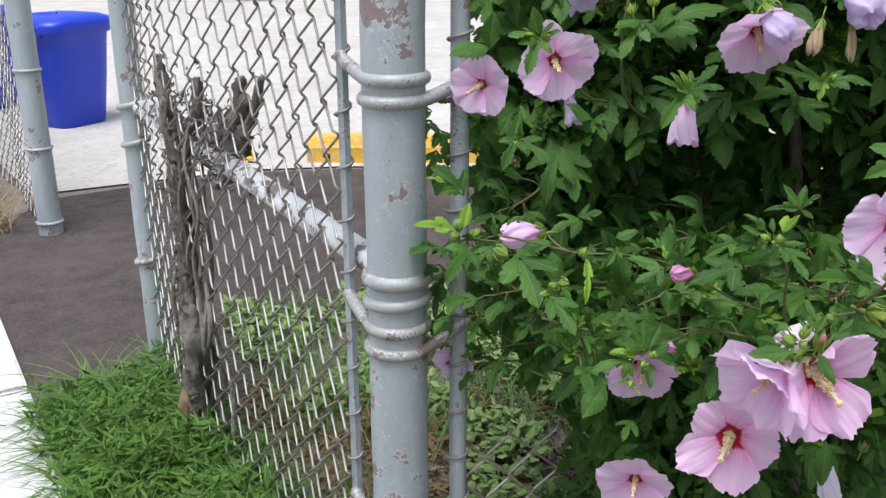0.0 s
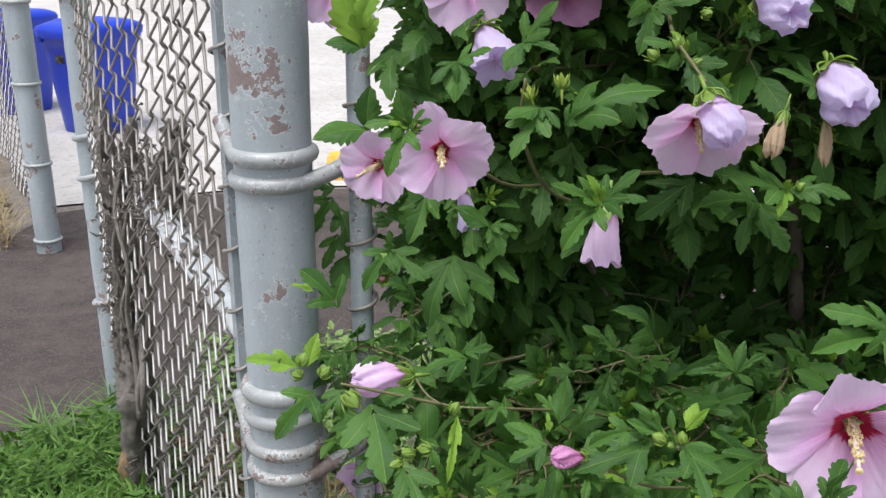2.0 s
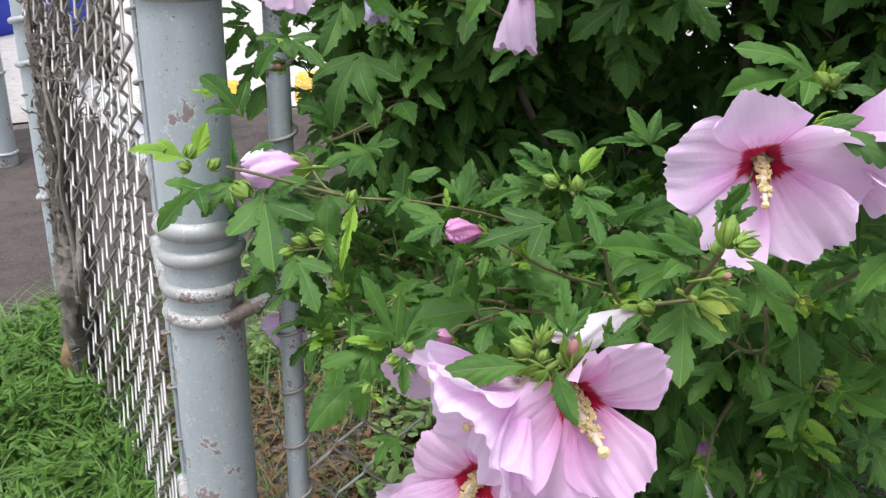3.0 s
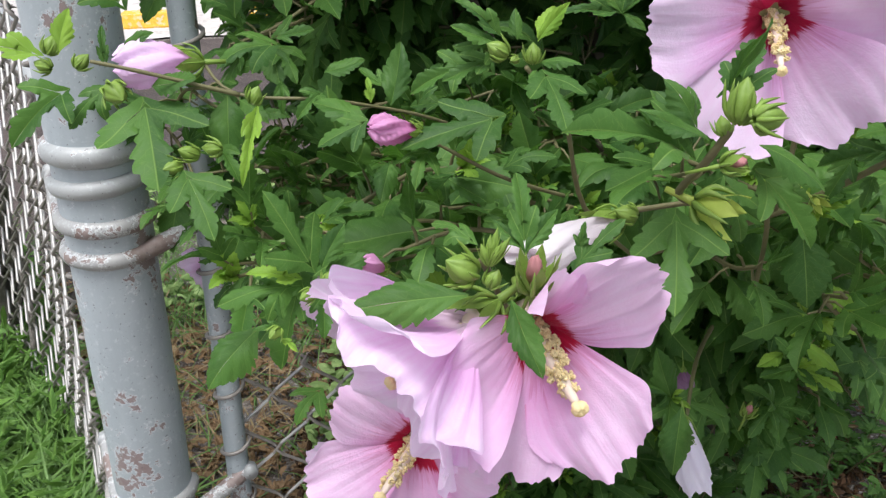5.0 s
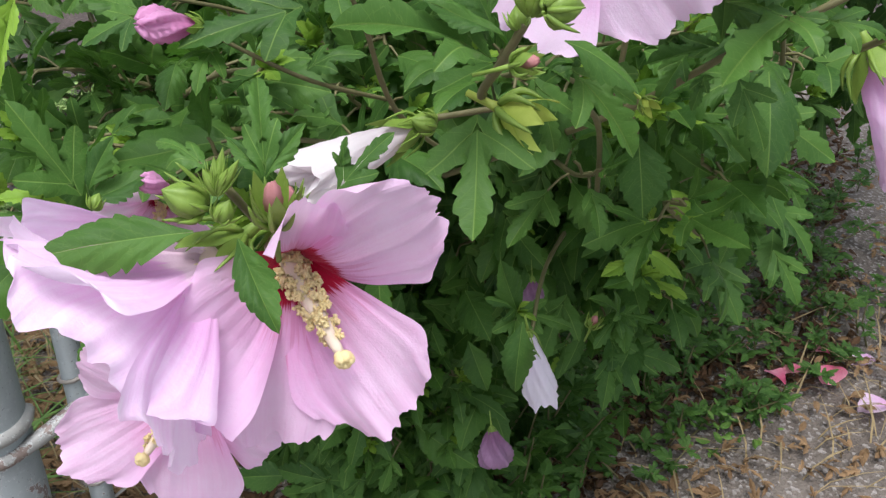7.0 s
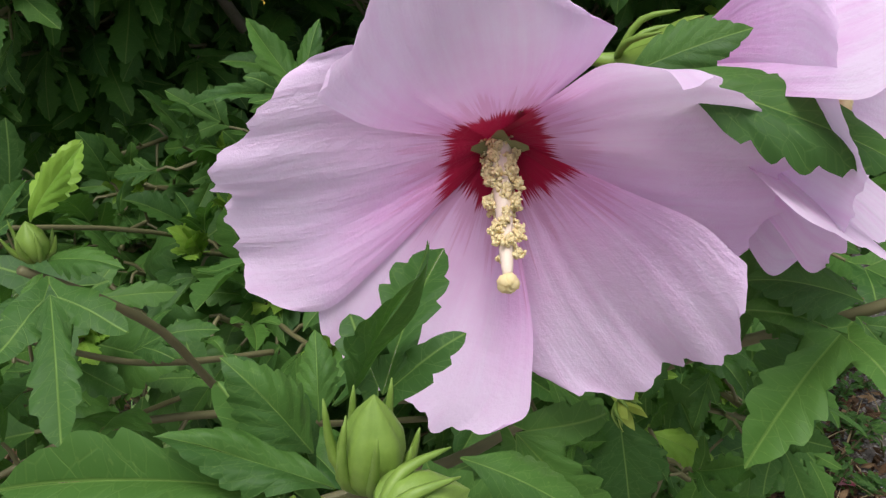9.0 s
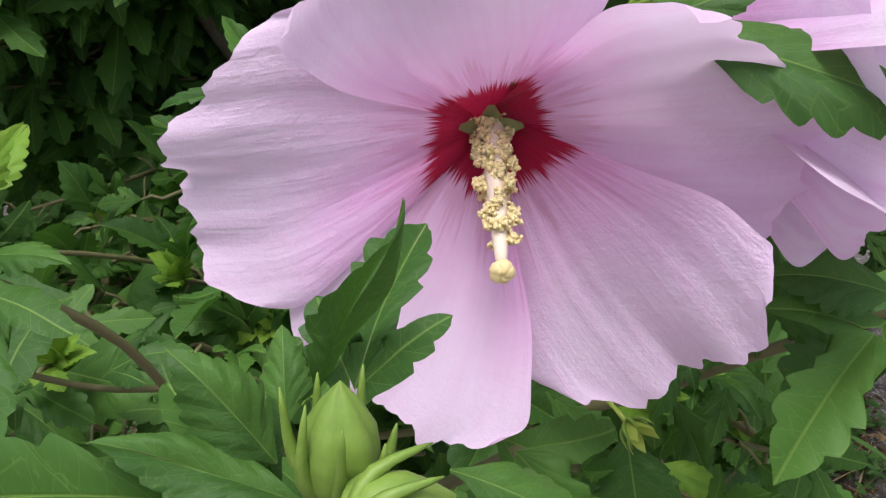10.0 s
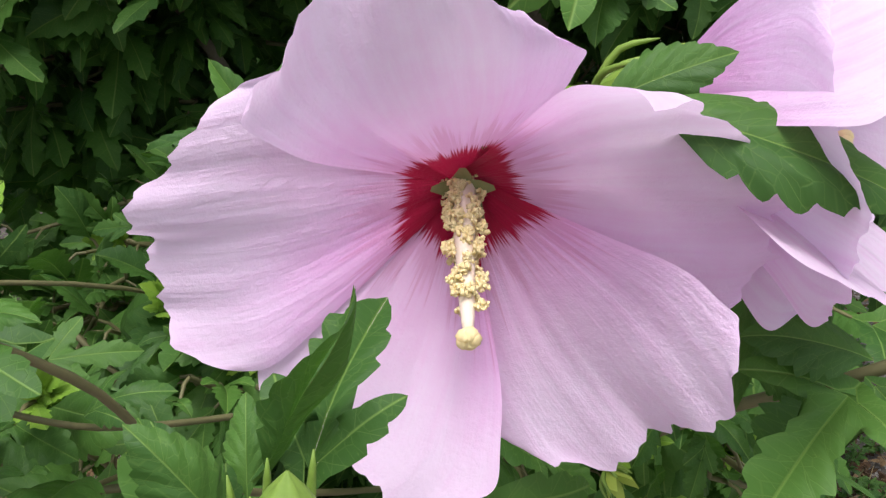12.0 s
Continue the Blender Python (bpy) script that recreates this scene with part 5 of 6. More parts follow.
bud((0.128, 0.786, 0.717), (0.44, -0.11, 0.89), 0.0108, 0.0085, seed=48)

# leaves round the small deep pink bud
leaf((0.194, 0.738, 0.724), (0.169, 0.735, 0.711), (0.16, -0.53, 0.93), 1.22, 0)
leaf((0.192, 0.744, 0.723), (0.165, 0.757, 0.726), (0.16, -0.54, 0.91), 0.92, 1)
leaf((0.195, 0.742, 0.731), (0.193, 0.749, 0.742), (0.14, -0.55, 0.90), 0.82, 2, young=True)
leaf((0.203, 0.770, 0.721), (0.208, 0.786, 0.750), (0.11, -0.56, 0.89), 0.82, 5)
leaf((0.200, 0.775, 0.729), (0.186, 0.783, 0.737), (0.13, -0.55, 0.89), 1.02, 6)
leaf((0.260, 0.734, 0.728), (0.210, 0.719, 0.716), (0.07, -0.55, 0.94), 1.02, 0)
leaf((0.223, 0.731, 0.711), (0.217, 0.708, 0.700), (0.10, -0.53, 0.96), 0.92, 9)
leaf((0.242, 0.698, 0.761), (0.216, 0.696, 0.749), (0.10, -0.56, 0.90), 1.02, 3)
leaf((0.217, 0.768, 0.722), (0.230, 0.777, 0.741), (0.08, -0.56, 0.90), 0.92, 7)
leaf((0.203, 0.755, 0.696), (0.199, 0.735, 0.681), (0.12, -0.52, 0.97), 1.02, 8)
leaf((0.226, 0.768, 0.686), (0.253, 0.755, 0.673), (0.06, -0.53, 0.97), 1.12, 10)
leaf((0.260, 0.745, 0.696), (0.287, 0.744, 0.703), (0.01, -0.54, 0.96), 1.02, 4)

# tuft of leaves and buds on the middle twig
leaf((0.252, 0.666, 0.781), (0.234, 0.671, 0.794), (-0.03, -0.58, 0.85), 0.77, 2)
leaf((0.250, 0.665, 0.779), (0.232, 0.667, 0.785), (-0.03, -0.58, 0.86), 0.82, 1)
leaf((0.258, 0.666, 0.780), (0.257, 0.671, 0.791), (-0.05, -0.58, 0.85), 0.82, 12)
leaf((0.2660, 0.670, 0.780), (0.2740, 0.683, 0.789), (-0.06, -0.68, 0.75), 0.90, 5, young=True)
leaf((0.266, 0.668, 0.779), (0.278, 0.669, 0.794), (0.17, -0.54, 0.90), 0.56, 1, young=True)
leaf((0.267, 0.669, 0.770), (0.283, 0.662, 0.771), (0.16, -0.52, 0.96), 0.77, 13)
leaf((0.268, 0.665, 0.769), (0.275, 0.632, 0.754), (0.18, -0.48, 1.00), 0.87, 0)
leaf((0.266, 0.668, 0.768), (0.263, 0.661, 0.764), (0.19, -0.50, 0.97), 0.82, 1)
leaf((0.256, 0.669, 0.775), (0.234, 0.669, 0.776), (-0.04, -0.58, 0.87), 0.82, 4)
leaf((0.250, 0.673, 0.771), (0.229, 0.668, 0.763), (-0.03, -0.57, 0.88), 1.02, 6)
bud((0.254, 0.663, 0.775), (-0.84, -0.16, 0.51), 0.0095, 0.0065, seed=51)
bud((0.265, 0.670, 0.770), (-0.07, -0.03, 1.00), 0.0085, 0.0052, seed=52)
bud((0.258, 0.662, 0.774), (-0.69, -0.72, -0.02), 0.0042, 0.0030, seed=53)

# upright tuft behind
leaf((0.316, 0.762, 0.770), (0.283, 0.760, 0.769), (-0.09, -0.58, 0.84), 0.61, 2)
leaf((0.316, 0.762, 0.770), (0.301, 0.770, 0.791), (-0.10, -0.58, 0.83), 0.71, 1)
leaf((0.316, 0.762, 0.770), (0.322, 0.771, 0.790), (-0.11, -0.58, 0.83), 0.71, 12)
leaf((0.316, 0.762, 0.770), (0.336, 0.768, 0.782), (-0.12, -0.57, 0.84), 0.61, 2)
leaf((0.316, 0.762, 0.770), (0.328, 0.759, 0.762), (-0.11, -0.57, 0.85), 0.71, 1)
leaf((0.316, 0.762, 0.770), (0.304, 0.764, 0.776), (-0.10, -0.57, 0.84), 0.71, 5)

# large leaf, buds and front leaves below the big flower
leaf((0.318, 0.618, 0.750), (0.270, 0.617, 0.759), (-0.04, -0.44, 1.03), 0.87, 3)
leaf((0.317, 0.621, 0.755), (0.305, 0.633, 0.770), (-0.07, -0.45, 1.00), 0.87, 4)
leaf((0.317, 0.621, 0.754), (0.303, 0.634, 0.770), (0.04, -0.48, 1.06), 0.77, 1)
leaf((0.3170, 0.618, 0.7610), (0.3040, 0.622, 0.7775), (0.25, -0.70, 0.65), 1.0, 8)
leaf((0.320, 0.612, 0.759), (0.294, 0.616, 0.768), (0.06, -0.46, 1.09), 0.61, 5)
leaf((0.3205, 0.613, 0.774), (0.3335, 0.6115, 0.8015), (0.75, -0.55, 0.2), 0.62, 5)
leaf((0.3265, 0.611, 0.772), (0.339, 0.631, 0.789), (-0.25, -0.66, 0.65), 1.05, 6)
leaf((0.318, 0.628, 0.759), (0.318, 0.639, 0.770), (0.06, -0.48, 1.05), 0.92, 8)
leaf((0.341, 0.622, 0.754), (0.366, 0.619, 0.737), (-0.18, -0.50, 0.97), 0.77, 12)
leaf((0.356, 0.663, 0.729), (0.380, 0.652, 0.698), (-0.18, -0.49, 0.99), 1.12, 3)
leaf((0.318, 0.635, 0.724), (0.313, 0.600, 0.697), (-0.10, -0.56, 0.71), 1.07, 0)
leaf((0.338, 0.646, 0.733), (0.347, 0.640, 0.707), (-0.14, -0.50, 1.00), 1.02, 9)
leaf((0.376, 0.697, 0.713), (0.392, 0.688, 0.703), (-0.19, -0.50, 0.97), 1.02, 10)
bud((0.3250, 0.601, 0.7690), (0.06, 0.02, 1.00), 0.0155, 0.0053, seed=61)
bud((0.326, 0.590, 0.774), (0.95, 0.31, 0.00), 0.0120, 0.0062, seed=62)
bud((0.324, 0.609, 0.762), (-0.15, 0.52, 0.84), 0.0071, 0.0045, seed=63)
bud((0.3190, 0.593, 0.7575), (0.80, -0.45, 0.40), 0.0090, 0.0058, seed=64, tipmat=M_ROSE, split=0.1)
bud((0.3250, 0.635, 0.7265), (0.80, -0.52, -0.22), 0.0200, 0.0105, seed=65, label="empty yellow-green calyx", empty=True)
bud((0.398, 0.698, 0.701), (0.37, -0.90, -0.24), 0.0085, 0.0085, seed=66, label="empty yellow-green calyx", empty=True)
bud((0.305, 0.642, 0.717), (-0.90, -0.21, 0.38), 0.0096, 0.0070, seed=67)

# leaves of the branch that reaches in beside the big flower
leaf((0.3775, 0.6480, 0.8105), (0.4190, 0.6345, 0.7958), (0.10, -0.70, 0.70), 0.62, 13, deep=0.6)
leaf((0.3735, 0.6540, 0.8085), (0.3945, 0.6520, 0.8168), (-0.25, -0.85, 0.45), 0.85, 12, deep=0.6)
leaf((0.433, 0.659, 0.750), (0.401, 0.636, 0.732), (-0.28, -0.47, 0.94), 1.12, 3)
leaf((0.435, 0.661, 0.750), (0.443, 0.650, 0.738), (-0.31, -0.46, 0.92), 1.33, 6)
leaf((0.417, 0.657, 0.727), (0.428, 0.646, 0.703), (-0.28, -0.46, 0.97), 0.92, 0)
leaf((0.425, 0.695, 0.725), (0.396, 0.696, 0.717), (-0.23, -0.50, 0.94), 0.82, 11)
leaf((0.413, 0.669, 0.737), (0.415, 0.686, 0.767), (-0.26, -0.50, 0.90), 0.56, 13)
leaf((0.415, 0.675, 0.747), (0.435, 0.673, 0.740), (-0.28, -0.49, 0.92), 1.22, 13)
leaf((0.454, 0.682, 0.753), (0.475, 0.701, 0.771), (-0.32, -0.48, 0.87), 1.12, 4)
leaf((0.467, 0.694, 0.736), (0.491, 0.686, 0.731), (-0.33, -0.46, 0.91), 1.12, 9)
leaf((0.454, 0.738, 0.748), (0.462, 0.727, 0.731), (-0.28, -0.50, 0.89), 1.02, 10)
leaf((0.419, 0.690, 0.715), (0.414, 0.684, 0.702), (-0.24, -0.48, 0.96), 1.12, 2)
leaf((0.432, 0.656, 0.757), (0.409, 0.665, 0.758), (-0.28, -0.44, 0.99), 1.02, 13)
leaf((0.413, 0.691, 0.754), (0.427, 0.691, 0.759), (-0.25, -0.48, 0.96), 1.22, 13)

# tuft above the big flower
leaf((0.395, 0.720, 0.819), (0.345, 0.715, 0.837), (-0.18, -0.57, 0.79), 0.92, 4)
leaf((0.395, 0.720, 0.819), (0.368, 0.714, 0.832), (-0.19, -0.56, 0.79), 0.92, 1)
leaf((0.395, 0.720, 0.819), (0.394, 0.715, 0.832), (-0.20, -0.56, 0.79), 0.92, 2, young=True)
leaf((0.395, 0.720, 0.819), (0.388, 0.704, 0.806), (-0.20, -0.56, 0.80), 0.92, 5)
leaf((0.395, 0.720, 0.819), (0.422, 0.710, 0.816), (-0.22, -0.55, 0.80), 0.92, 0)
leaf((0.395, 0.720, 0.819), (0.340, 0.705, 0.812), (-0.18, -0.56, 0.80), 0.92, 3)
leaf((0.395, 0.720, 0.819), (0.413, 0.715, 0.831), (-0.21, -0.55, 0.79), 0.92, 12)
bud((0.395, 0.715, 0.819), (-0.53, -0.60, 0.60), 0.0130, 0.0060, seed=111)
bud((0.398, 0.715, 0.819), (0.16, -0.73, 0.67), 0.0107, 0.0050, seed=112)
leaf((0.422, 0.744, 0.794), (0.439, 0.730, 0.785), (-0.23, -0.54, 0.82), 1.22, 13)
leaf((0.418, 0.710, 0.716), (0.406, 0.702, 0.698), (-0.21, -0.52, 0.91), 1.02, 7)
leaf((0.433, 0.728, 0.705), (0.452, 0.733, 0.715), (-0.23, -0.52, 0.90), 1.02, 9)

# leaves and buds over the flower pair
leaf((0.237, 0.5505, 0.7335), (0.200, 0.546, 0.7295), (-0.1, -0.60, 0.80), 0.72, 8, deep=0.5)
leaf((0.2485, 0.5390, 0.7385), (0.257, 0.527, 0.7205), (0.15, -0.85, 0.35), 0.72, 5)
leaf((0.254, 0.559, 0.742), (0.252, 0.581, 0.760), (0.08, -0.49, 1.04), 0.69, 2)
leaf((0.254, 0.559, 0.743), (0.264, 0.568, 0.753), (0.06, -0.48, 1.05), 0.61, 1)
leaf((0.254, 0.559, 0.743), (0.244, 0.569, 0.749), (0.09, -0.47, 1.06), 0.61, 5)
leaf((0.240, 0.564, 0.743), (0.226, 0.577, 0.744), (0.14, -0.47, 1.05), 0.71, 4)
leaf((0.271, 0.570, 0.733), (0.286, 0.575, 0.747), (-0.00, -0.48, 1.06), 0.82, 0)
leaf((0.272, 0.573, 0.738), (0.274, 0.577, 0.745), (0.01, -0.49, 1.05), 0.82, 3)
bud((0.239, 0.558, 0.736), (-0.74, -0.32, 0.59), 0.0117, 0.0056, seed=71)
bud((0.243, 0.553, 0.735), (0.44, -0.09, 0.90), 0.0066, 0.0038, seed=72)
bud((0.256, 0.553, 0.733), (0.00, -0.21, 0.98), 0.0150, 0.0048, seed=73, tipmat=M_ROSE, split=0.15)
bud((0.257, 0.560, 0.732), (0.34, 0.08, 0.94), 0.0086, 0.0042, seed=74, tipmat=M_ROSE, split=0.1)
bud((0.243, 0.553, 0.742), (0.01, 0.09, 1.00), 0.0096, 0.0016, seed=77)
bud((0.243, 0.553, 0.742), (0.53, -0.03, 0.85), 0.0110, 0.0016, seed=76)
bud((0.243, 0.553, 0.742), (0.19, 0.14, 0.97), 0.0118, 0.0016, seed=76)
bud((0.243, 0.553, 0.742), (-0.35, -0.00, 0.94), 0.0076, 0.0016, seed=80)
bud((0.243, 0.553, 0.742), (0.39, -0.12, 0.92), 0.0081, 0.0016, seed=79)

# tuft with a closing flower left of the pair
leaf((0.171, 0.690, 0.666), (0.149, 0.695, 0.705), (0.07, -0.54, 0.95), 0.97, 0)
leaf((0.174, 0.691, 0.668), (0.185, 0.700, 0.687), (0.05, -0.54, 0.96), 0.82, 1)
leaf((0.165, 0.689, 0.663), (0.140, 0.685, 0.668), (0.08, -0.53, 0.98), 0.92, 2, young=True)
leaf((0.163, 0.692, 0.658), (0.126, 0.682, 0.652), (0.09, -0.52, 0.99), 0.92, 4)
leaf((0.174, 0.689, 0.664), (0.196, 0.703, 0.668), (0.04, -0.53, 0.97), 0.92, 5)
leaf((0.157, 0.669, 0.643), (0.165, 0.663, 0.640), (0.07, -0.51, 1.01), 0.92, 2, young=True)
leaf((0.158, 0.671, 0.648), (0.145, 0.666, 0.649), (0.08, -0.51, 1.00), 0.82, 2)
leaf((0.158, 0.672, 0.651), (0.156, 0.677, 0.662), (0.07, -0.52, 0.99), 0.82, 1)
leaf((0.173, 0.696, 0.653), (0.175, 0.678, 0.637), (0.05, -0.52, 1.00), 1.02, 7)
leaf((0.141, 0.697, 0.632), (0.119, 0.675, 0.610), (0.10, -0.50, 1.01), 1.12, 8)
leaf((0.169, 0.703, 0.592), (0.157, 0.686, 0.581), (0.06, -0.49, 1.04), 1.12, 9)
bud((0.171, 0.682, 0.660), (-0.69, -0.72, -0.07), 0.0083, 0.0050, seed=81)
bud((0.176, 0.684, 0.663), (0.42, 0.37, 0.83), 0.0071, 0.0050, seed=82)
bud((0.157, 0.667, 0.650), (-0.50, -0.83, -0.24), 0.0076, 0.0045, seed=83)

# low tufts by the limp lilac flower
leaf((0.389, 0.832, 0.492), (0.375, 0.837, 0.531), (-0.13, -0.49, 1.02), 0.92, 1)
leaf((0.389, 0.832, 0.492), (0.424, 0.820, 0.486), (-0.15, -0.48, 1.03), 0.92, 0)
leaf((0.389, 0.832, 0.492), (0.395, 0.826, 0.504), (-0.14, -0.48, 1.03), 0.92, 2, young=True)
leaf((0.389, 0.832, 0.492), (0.365, 0.827, 0.507), (-0.13, -0.48, 1.03), 0.92, 4)
leaf((0.389, 0.832, 0.492), (0.382, 0.807, 0.459), (-0.14, -0.47, 1.04), 0.92, 3)
leaf((0.389, 0.832, 0.492), (0.400, 0.821, 0.492), (-0.14, -0.48, 1.03), 0.92, 2, young=True)
leaf((0.482, 0.857, 0.542), (0.465, 0.854, 0.563), (-0.20, -0.49, 0.98), 0.92, 2, young=True)
leaf((0.482, 0.857, 0.542), (0.475, 0.859, 0.573), (-0.21, -0.49, 0.97), 0.92, 1)
leaf((0.482, 0.857, 0.542), (0.515, 0.845, 0.536), (-0.22, -0.48, 0.98), 0.92, 4, young=True)
leaf((0.482, 0.857, 0.542), (0.498, 0.851, 0.551), (-0.21, -0.49, 0.98), 0.92, 0)
leaf((0.460, 0.809, 0.534), (0.459, 0.808, 0.558), (-0.20, -0.48, 1.00), 0.92, 2, young=True)
leaf((0.460, 0.809, 0.534), (0.432, 0.797, 0.534), (-0.19, -0.48, 1.01), 0.92, 1)
leaf((0.460, 0.809, 0.534), (0.487, 0.795, 0.525), (-0.21, -0.47, 1.01), 0.92, 0, young=True)
leaf((0.460, 0.809, 0.534), (0.441, 0.808, 0.558), (-0.20, -0.48, 1.00), 0.92, 4)
leaf((0.460, 0.809, 0.534), (0.469, 0.796, 0.528), (-0.21, -0.47, 1.01), 0.92, 5)
leaf((0.460, 0.809, 0.534), (0.474, 0.802, 0.541), (-0.21, -0.47, 1.00), 0.92, 2, young=True)
leaf((0.453, 0.816, 0.499), (0.475, 0.806, 0.499), (-0.20, -0.46, 1.03), 0.92, 0)
leaf((0.453, 0.816, 0.499), (0.433, 0.798, 0.485), (-0.18, -0.46, 1.03), 0.92, 4)
leaf((0.453, 0.816, 0.499), (0.454, 0.797, 0.481), (-0.19, -0.46, 1.03), 0.92, 1)
leaf((0.453, 0.816, 0.499), (0.428, 0.811, 0.516), (-0.18, -0.47, 1.02), 0.92, 3)
leaf((0.4547, 0.800, 0.5587), (0.4792, 0.792, 0.5415), (-0.05, -0.60, 0.80), 0.75, 12, young=True)
leaf((0.4491, 0.800, 0.5630), (0.4452, 0.792, 0.5887), (-0.15, -0.75, 0.60), 0.75, 5, young=True)
leaf((0.4499, 0.810, 0.5443), (0.4312, 0.802, 0.5389), (-0.15, -0.55, 0.85), 0.90, 1, young=True)
leaf((0.4551, 0.800, 0.5993), (0.4838, 0.792, 0.5843), (-0.05, -0.55, 0.85), 0.80, 13, young=True)
leaf((0.3783, 0.775, 0.5276), (0.3765, 0.767, 0.4812), (-0.30, -0.80, 0.40), 0.85, 8)
bud((0.431, 0.804, 0.498), (0.21, -0.07, 0.98), 0.0110, 0.0060, seed=85, tipmat=M_ROSE, split=0.1)
leaf((0.440, 0.678, 0.735), (0.410, 0.648, 0.732), (-0.32, -0.49, 0.99), 1.33, 3)
leaf((0.439, 0.683, 0.732), (0.420, 0.685, 0.742), (-0.31, -0.52, 0.95), 1.12, 5)
leaf((0.438, 0.726, 0.741), (0.442, 0.714, 0.729), (-0.26, -0.47, 0.97), 1.02, 13)
leaf((-0.015, 1.094, 0.785), (-0.032, 1.068, 0.752), (0.16, -0.57, 0.80), 1.02, 3)
leaf((-0.013, 1.098, 0.795), (-0.045, 1.086, 0.796), (0.16, -0.57, 0.78), 1.02, 0)
leaf((-0.007, 1.090, 0.775), (0.006, 1.062, 0.733), (0.15, -0.57, 0.81), 1.02, 4)
leaf((-0.011, 1.102, 0.805), (0.018, 1.102, 0.827), (0.14, -0.58, 0.77), 1.02, 9)
leaf((-0.008, 1.080, 0.750), (-0.020, 1.056, 0.720), (0.16, -0.57, 0.82), 1.02, 6)
leaf((0.003, 1.072, 0.731), (-0.009, 1.048, 0.700), (0.15, -0.56, 0.84), 1.02, 1)

# upper tufts
leaf((0.089, 0.853, 0.909), (0.059, 0.840, 0.912), (0.02, -0.59, 0.82), 1.02, 4)
leaf((0.089, 0.853, 0.909), (0.082, 0.849, 0.938), (0.01, -0.59, 0.81), 1.02, 1)
leaf((0.089, 0.853, 0.909), (0.102, 0.846, 0.924), (0.01, -0.59, 0.81), 1.02, 0)
leaf((0.089, 0.853, 0.909), (0.077, 0.830, 0.877), (0.02, -0.58, 0.84), 1.02, 3)
leaf((0.089, 0.853, 0.909), (0.074, 0.841, 0.913), (0.02, -0.59, 0.82), 1.02, 2, young=True)
leaf((0.089, 0.853, 0.909), (0.108, 0.843, 0.916), (0.00, -0.59, 0.82), 1.02, 5)
leaf((0.048, 0.929, 0.890), (0.006, 0.912, 0.884), (0.06, -0.58, 0.83), 1.02, 13)
leaf((0.048, 0.929, 0.890), (0.051, 0.928, 0.927), (0.04, -0.59, 0.81), 1.02, 1)
leaf((0.036, 0.989, 0.948), (0.005, 0.976, 0.952), (0.06, -0.59, 0.77), 1.02, 13)
leaf((0.036, 0.989, 0.948), (0.046, 0.994, 1.003), (0.04, -0.60, 0.75), 1.02, 2, young=True)
leaf((0.036, 0.989, 0.948), (0.015, 0.994, 1.008), (0.06, -0.60, 0.75), 1.02, 1, young=True)
leaf((0.036, 0.989, 0.948), (0.038, 0.992, 0.998), (0.05, -0.60, 0.76), 1.02, 2, young=True)
leaf((0.183, 0.863, 0.924), (0.164, 0.839, 0.891), (-0.06, -0.58, 0.82), 1.02, 0)
leaf((0.183, 0.863, 0.924), (0.197, 0.847, 0.912), (-0.07, -0.58, 0.81), 1.02, 4)
leaf((0.183, 0.863, 0.924), (0.158, 0.847, 0.918), (-0.06, -0.59, 0.81), 1.02, 1)
leaf((0.204, 0.899, 0.904), (0.277, 0.899, 0.932), (-0.11, -0.58, 0.80), 1.02, 4)
leaf((0.204, 0.899, 0.904), (0.227, 0.894, 0.922), (-0.09, -0.58, 0.81), 1.02, 3)
leaf((0.294, 0.920, 0.954), (0.327, 0.899, 0.922), (-0.16, -0.57, 0.79), 1.02, 0)
leaf((0.294, 0.920, 0.954), (0.258, 0.910, 0.968), (-0.13, -0.58, 0.77), 1.02, 4)
leaf((0.294, 0.920, 0.954), (0.279, 0.913, 0.975), (-0.14, -0.58, 0.77), 1.02, 2, young=True)
leaf((0.294, 0.920, 0.954), (0.299, 0.914, 0.975), (-0.15, -0.58, 0.77), 1.02, 1)
leaf((0.294, 0.920, 0.954), (0.266, 0.904, 0.949), (-0.14, -0.58, 0.78), 1.02, 5)
leaf((0.229, 0.844, 0.859), (0.202, 0.821, 0.829), (-0.10, -0.57, 0.87), 1.02, 3)
leaf((0.229, 0.844, 0.859), (0.217, 0.838, 0.882), (-0.10, -0.57, 0.85), 1.02, 2, young=True)
leaf((0.229, 0.844, 0.859), (0.255, 0.842, 0.886), (-0.12, -0.57, 0.85), 1.02, 0)
leaf((0.229, 0.844, 0.859), (0.192, 0.835, 0.875), (-0.09, -0.57, 0.85), 1.02, 6)
leaf((0.229, 0.844, 0.859), (0.261, 0.835, 0.865), (-0.12, -0.57, 0.86), 1.02, 9)
leaf((0.368, 0.874, 0.865), (0.316, 0.863, 0.879), (-0.19, -0.55, 0.84), 1.02, 0)
leaf((0.368, 0.874, 0.865), (0.359, 0.856, 0.850), (-0.20, -0.54, 0.85), 1.02, 2, young=True)
leaf((0.368, 0.874, 0.865), (0.411, 0.863, 0.863), (-0.22, -0.54, 0.84), 1.02, 4)
leaf((0.368, 0.874, 0.865), (0.365, 0.865, 0.876), (-0.20, -0.55, 0.84), 1.02, 2, young=True)
leaf((0.359, 0.909, 0.845), (0.343, 0.885, 0.810), (-0.18, -0.55, 0.87), 1.02, 9)
leaf((0.359, 0.909, 0.845), (0.308, 0.894, 0.843), (-0.17, -0.55, 0.85), 1.02, 3)
leaf((0.359, 0.909, 0.845), (0.379, 0.887, 0.812), (-0.20, -0.54, 0.86), 1.02, 10)
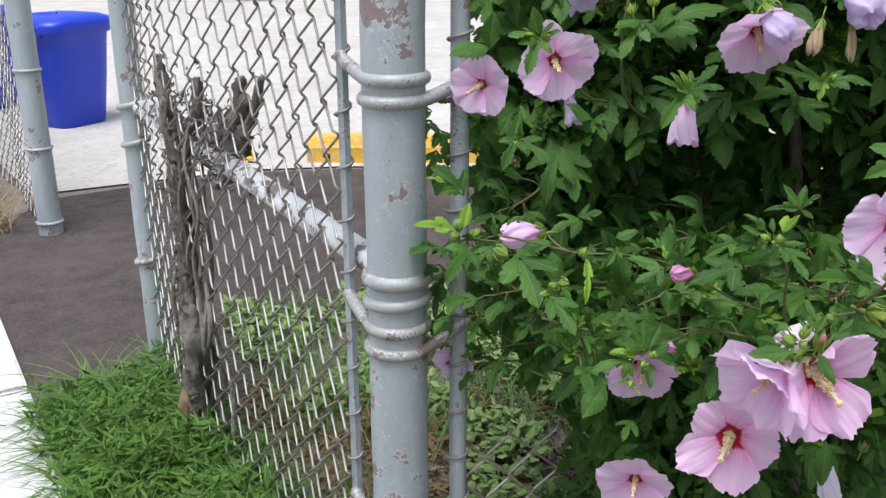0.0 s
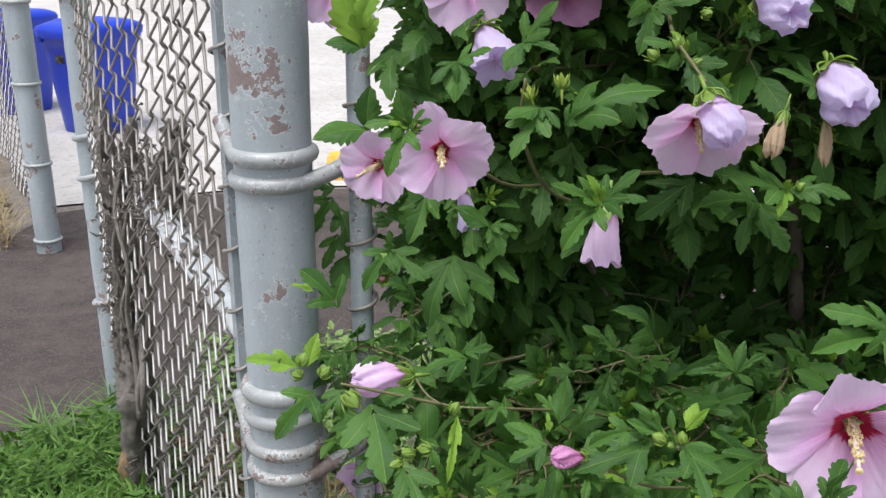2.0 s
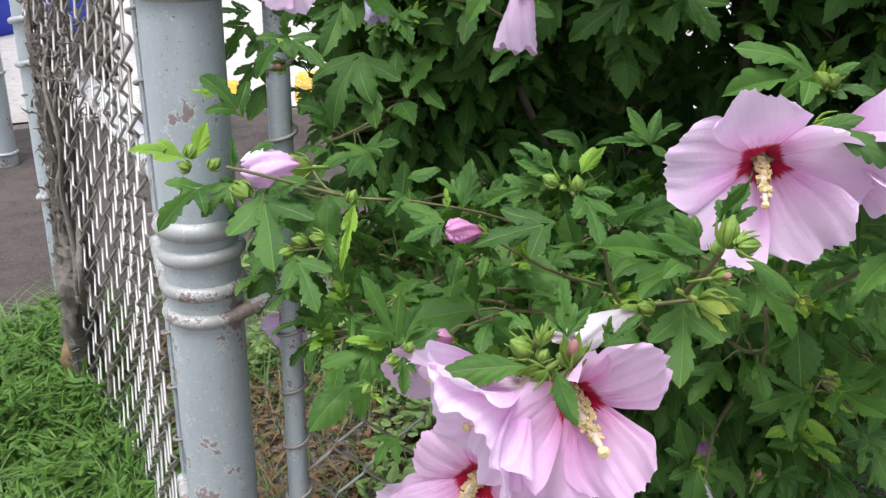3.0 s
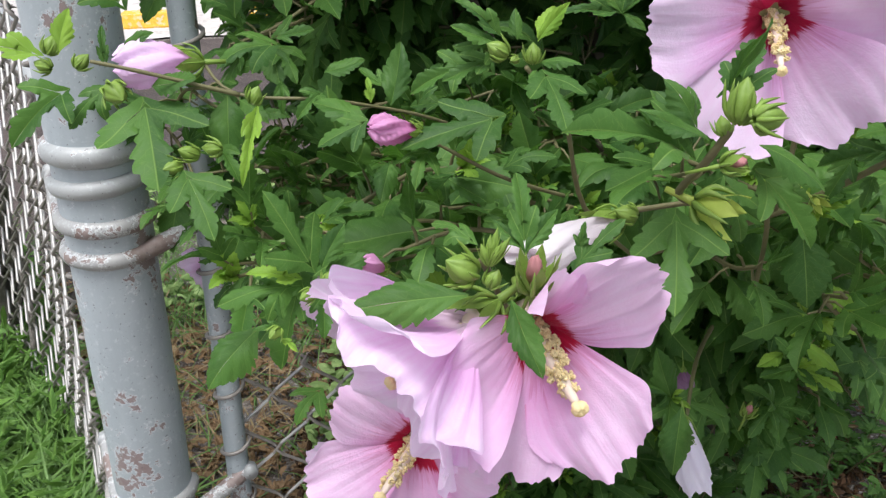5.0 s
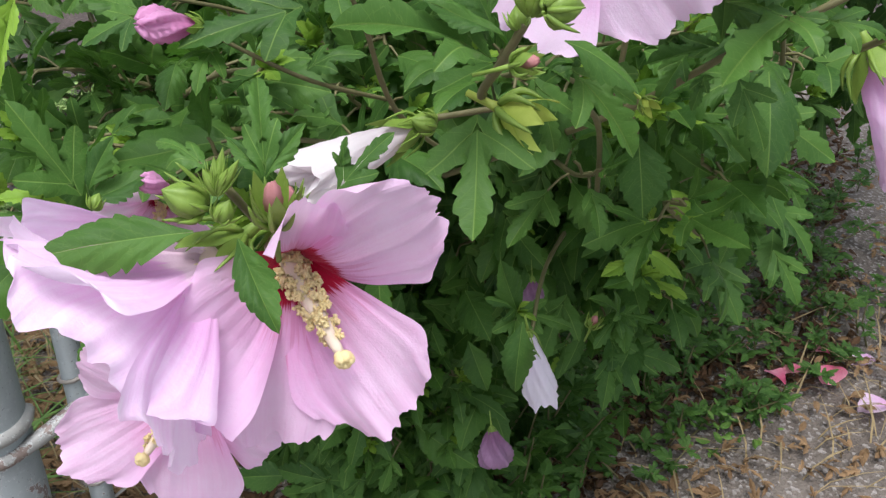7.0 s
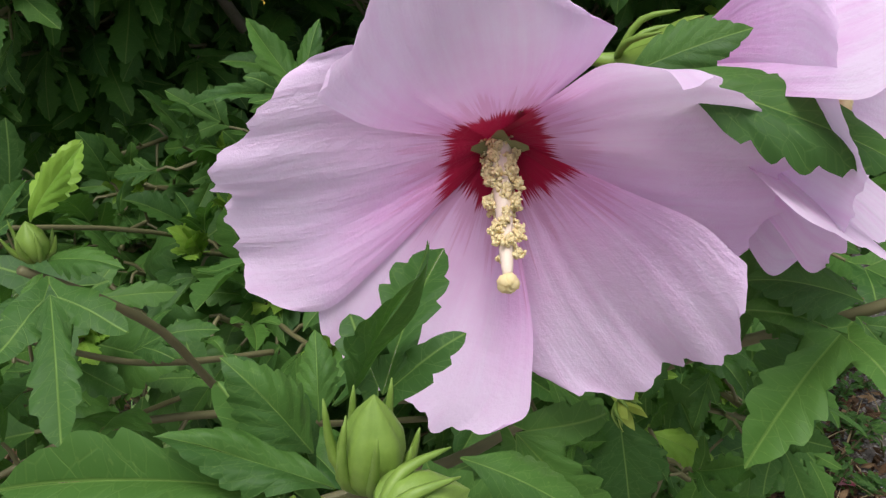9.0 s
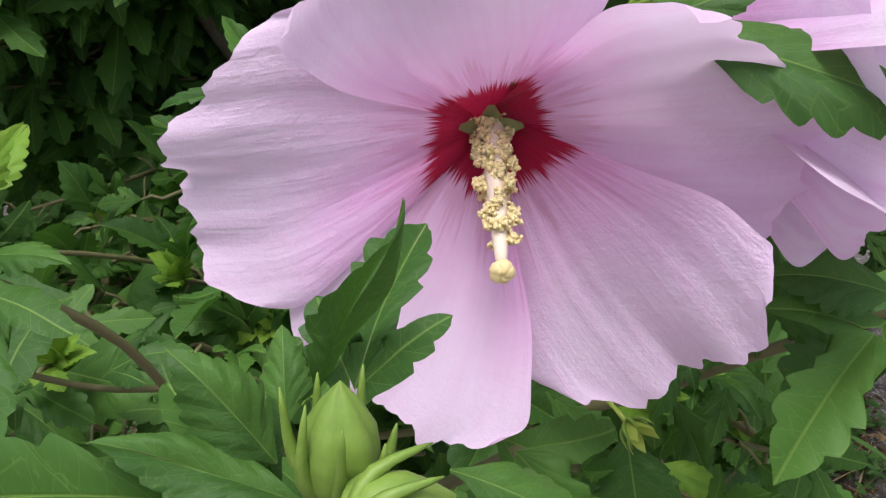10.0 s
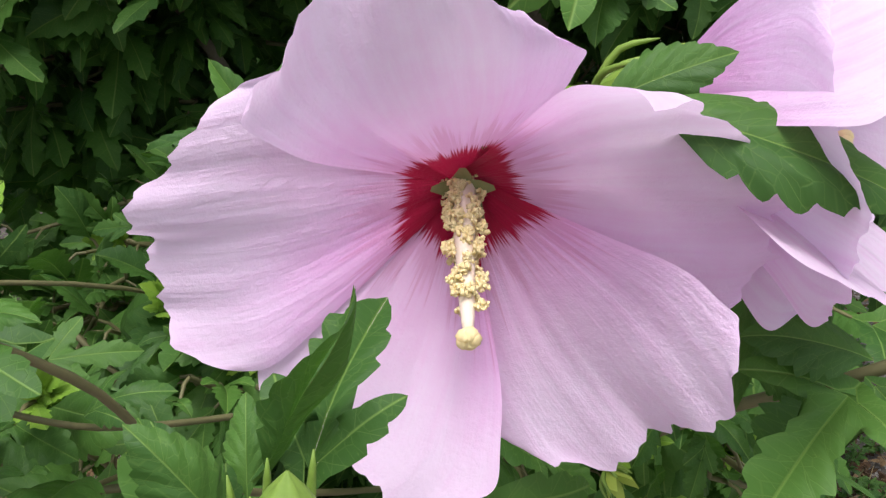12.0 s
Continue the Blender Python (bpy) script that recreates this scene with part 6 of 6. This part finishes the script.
leaf((0.393, 0.898, 0.936), (0.350, 0.888, 0.951), (-0.21, -0.56, 0.78), 1.02, 0)
leaf((0.393, 0.898, 0.936), (0.401, 0.893, 0.957), (-0.22, -0.55, 0.78), 1.02, 4)
leaf((0.273, 0.972, 0.988), (0.227, 0.961, 1.002), (-0.11, -0.59, 0.74), 1.02, 4)
leaf((0.273, 0.972, 0.988), (0.309, 0.963, 0.994), (-0.14, -0.58, 0.74), 1.02, 0)
leaf((0.273, 0.972, 0.988), (0.262, 0.947, 0.952), (-0.12, -0.58, 0.76), 1.02, 6)
leaf((0.170, 0.937, 0.961), (0.196, 0.936, 0.994), (-0.06, -0.59, 0.76), 1.02, 0)
leaf((0.170, 0.937, 0.961), (0.157, 0.917, 0.940), (-0.05, -0.59, 0.78), 1.02, 5)
leaf((0.170, 0.937, 0.961), (0.199, 0.923, 0.954), (-0.06, -0.59, 0.77), 1.02, 3)
leaf((0.118, 0.950, 0.944), (0.099, 0.931, 0.928), (-0.00, -0.59, 0.79), 1.02, 4)
leaf((0.118, 0.950, 0.944), (0.146, 0.942, 0.956), (-0.02, -0.59, 0.78), 1.02, 0)
leaf((0.118, 0.950, 0.944), (0.118, 0.928, 0.914), (-0.01, -0.59, 0.79), 1.02, 1)
leaf((0.074, 0.863, 0.812), (0.057, 0.841, 0.785), (0.03, -0.56, 0.91), 1.02, 3)
leaf((0.074, 0.863, 0.812), (0.103, 0.846, 0.794), (0.01, -0.57, 0.90), 1.02, 0)
leaf((0.074, 0.863, 0.812), (0.074, 0.856, 0.829), (0.02, -0.57, 0.89), 1.02, 2)
leaf((0.122, 0.902, 0.795), (0.135, 0.874, 0.744), (-0.02, -0.56, 0.92), 1.02, 0)
leaf((0.122, 0.902, 0.795), (0.104, 0.872, 0.743), (-0.01, -0.56, 0.92), 1.02, 9)
leaf((0.149, 0.892, 0.824), (0.120, 0.883, 0.841), (-0.03, -0.57, 0.87), 1.02, 5)
leaf((0.149, 0.892, 0.824), (0.172, 0.880, 0.824), (-0.05, -0.57, 0.88), 1.02, 4)
leaf((0.149, 0.892, 0.824), (0.161, 0.874, 0.806), (-0.04, -0.57, 0.89), 1.02, 6)
bud((0.087, 0.854, 0.912), (-0.66, -0.34, 0.67), 0.0100, 0.0050, seed=91)
bud((0.093, 0.848, 0.908), (0.72, -0.37, 0.58), 0.0089, 0.0060, seed=92, tipmat=M_ROSE, split=0.1)
bud((0.177, 0.864, 0.930), (-0.35, -0.21, 0.91), 0.0109, 0.0065, seed=93, label="empty seed calyx", empty=True)
bud((0.199, 0.878, 0.936), (-0.03, 0.30, 0.95), 0.0121, 0.0070, seed=94, label="empty seed calyx", empty=True)
bud((0.270, 0.908, 0.955), (-0.72, -0.30, 0.63), 0.0113, 0.0060, seed=95)
bud((0.286, 0.911, 0.962), (-0.22, 0.29, 0.93), 0.0117, 0.0050, seed=96)
bud((0.297, 0.914, 0.950), (0.79, -0.33, 0.52), 0.0098, 0.0060, seed=97)
bud((0.074, 0.860, 0.803), (-0.62, -0.27, 0.74), 0.0111, 0.0060, seed=98)
bud((0.084, 0.859, 0.799), (0.22, 0.31, 0.93), 0.0096, 0.0050, seed=99)
bud((0.072, 0.857, 0.792), (-0.37, -0.92, 0.11), 0.0112, 0.0060, seed=100, tipmat=M_ROSE, split=0.1)
bud((0.373, 0.870, 0.868), (0.59, -0.40, 0.70), 0.0080, 0.0050, seed=101)
bud((0.227, 0.843, 0.856), (0.29, 0.30, 0.91), 0.0070, 0.0055, seed=102)
bud((0.283, 0.958, 1.008), (0.39, -0.68, 0.63), 0.0117, 0.0080, seed=103)
bud((0.326, 0.960, 1.008), (0.17, 0.31, 0.94), 0.0122, 0.0090, seed=104, label="pale green seed calyx", empty=True)
bud((0.310, 0.952, 0.985), (0.40, -0.91, 0.08), 0.0109, 0.0080, seed=105)


# lumps of the crown: centre, half-sizes, number of shoots, leaf size
LUMPS = [
    ((0.60, 1.62, 0.80), (0.45, 0.22, 0.45), 80, 0.066),
    ((0.32, 1.06, 0.27), (0.12, 0.12, 0.14), 60, 0.045),
    # unseen canopy above the view, added to shade the hollow
    ((0.50, 1.20, 1.36), (0.64, 0.38, 0.20), 150, 0.066),
    ((0.42, 1.32, 1.07), (0.40, 0.36, 0.36), 330, 0.060),
    ((0.18, 1.24, 1.00), (0.17, 0.20, 0.34), 90, 0.055),
    ((0.24, 1.24, 0.72), (0.18, 0.17, 0.14), 60, 0.055),
    ((1.08, 1.78, 1.00), (0.55, 0.34, 0.42), 170, 0.062),
    # unseen overhang at the upper right, added to shade what lies below it
    ((0.90, 1.42, 1.02), (0.38, 0.34, 0.30), 150, 0.060),
    ((0.15, 1.16, 0.82), (0.10, 0.10, 0.24), 60, 0.052),
    ((0.44, 1.26, 0.46), (0.34, 0.28, 0.30), 180, 0.060),
    ((0.29, 1.14, 0.52), (0.12, 0.10, 0.16), 70, 0.052),
    ((0.50, 1.05, 0.47), (0.15, 0.15, 0.13), 40, 0.052),
    ((0.70, 1.26, 0.74), (0.22, 0.17, 0.16), 60, 0.057),
]


def hollow(p):
    """The dark hollow between the overhanging crown and the low shelf of branches."""
    return 0.62 < p[2] < 0.75 and p[1] < (1.16 if p[0] < 0.30 else 1.27) and 0.06 < p[0] < 0.62


def inside(p):
    return any((((np.asarray(p) - np.array(c)) / np.array(r)) ** 2).sum() < 1.15 for c, r, _, _ in LUMPS)


for c, r, n, size in LUMPS:
    c, r = np.array(c), np.array(r)
    for i in range(n):
        d = unit(RNG.normal(0, 1, 3))
        if d[1] > 0.35:
            d[1] = -d[1]
        at = c + d * r * RNG.uniform(0.55, 1.0)
        if hollow(at):
            continue
        if at[2] < 0.06:
            at[2] = 0.06 + RNG.uniform(0, 0.05)
        out = unit(d * np.array((1, 1, 0.6)) + np.array((0, -0.15, 0.25)) + RNG.normal(0, 0.2, 3))
        L = RNG.uniform(0.09, 0.16)
        shoot(RNG, at - out * L, at, 9, size * RNG.uniform(0.8, 1.15), tuft=RNG.uniform() < 0.5)

# shaded leaves inside the crown
for i in range(3600):
    c, r, _, _ = LUMPS[RNG.randint(0, len(LUMPS))]
    p = np.array(c) + np.array(r) * 0.85 * RNG.uniform(-1, 1, 3)
    if p[2] < 0.05 or hollow(p):
        continue
    s_ = RNG.uniform(0.045, 0.07)
    b, rot, _ = leaf_frame(p, p + unit(np.array((0, -0.5, -0.5)) + RNG.normal(0, 0.5, 3)), unit((RNG.normal(0, .3), -0.6, 0.6)))
    far_leaves.append((b, rot, np.array((s_, s_, s_)), RNG.randint(0, 1000)))

# dense dark leaves at the back of the hollow
for i in range(1500):
    x = RNG.uniform(0.07, 1.05)
    y = (1.20 if x < 0.30 else 1.32) + RNG.uniform(0.0, 0.16)
    p = np.array((x, y, RNG.uniform(0.40, 1.02)))
    s_ = RNG.uniform(0.05, 0.075)
    b, rot, _ = leaf_frame(p, p + unit(np.array((0, -0.3, -0.7)) + RNG.normal(0, 0.4, 3)), unit((RNG.normal(0, .3), -0.8, 0.5)))
    far_leaves.append((b, rot, np.array((s_, s_, s_)), RNG.randint(0, 1000)))

# the low shelf of branches that reaches towards the path
for i in range(58):
    x, y = RNG.uniform(0.12, 0.54), RNG.uniform(0.74, 1.04)
    z = 0.650 - 0.20 * max(0, y - 0.85) + RNG.normal(0, 0.022)
    out = unit((RNG.normal(-0.2, 0.5), -0.6, RNG.uniform(0.0, 0.6)))
    shoot(RNG, np.array((x, y, z)) - out * 0.10, (x, y, z), 8, 0.054 * RNG.uniform(0.8, 1.1), near=True, tuft=RNG.uniform() < 0.3)

# shaded shoots between the slim pipe and the low branches
for i in range(22):
    at = np.array((RNG.uniform(0.04, 0.16), RNG.uniform(0.95, 1.06), RNG.uniform(0.47, 0.70)))
    out = unit((RNG.normal(-0.2, 0.4), -0.5, RNG.uniform(-0.3, 0.3)))
    shoot(RNG, at - out * 0.10, at, 7, 0.052 * RNG.uniform(0.8, 1.1), tuft=False)

for i in range(14):
    at = np.array((RNG.uniform(0.04, 0.12), RNG.uniform(1.07, 1.15), RNG.uniform(0.66, 0.82)))
    out = unit((RNG.normal(-0.2, 0.4), -0.5, RNG.uniform(-0.3, 0.3)))
    shoot(RNG, at - out * 0.10, at, 7, 0.052 * RNG.uniform(0.8, 1.1), tuft=False)

def open_ground(p):
    """The bare edge of the bed under the crown, where soil and litter show."""
    return p[0] > 0.47 + 0.66 * (p[1] - 0.84) and p[2] < 0.52 - 0.693 * (p[1] - 0.84)


far_leaves = [q for i, q in enumerate(far_leaves) if not open_ground(q[0]) and not (q[0][2] > 1.16 and i % 4 != 0)]
young_leaves = [q for q in young_leaves if not open_ground(q[0])]
joined("foliage", far_leaves, FAR_SHAPES, M_LEAF, bush)
joined("young_foliage", young_leaves, FAR_SHAPES, M_YOUNG, bush)
if near_leaves:
    joined("near_foliage", near_leaves, NEAR_SHAPES, M_LEAF, bush)
for o in bush.children:
    if o.name.split(".")[0] in ("foliage", "young_foliage", "near_foliage"):
        o.location = -BUSH_AT
ob = tagged(part("twigwork", stems.mesh("twigwork", M_STEM), bush), kind="stuff")
ob.location = -BUSH_AT


# ---- low plants and litter ----
def grass_blade(shapes, rng, at, h, lean, w):
    a = rng.uniform(0, 6.28)
    d = np.array((math.cos(a), math.sin(a), 0))
    s = np.array((-d[1], d[0], 0)) * w
    pts = []
    for f in (0, 0.35, 0.7, 1.0):
        c = np.asarray(at) + d * lean * h * f ** 1.8 + np.array((0, 0, h * (f - 0.35 * lean * f * f)))
        ww = s * (1 - f ** 2) * (0.6 + 0.8 * f if f < 0.5 else 1)
        pts.append([c - ww, c + np.array((0, 0, -w * 0.4)) * (1 - f), c + ww])
    shapes.grid(pts, [[(0.42, f), (0.5, f), (0.58, f)] for f in (0, 0.35, 0.7, 1.0)])


def stuff(name, shape, material, label, category, uv=True):
    ob = new(name, shape.mesh(name, material, uv=uv))
    return tagged(ob, label, category, kind="stuff")


M_GRASS = plain("grass_green", (0.020, 0.075, 0.012), (0.22, 0.39, 0.085), 55, 0.55, share=0.3, dist=0.001)
M_STRAW = plain("straw", (0.20, 0.15, 0.07), (0.42, 0.33, 0.18), 50, 0.8, share=0.15, dist=0.001)


def between(rng, a, b, c, d):
    u, v = rng.uniform(), rng.uniform()
    p = (np.array(a) * (1 - u) + np.array(b) * u) * (1 - v) + (np.array(d) * (1 - u) + np.array(c) * u) * v
    return np.array((p[0], p[1], 0.0))


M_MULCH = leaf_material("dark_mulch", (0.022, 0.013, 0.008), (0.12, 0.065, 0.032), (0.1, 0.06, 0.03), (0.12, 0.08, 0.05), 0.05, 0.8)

# brittle dead leaves and twiglets caught in the vine's crown
rng = np.random.RandomState(71)
crown = []
for i in range(200):
    k = rng.uniform()
    e = rng.uniform(0.50, 0.83)
    z = 0.62 + 0.05 * rng.normal() + 0.10 * rng.uniform() * (1 if k < 0.6 else 0.2)
    p = POST + LINE * e + SIDE * rng.uniform(-0.05, 0.03) + np.array((0, 0, z))
    s_ = rng.uniform(0.010, 0.026)
    b, rot, _ = leaf_frame(p, p + unit(rng.normal(0, 1, 3)), unit(rng.normal(0, 1, 3)))
    crown.append((b - _vb, rot, np.array((s_ * 0.5, s_, s_ * 3.0)), rng.randint(0, 99)))
joined("dead_leaves", crown, FAR_SHAPES, M_VINE, vine)

rng = np.random.RandomState(31)
turf = Shape()
for i in range(6400):
    p = between(rng, (-0.90, 1.72), (-0.64, 1.98), (-0.12, 1.10), (-0.36, 0.86))
    edge = max(0.22, 0.62 + 1.0 * noise.noise(Vector((p[0] * 11, p[1] * 11, 0))) + 0.3 * noise.noise(Vector((p[0] * 4, p[1] * 4, 7))))
    grass_blade(turf, rng, p, rng.uniform(0.04, 0.145) * edge, rng.uniform(0.5, 2.0), rng.uniform(0.0016, 0.0046))
stuff("grass", turf, M_GRASS, "lush green grass tufts along the fence's foot", "grass")
weeds = []
for i in range(3600):
    p = between(rng, (-0.88, 1.68), (-0.62, 1.95), (-0.10, 1.08), (-0.34, 0.84))
    p[2] = rng.uniform(0.02, 0.125) * (0.75 + 0.6 * noise.noise(Vector((p[0] * 9, p[1] * 9, 2))))
    s_ = rng.uniform(0.014, 0.046)
    b, rot, _ = leaf_frame(p, p + unit((rng.normal(), rng.normal(), rng.uniform(-0.2, 0.7))), unit((rng.normal(0, 0.3), rng.normal(0, 0.3) - 0.2, 1)))
    weeds.append((b, rot, np.array((s_ * rng.uniform(0.14, 0.38), s_ * 1.1, s_)), rng.randint(0, 99)))


def leafy(name, items, material, label, category, shapes=WEED_SHAPES):
    ob = joined(name, items, shapes, material, None, label)
    return tagged(ob, label, category, kind="stuff")


leafy("grass_weeds", weeds, M_WEED, "small broad-leaved weeds growing among the grass", "weeds")

cover = []
for i in range(7500):
    p = between(rng, (-0.62, 2.30), (0.75, 2.55), (0.75, 1.30), (-0.12, 1.22))
    dens = noise.noise(Vector((p[0] * 5, p[1] * 5, 3)))
    if dens < (-0.18 if p[0] < 0.05 else 0.0) or (p[0] < 0.05 and p[1] < 1.70 + 0.25 * dens):
        continue
    p[2] = rng.uniform(0.008, 0.055) + 0.03 * max(dens, 0)
    s_ = rng.uniform(0.016, 0.036)
    b, rot, _ = leaf_frame(p, p + unit((rng.normal(), rng.normal(), rng.uniform(-0.3, 0.5))), unit((rng.normal(0, 0.35), rng.normal(0, 0.35), 1)))
    cover.append((b, rot, np.array((s_ * 0.8, s_, s_)), rng.randint(0, 99)))
leafy("ground_cover", cover, M_COVER, "pale green ground cover behind the fence", "ground cover")
turf = Shape()
for i in range(2600):
    p = between(rng, (-0.62, 2.30), (0.30, 2.5), (0.30, 1.30), (-0.14, 1.24))
    if p[1] < 1.62 and rng.uniform() < 0.85:
        continue
    grass_blade(turf, rng, p, rng.uniform(0.04, 0.12), rng.uniform(0.5, 1.6), rng.uniform(0.0013, 0.0026))
stuff("grass", turf, M_GRASS, "thin green grass behind the chain-link mesh", "grass")

litter = []
for i in range(2900):
    k = rng.uniform()
    if k < 0.68:
        p = between(rng, (-0.58, 1.90), (0.10, 1.85), (0.25, 1.18), (-0.06, 1.10))
    elif k < 0.88:
        p = between(rng, (0.35, 1.35), (1.55, 2.10), (1.05, 1.10), (0.45, 0.98))
    else:
        p = between(rng, (-1.52, 3.02), (-2.6, 4.7), (-2.9, 4.6), (-1.66, 2.92))
    p[2] = rng.uniform(0.004, 0.022)
    s_ = rng.uniform(0.014, 0.036)
    b, rot, _ = leaf_frame(p, p + unit((rng.normal(), rng.normal(), rng.normal(0, 0.15))), unit((rng.normal(0, 0.4), rng.normal(0, 0.4), 1)))
    litter.append((b, rot, np.array((s_ * 0.7, s_, s_ * 1.5)), rng.randint(0, 99)))
leafy("leaf_litter", litter, M_DRYLEAF, "dry brown fallen leaves on the ground", "leaf litter", FAR_SHAPES)
turf = Shape()
for i in range(1100):
    k = rng.uniform()
    if k < 0.35:
        p = between(rng, (-0.50, 1.80), (-0.20, 1.75), (0.25, 1.18), (-0.05, 1.10))
    elif k < 0.5:
        p = between(rng, (0.35, 1.35), (1.25, 1.50), (1.05, 1.10), (0.45, 0.98))
    else:
        p = between(rng, (-1.50, 3.02), (-2.9, 5.0), (-3.1, 4.9), (-1.62, 2.92))
    grass_blade(turf, rng, p, rng.uniform(0.03, 0.09), rng.uniform(0.8, 1.6), rng.uniform(0.001, 0.0022))
for i in range(1500):
    p = between(rng, (-1.52, 3.10), (-3.2, 5.6), (-3.5, 5.3), (-1.72, 2.98))
    grass_blade(turf, rng, p, rng.uniform(0.04, 0.17), rng.uniform(0.7, 2.0), rng.uniform(0.0015, 0.004))
stuff("dry_grass", turf, M_STRAW, "dry straw and dead grass along the fences", "dry grass")

# lush weeds under the bush and thin ones at the soil's edge
low = []
stalks = Shape()
for i in range(430):
    p = between(rng, (0.16, 1.30), (1.30, 1.90), (0.92, 1.24), (0.30, 0.92)) if i < 340 else between(rng, (0.70, 1.45), (1.40, 2.0), (1.22, 1.42), (0.80, 1.18))
    h = rng.uniform(0.06, 0.20) * (1.0 if p[0] < 0.60 else 0.45)
    if p[0] > 0.60 and i % 5 < 2:
        continue
    top = p + np.array((rng.normal(0, 0.03), rng.normal(-0.02, 0.03), h))
    stalks.tube([p, (p + top) / 2 + rng.normal(0, 0.006, 3), top], (0.0016, 0.0013, 0.0009), 5, caps=False)
    for j in range(11):
        f = rng.uniform(0.25, 1.05)
        q = p + (top - p) * f
        a = rng.uniform(0, 6.28)
        d = unit((math.cos(a), math.sin(a), rng.uniform(-0.1, 0.6)))
        s_ = rng.uniform(0.018, 0.046) * (0.65 if p[0] > 0.60 else 1.0)
        b, rot, _ = leaf_frame(q, q + d, unit((rng.normal(0, 0.3), -0.3, 1)))
        low.append((b, rot, np.array((s_ * 0.95, s_, s_)), rng.randint(0, 99)))
leafy("low_weeds", low, M_LEAF, "leafy green weeds at the foot of the bush", "weeds", FAR_SHAPES)
stuff("weed_stalks", stalks, M_STEM, "thin green stalks of the low weeds", "weeds", uv=False)

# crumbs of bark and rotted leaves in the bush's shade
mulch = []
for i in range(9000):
    # crumbs from 5200 on are added to darken the ground as shade would
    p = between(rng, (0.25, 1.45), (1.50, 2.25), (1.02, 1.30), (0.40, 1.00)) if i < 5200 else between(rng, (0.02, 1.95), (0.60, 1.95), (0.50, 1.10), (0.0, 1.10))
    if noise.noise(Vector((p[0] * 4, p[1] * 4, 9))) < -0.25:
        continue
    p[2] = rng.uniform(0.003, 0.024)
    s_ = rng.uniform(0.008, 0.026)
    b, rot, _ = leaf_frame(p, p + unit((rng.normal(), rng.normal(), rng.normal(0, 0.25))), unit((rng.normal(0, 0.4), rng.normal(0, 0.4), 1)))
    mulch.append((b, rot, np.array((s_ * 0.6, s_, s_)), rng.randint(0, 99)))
leafy("leaf_mulch", mulch, M_MULCH, "dark brown crumbled leaf mulch under the bush, spread further to darken shaded ground", "mulch")
tiny = []
for i in range(900):
    p = between(rng, (0.60, 1.35), (1.50, 2.10), (1.10, 1.28), (0.62, 1.08))
    if noise.noise(Vector((p[0] * 5, p[1] * 5, 5))) < 0.0:
        continue
    p[2] = rng.uniform(0.004, 0.05)
    s_ = rng.uniform(0.008, 0.020)
    b, rot, _ = leaf_frame(p, p + unit((rng.normal(), rng.normal(), rng.uniform(-0.1, 0.8))), unit((rng.normal(0, 0.4), rng.normal(0, 0.4), 1)))
    tiny.append((b, rot, np.array((s_ * 0.7, s_, s_)), rng.randint(0, 99)))
leafy("tiny_weeds", tiny, M_WEED, "tiny yellow-green weeds in the mulch", "weeds")

# fallen petals and a few dry leaves on the soil
FALLEN = [((0.888, 1.248, 0.030), 20, 0.030), ((0.930, 1.269, 0.030), 80, 0.028), ((0.978, 1.280, 0.030), 140, 0.036), ((0.992, 1.314, 0.022), 60, 0.024), ((1.066, 1.308, 0.012), 95, 0.036), ((1.036, 1.206, 0.012), 85, 0.044)]
for k, (at, yaw, l) in enumerate(FALLEN):
    me = petal(l * 1.25, l * 0.55, 0, 25, -10, -30, 0.3, 300 + k, 1.6, 0.5, 10, 7, M_SOFT if k > 3 else M_CORAL)
    ob = new("fallen_petal", me)
    ob.matrix_world = pose(*at, 0, 0, yaw)
    tagged(ob, "pink fallen petal on the gritty soil", "petal", "fallen petals")
for k, (x, y, yaw, l) in enumerate(((0.83, 1.02, 30, 0.06), (0.76, 1.06, 100, 0.045), (0.62, 1.03, 160, 0.05), (0.90, 1.06, 220, 0.04), (0.70, 1.10, 300, 0.045))):
    v, t, u = FAR_SHAPES[k]
    ob = new("dry_leaf", mesh("dry_leaf", v * np.array((l * 0.45, l, l)), t, M_DRYLEAF, u))
    ob.matrix_world = pose(x, y, 0.014, 0, 0, yaw)
    tagged(ob, "curled tan dry leaf on the soil", "dry leaf", "dry leaves on the soil")
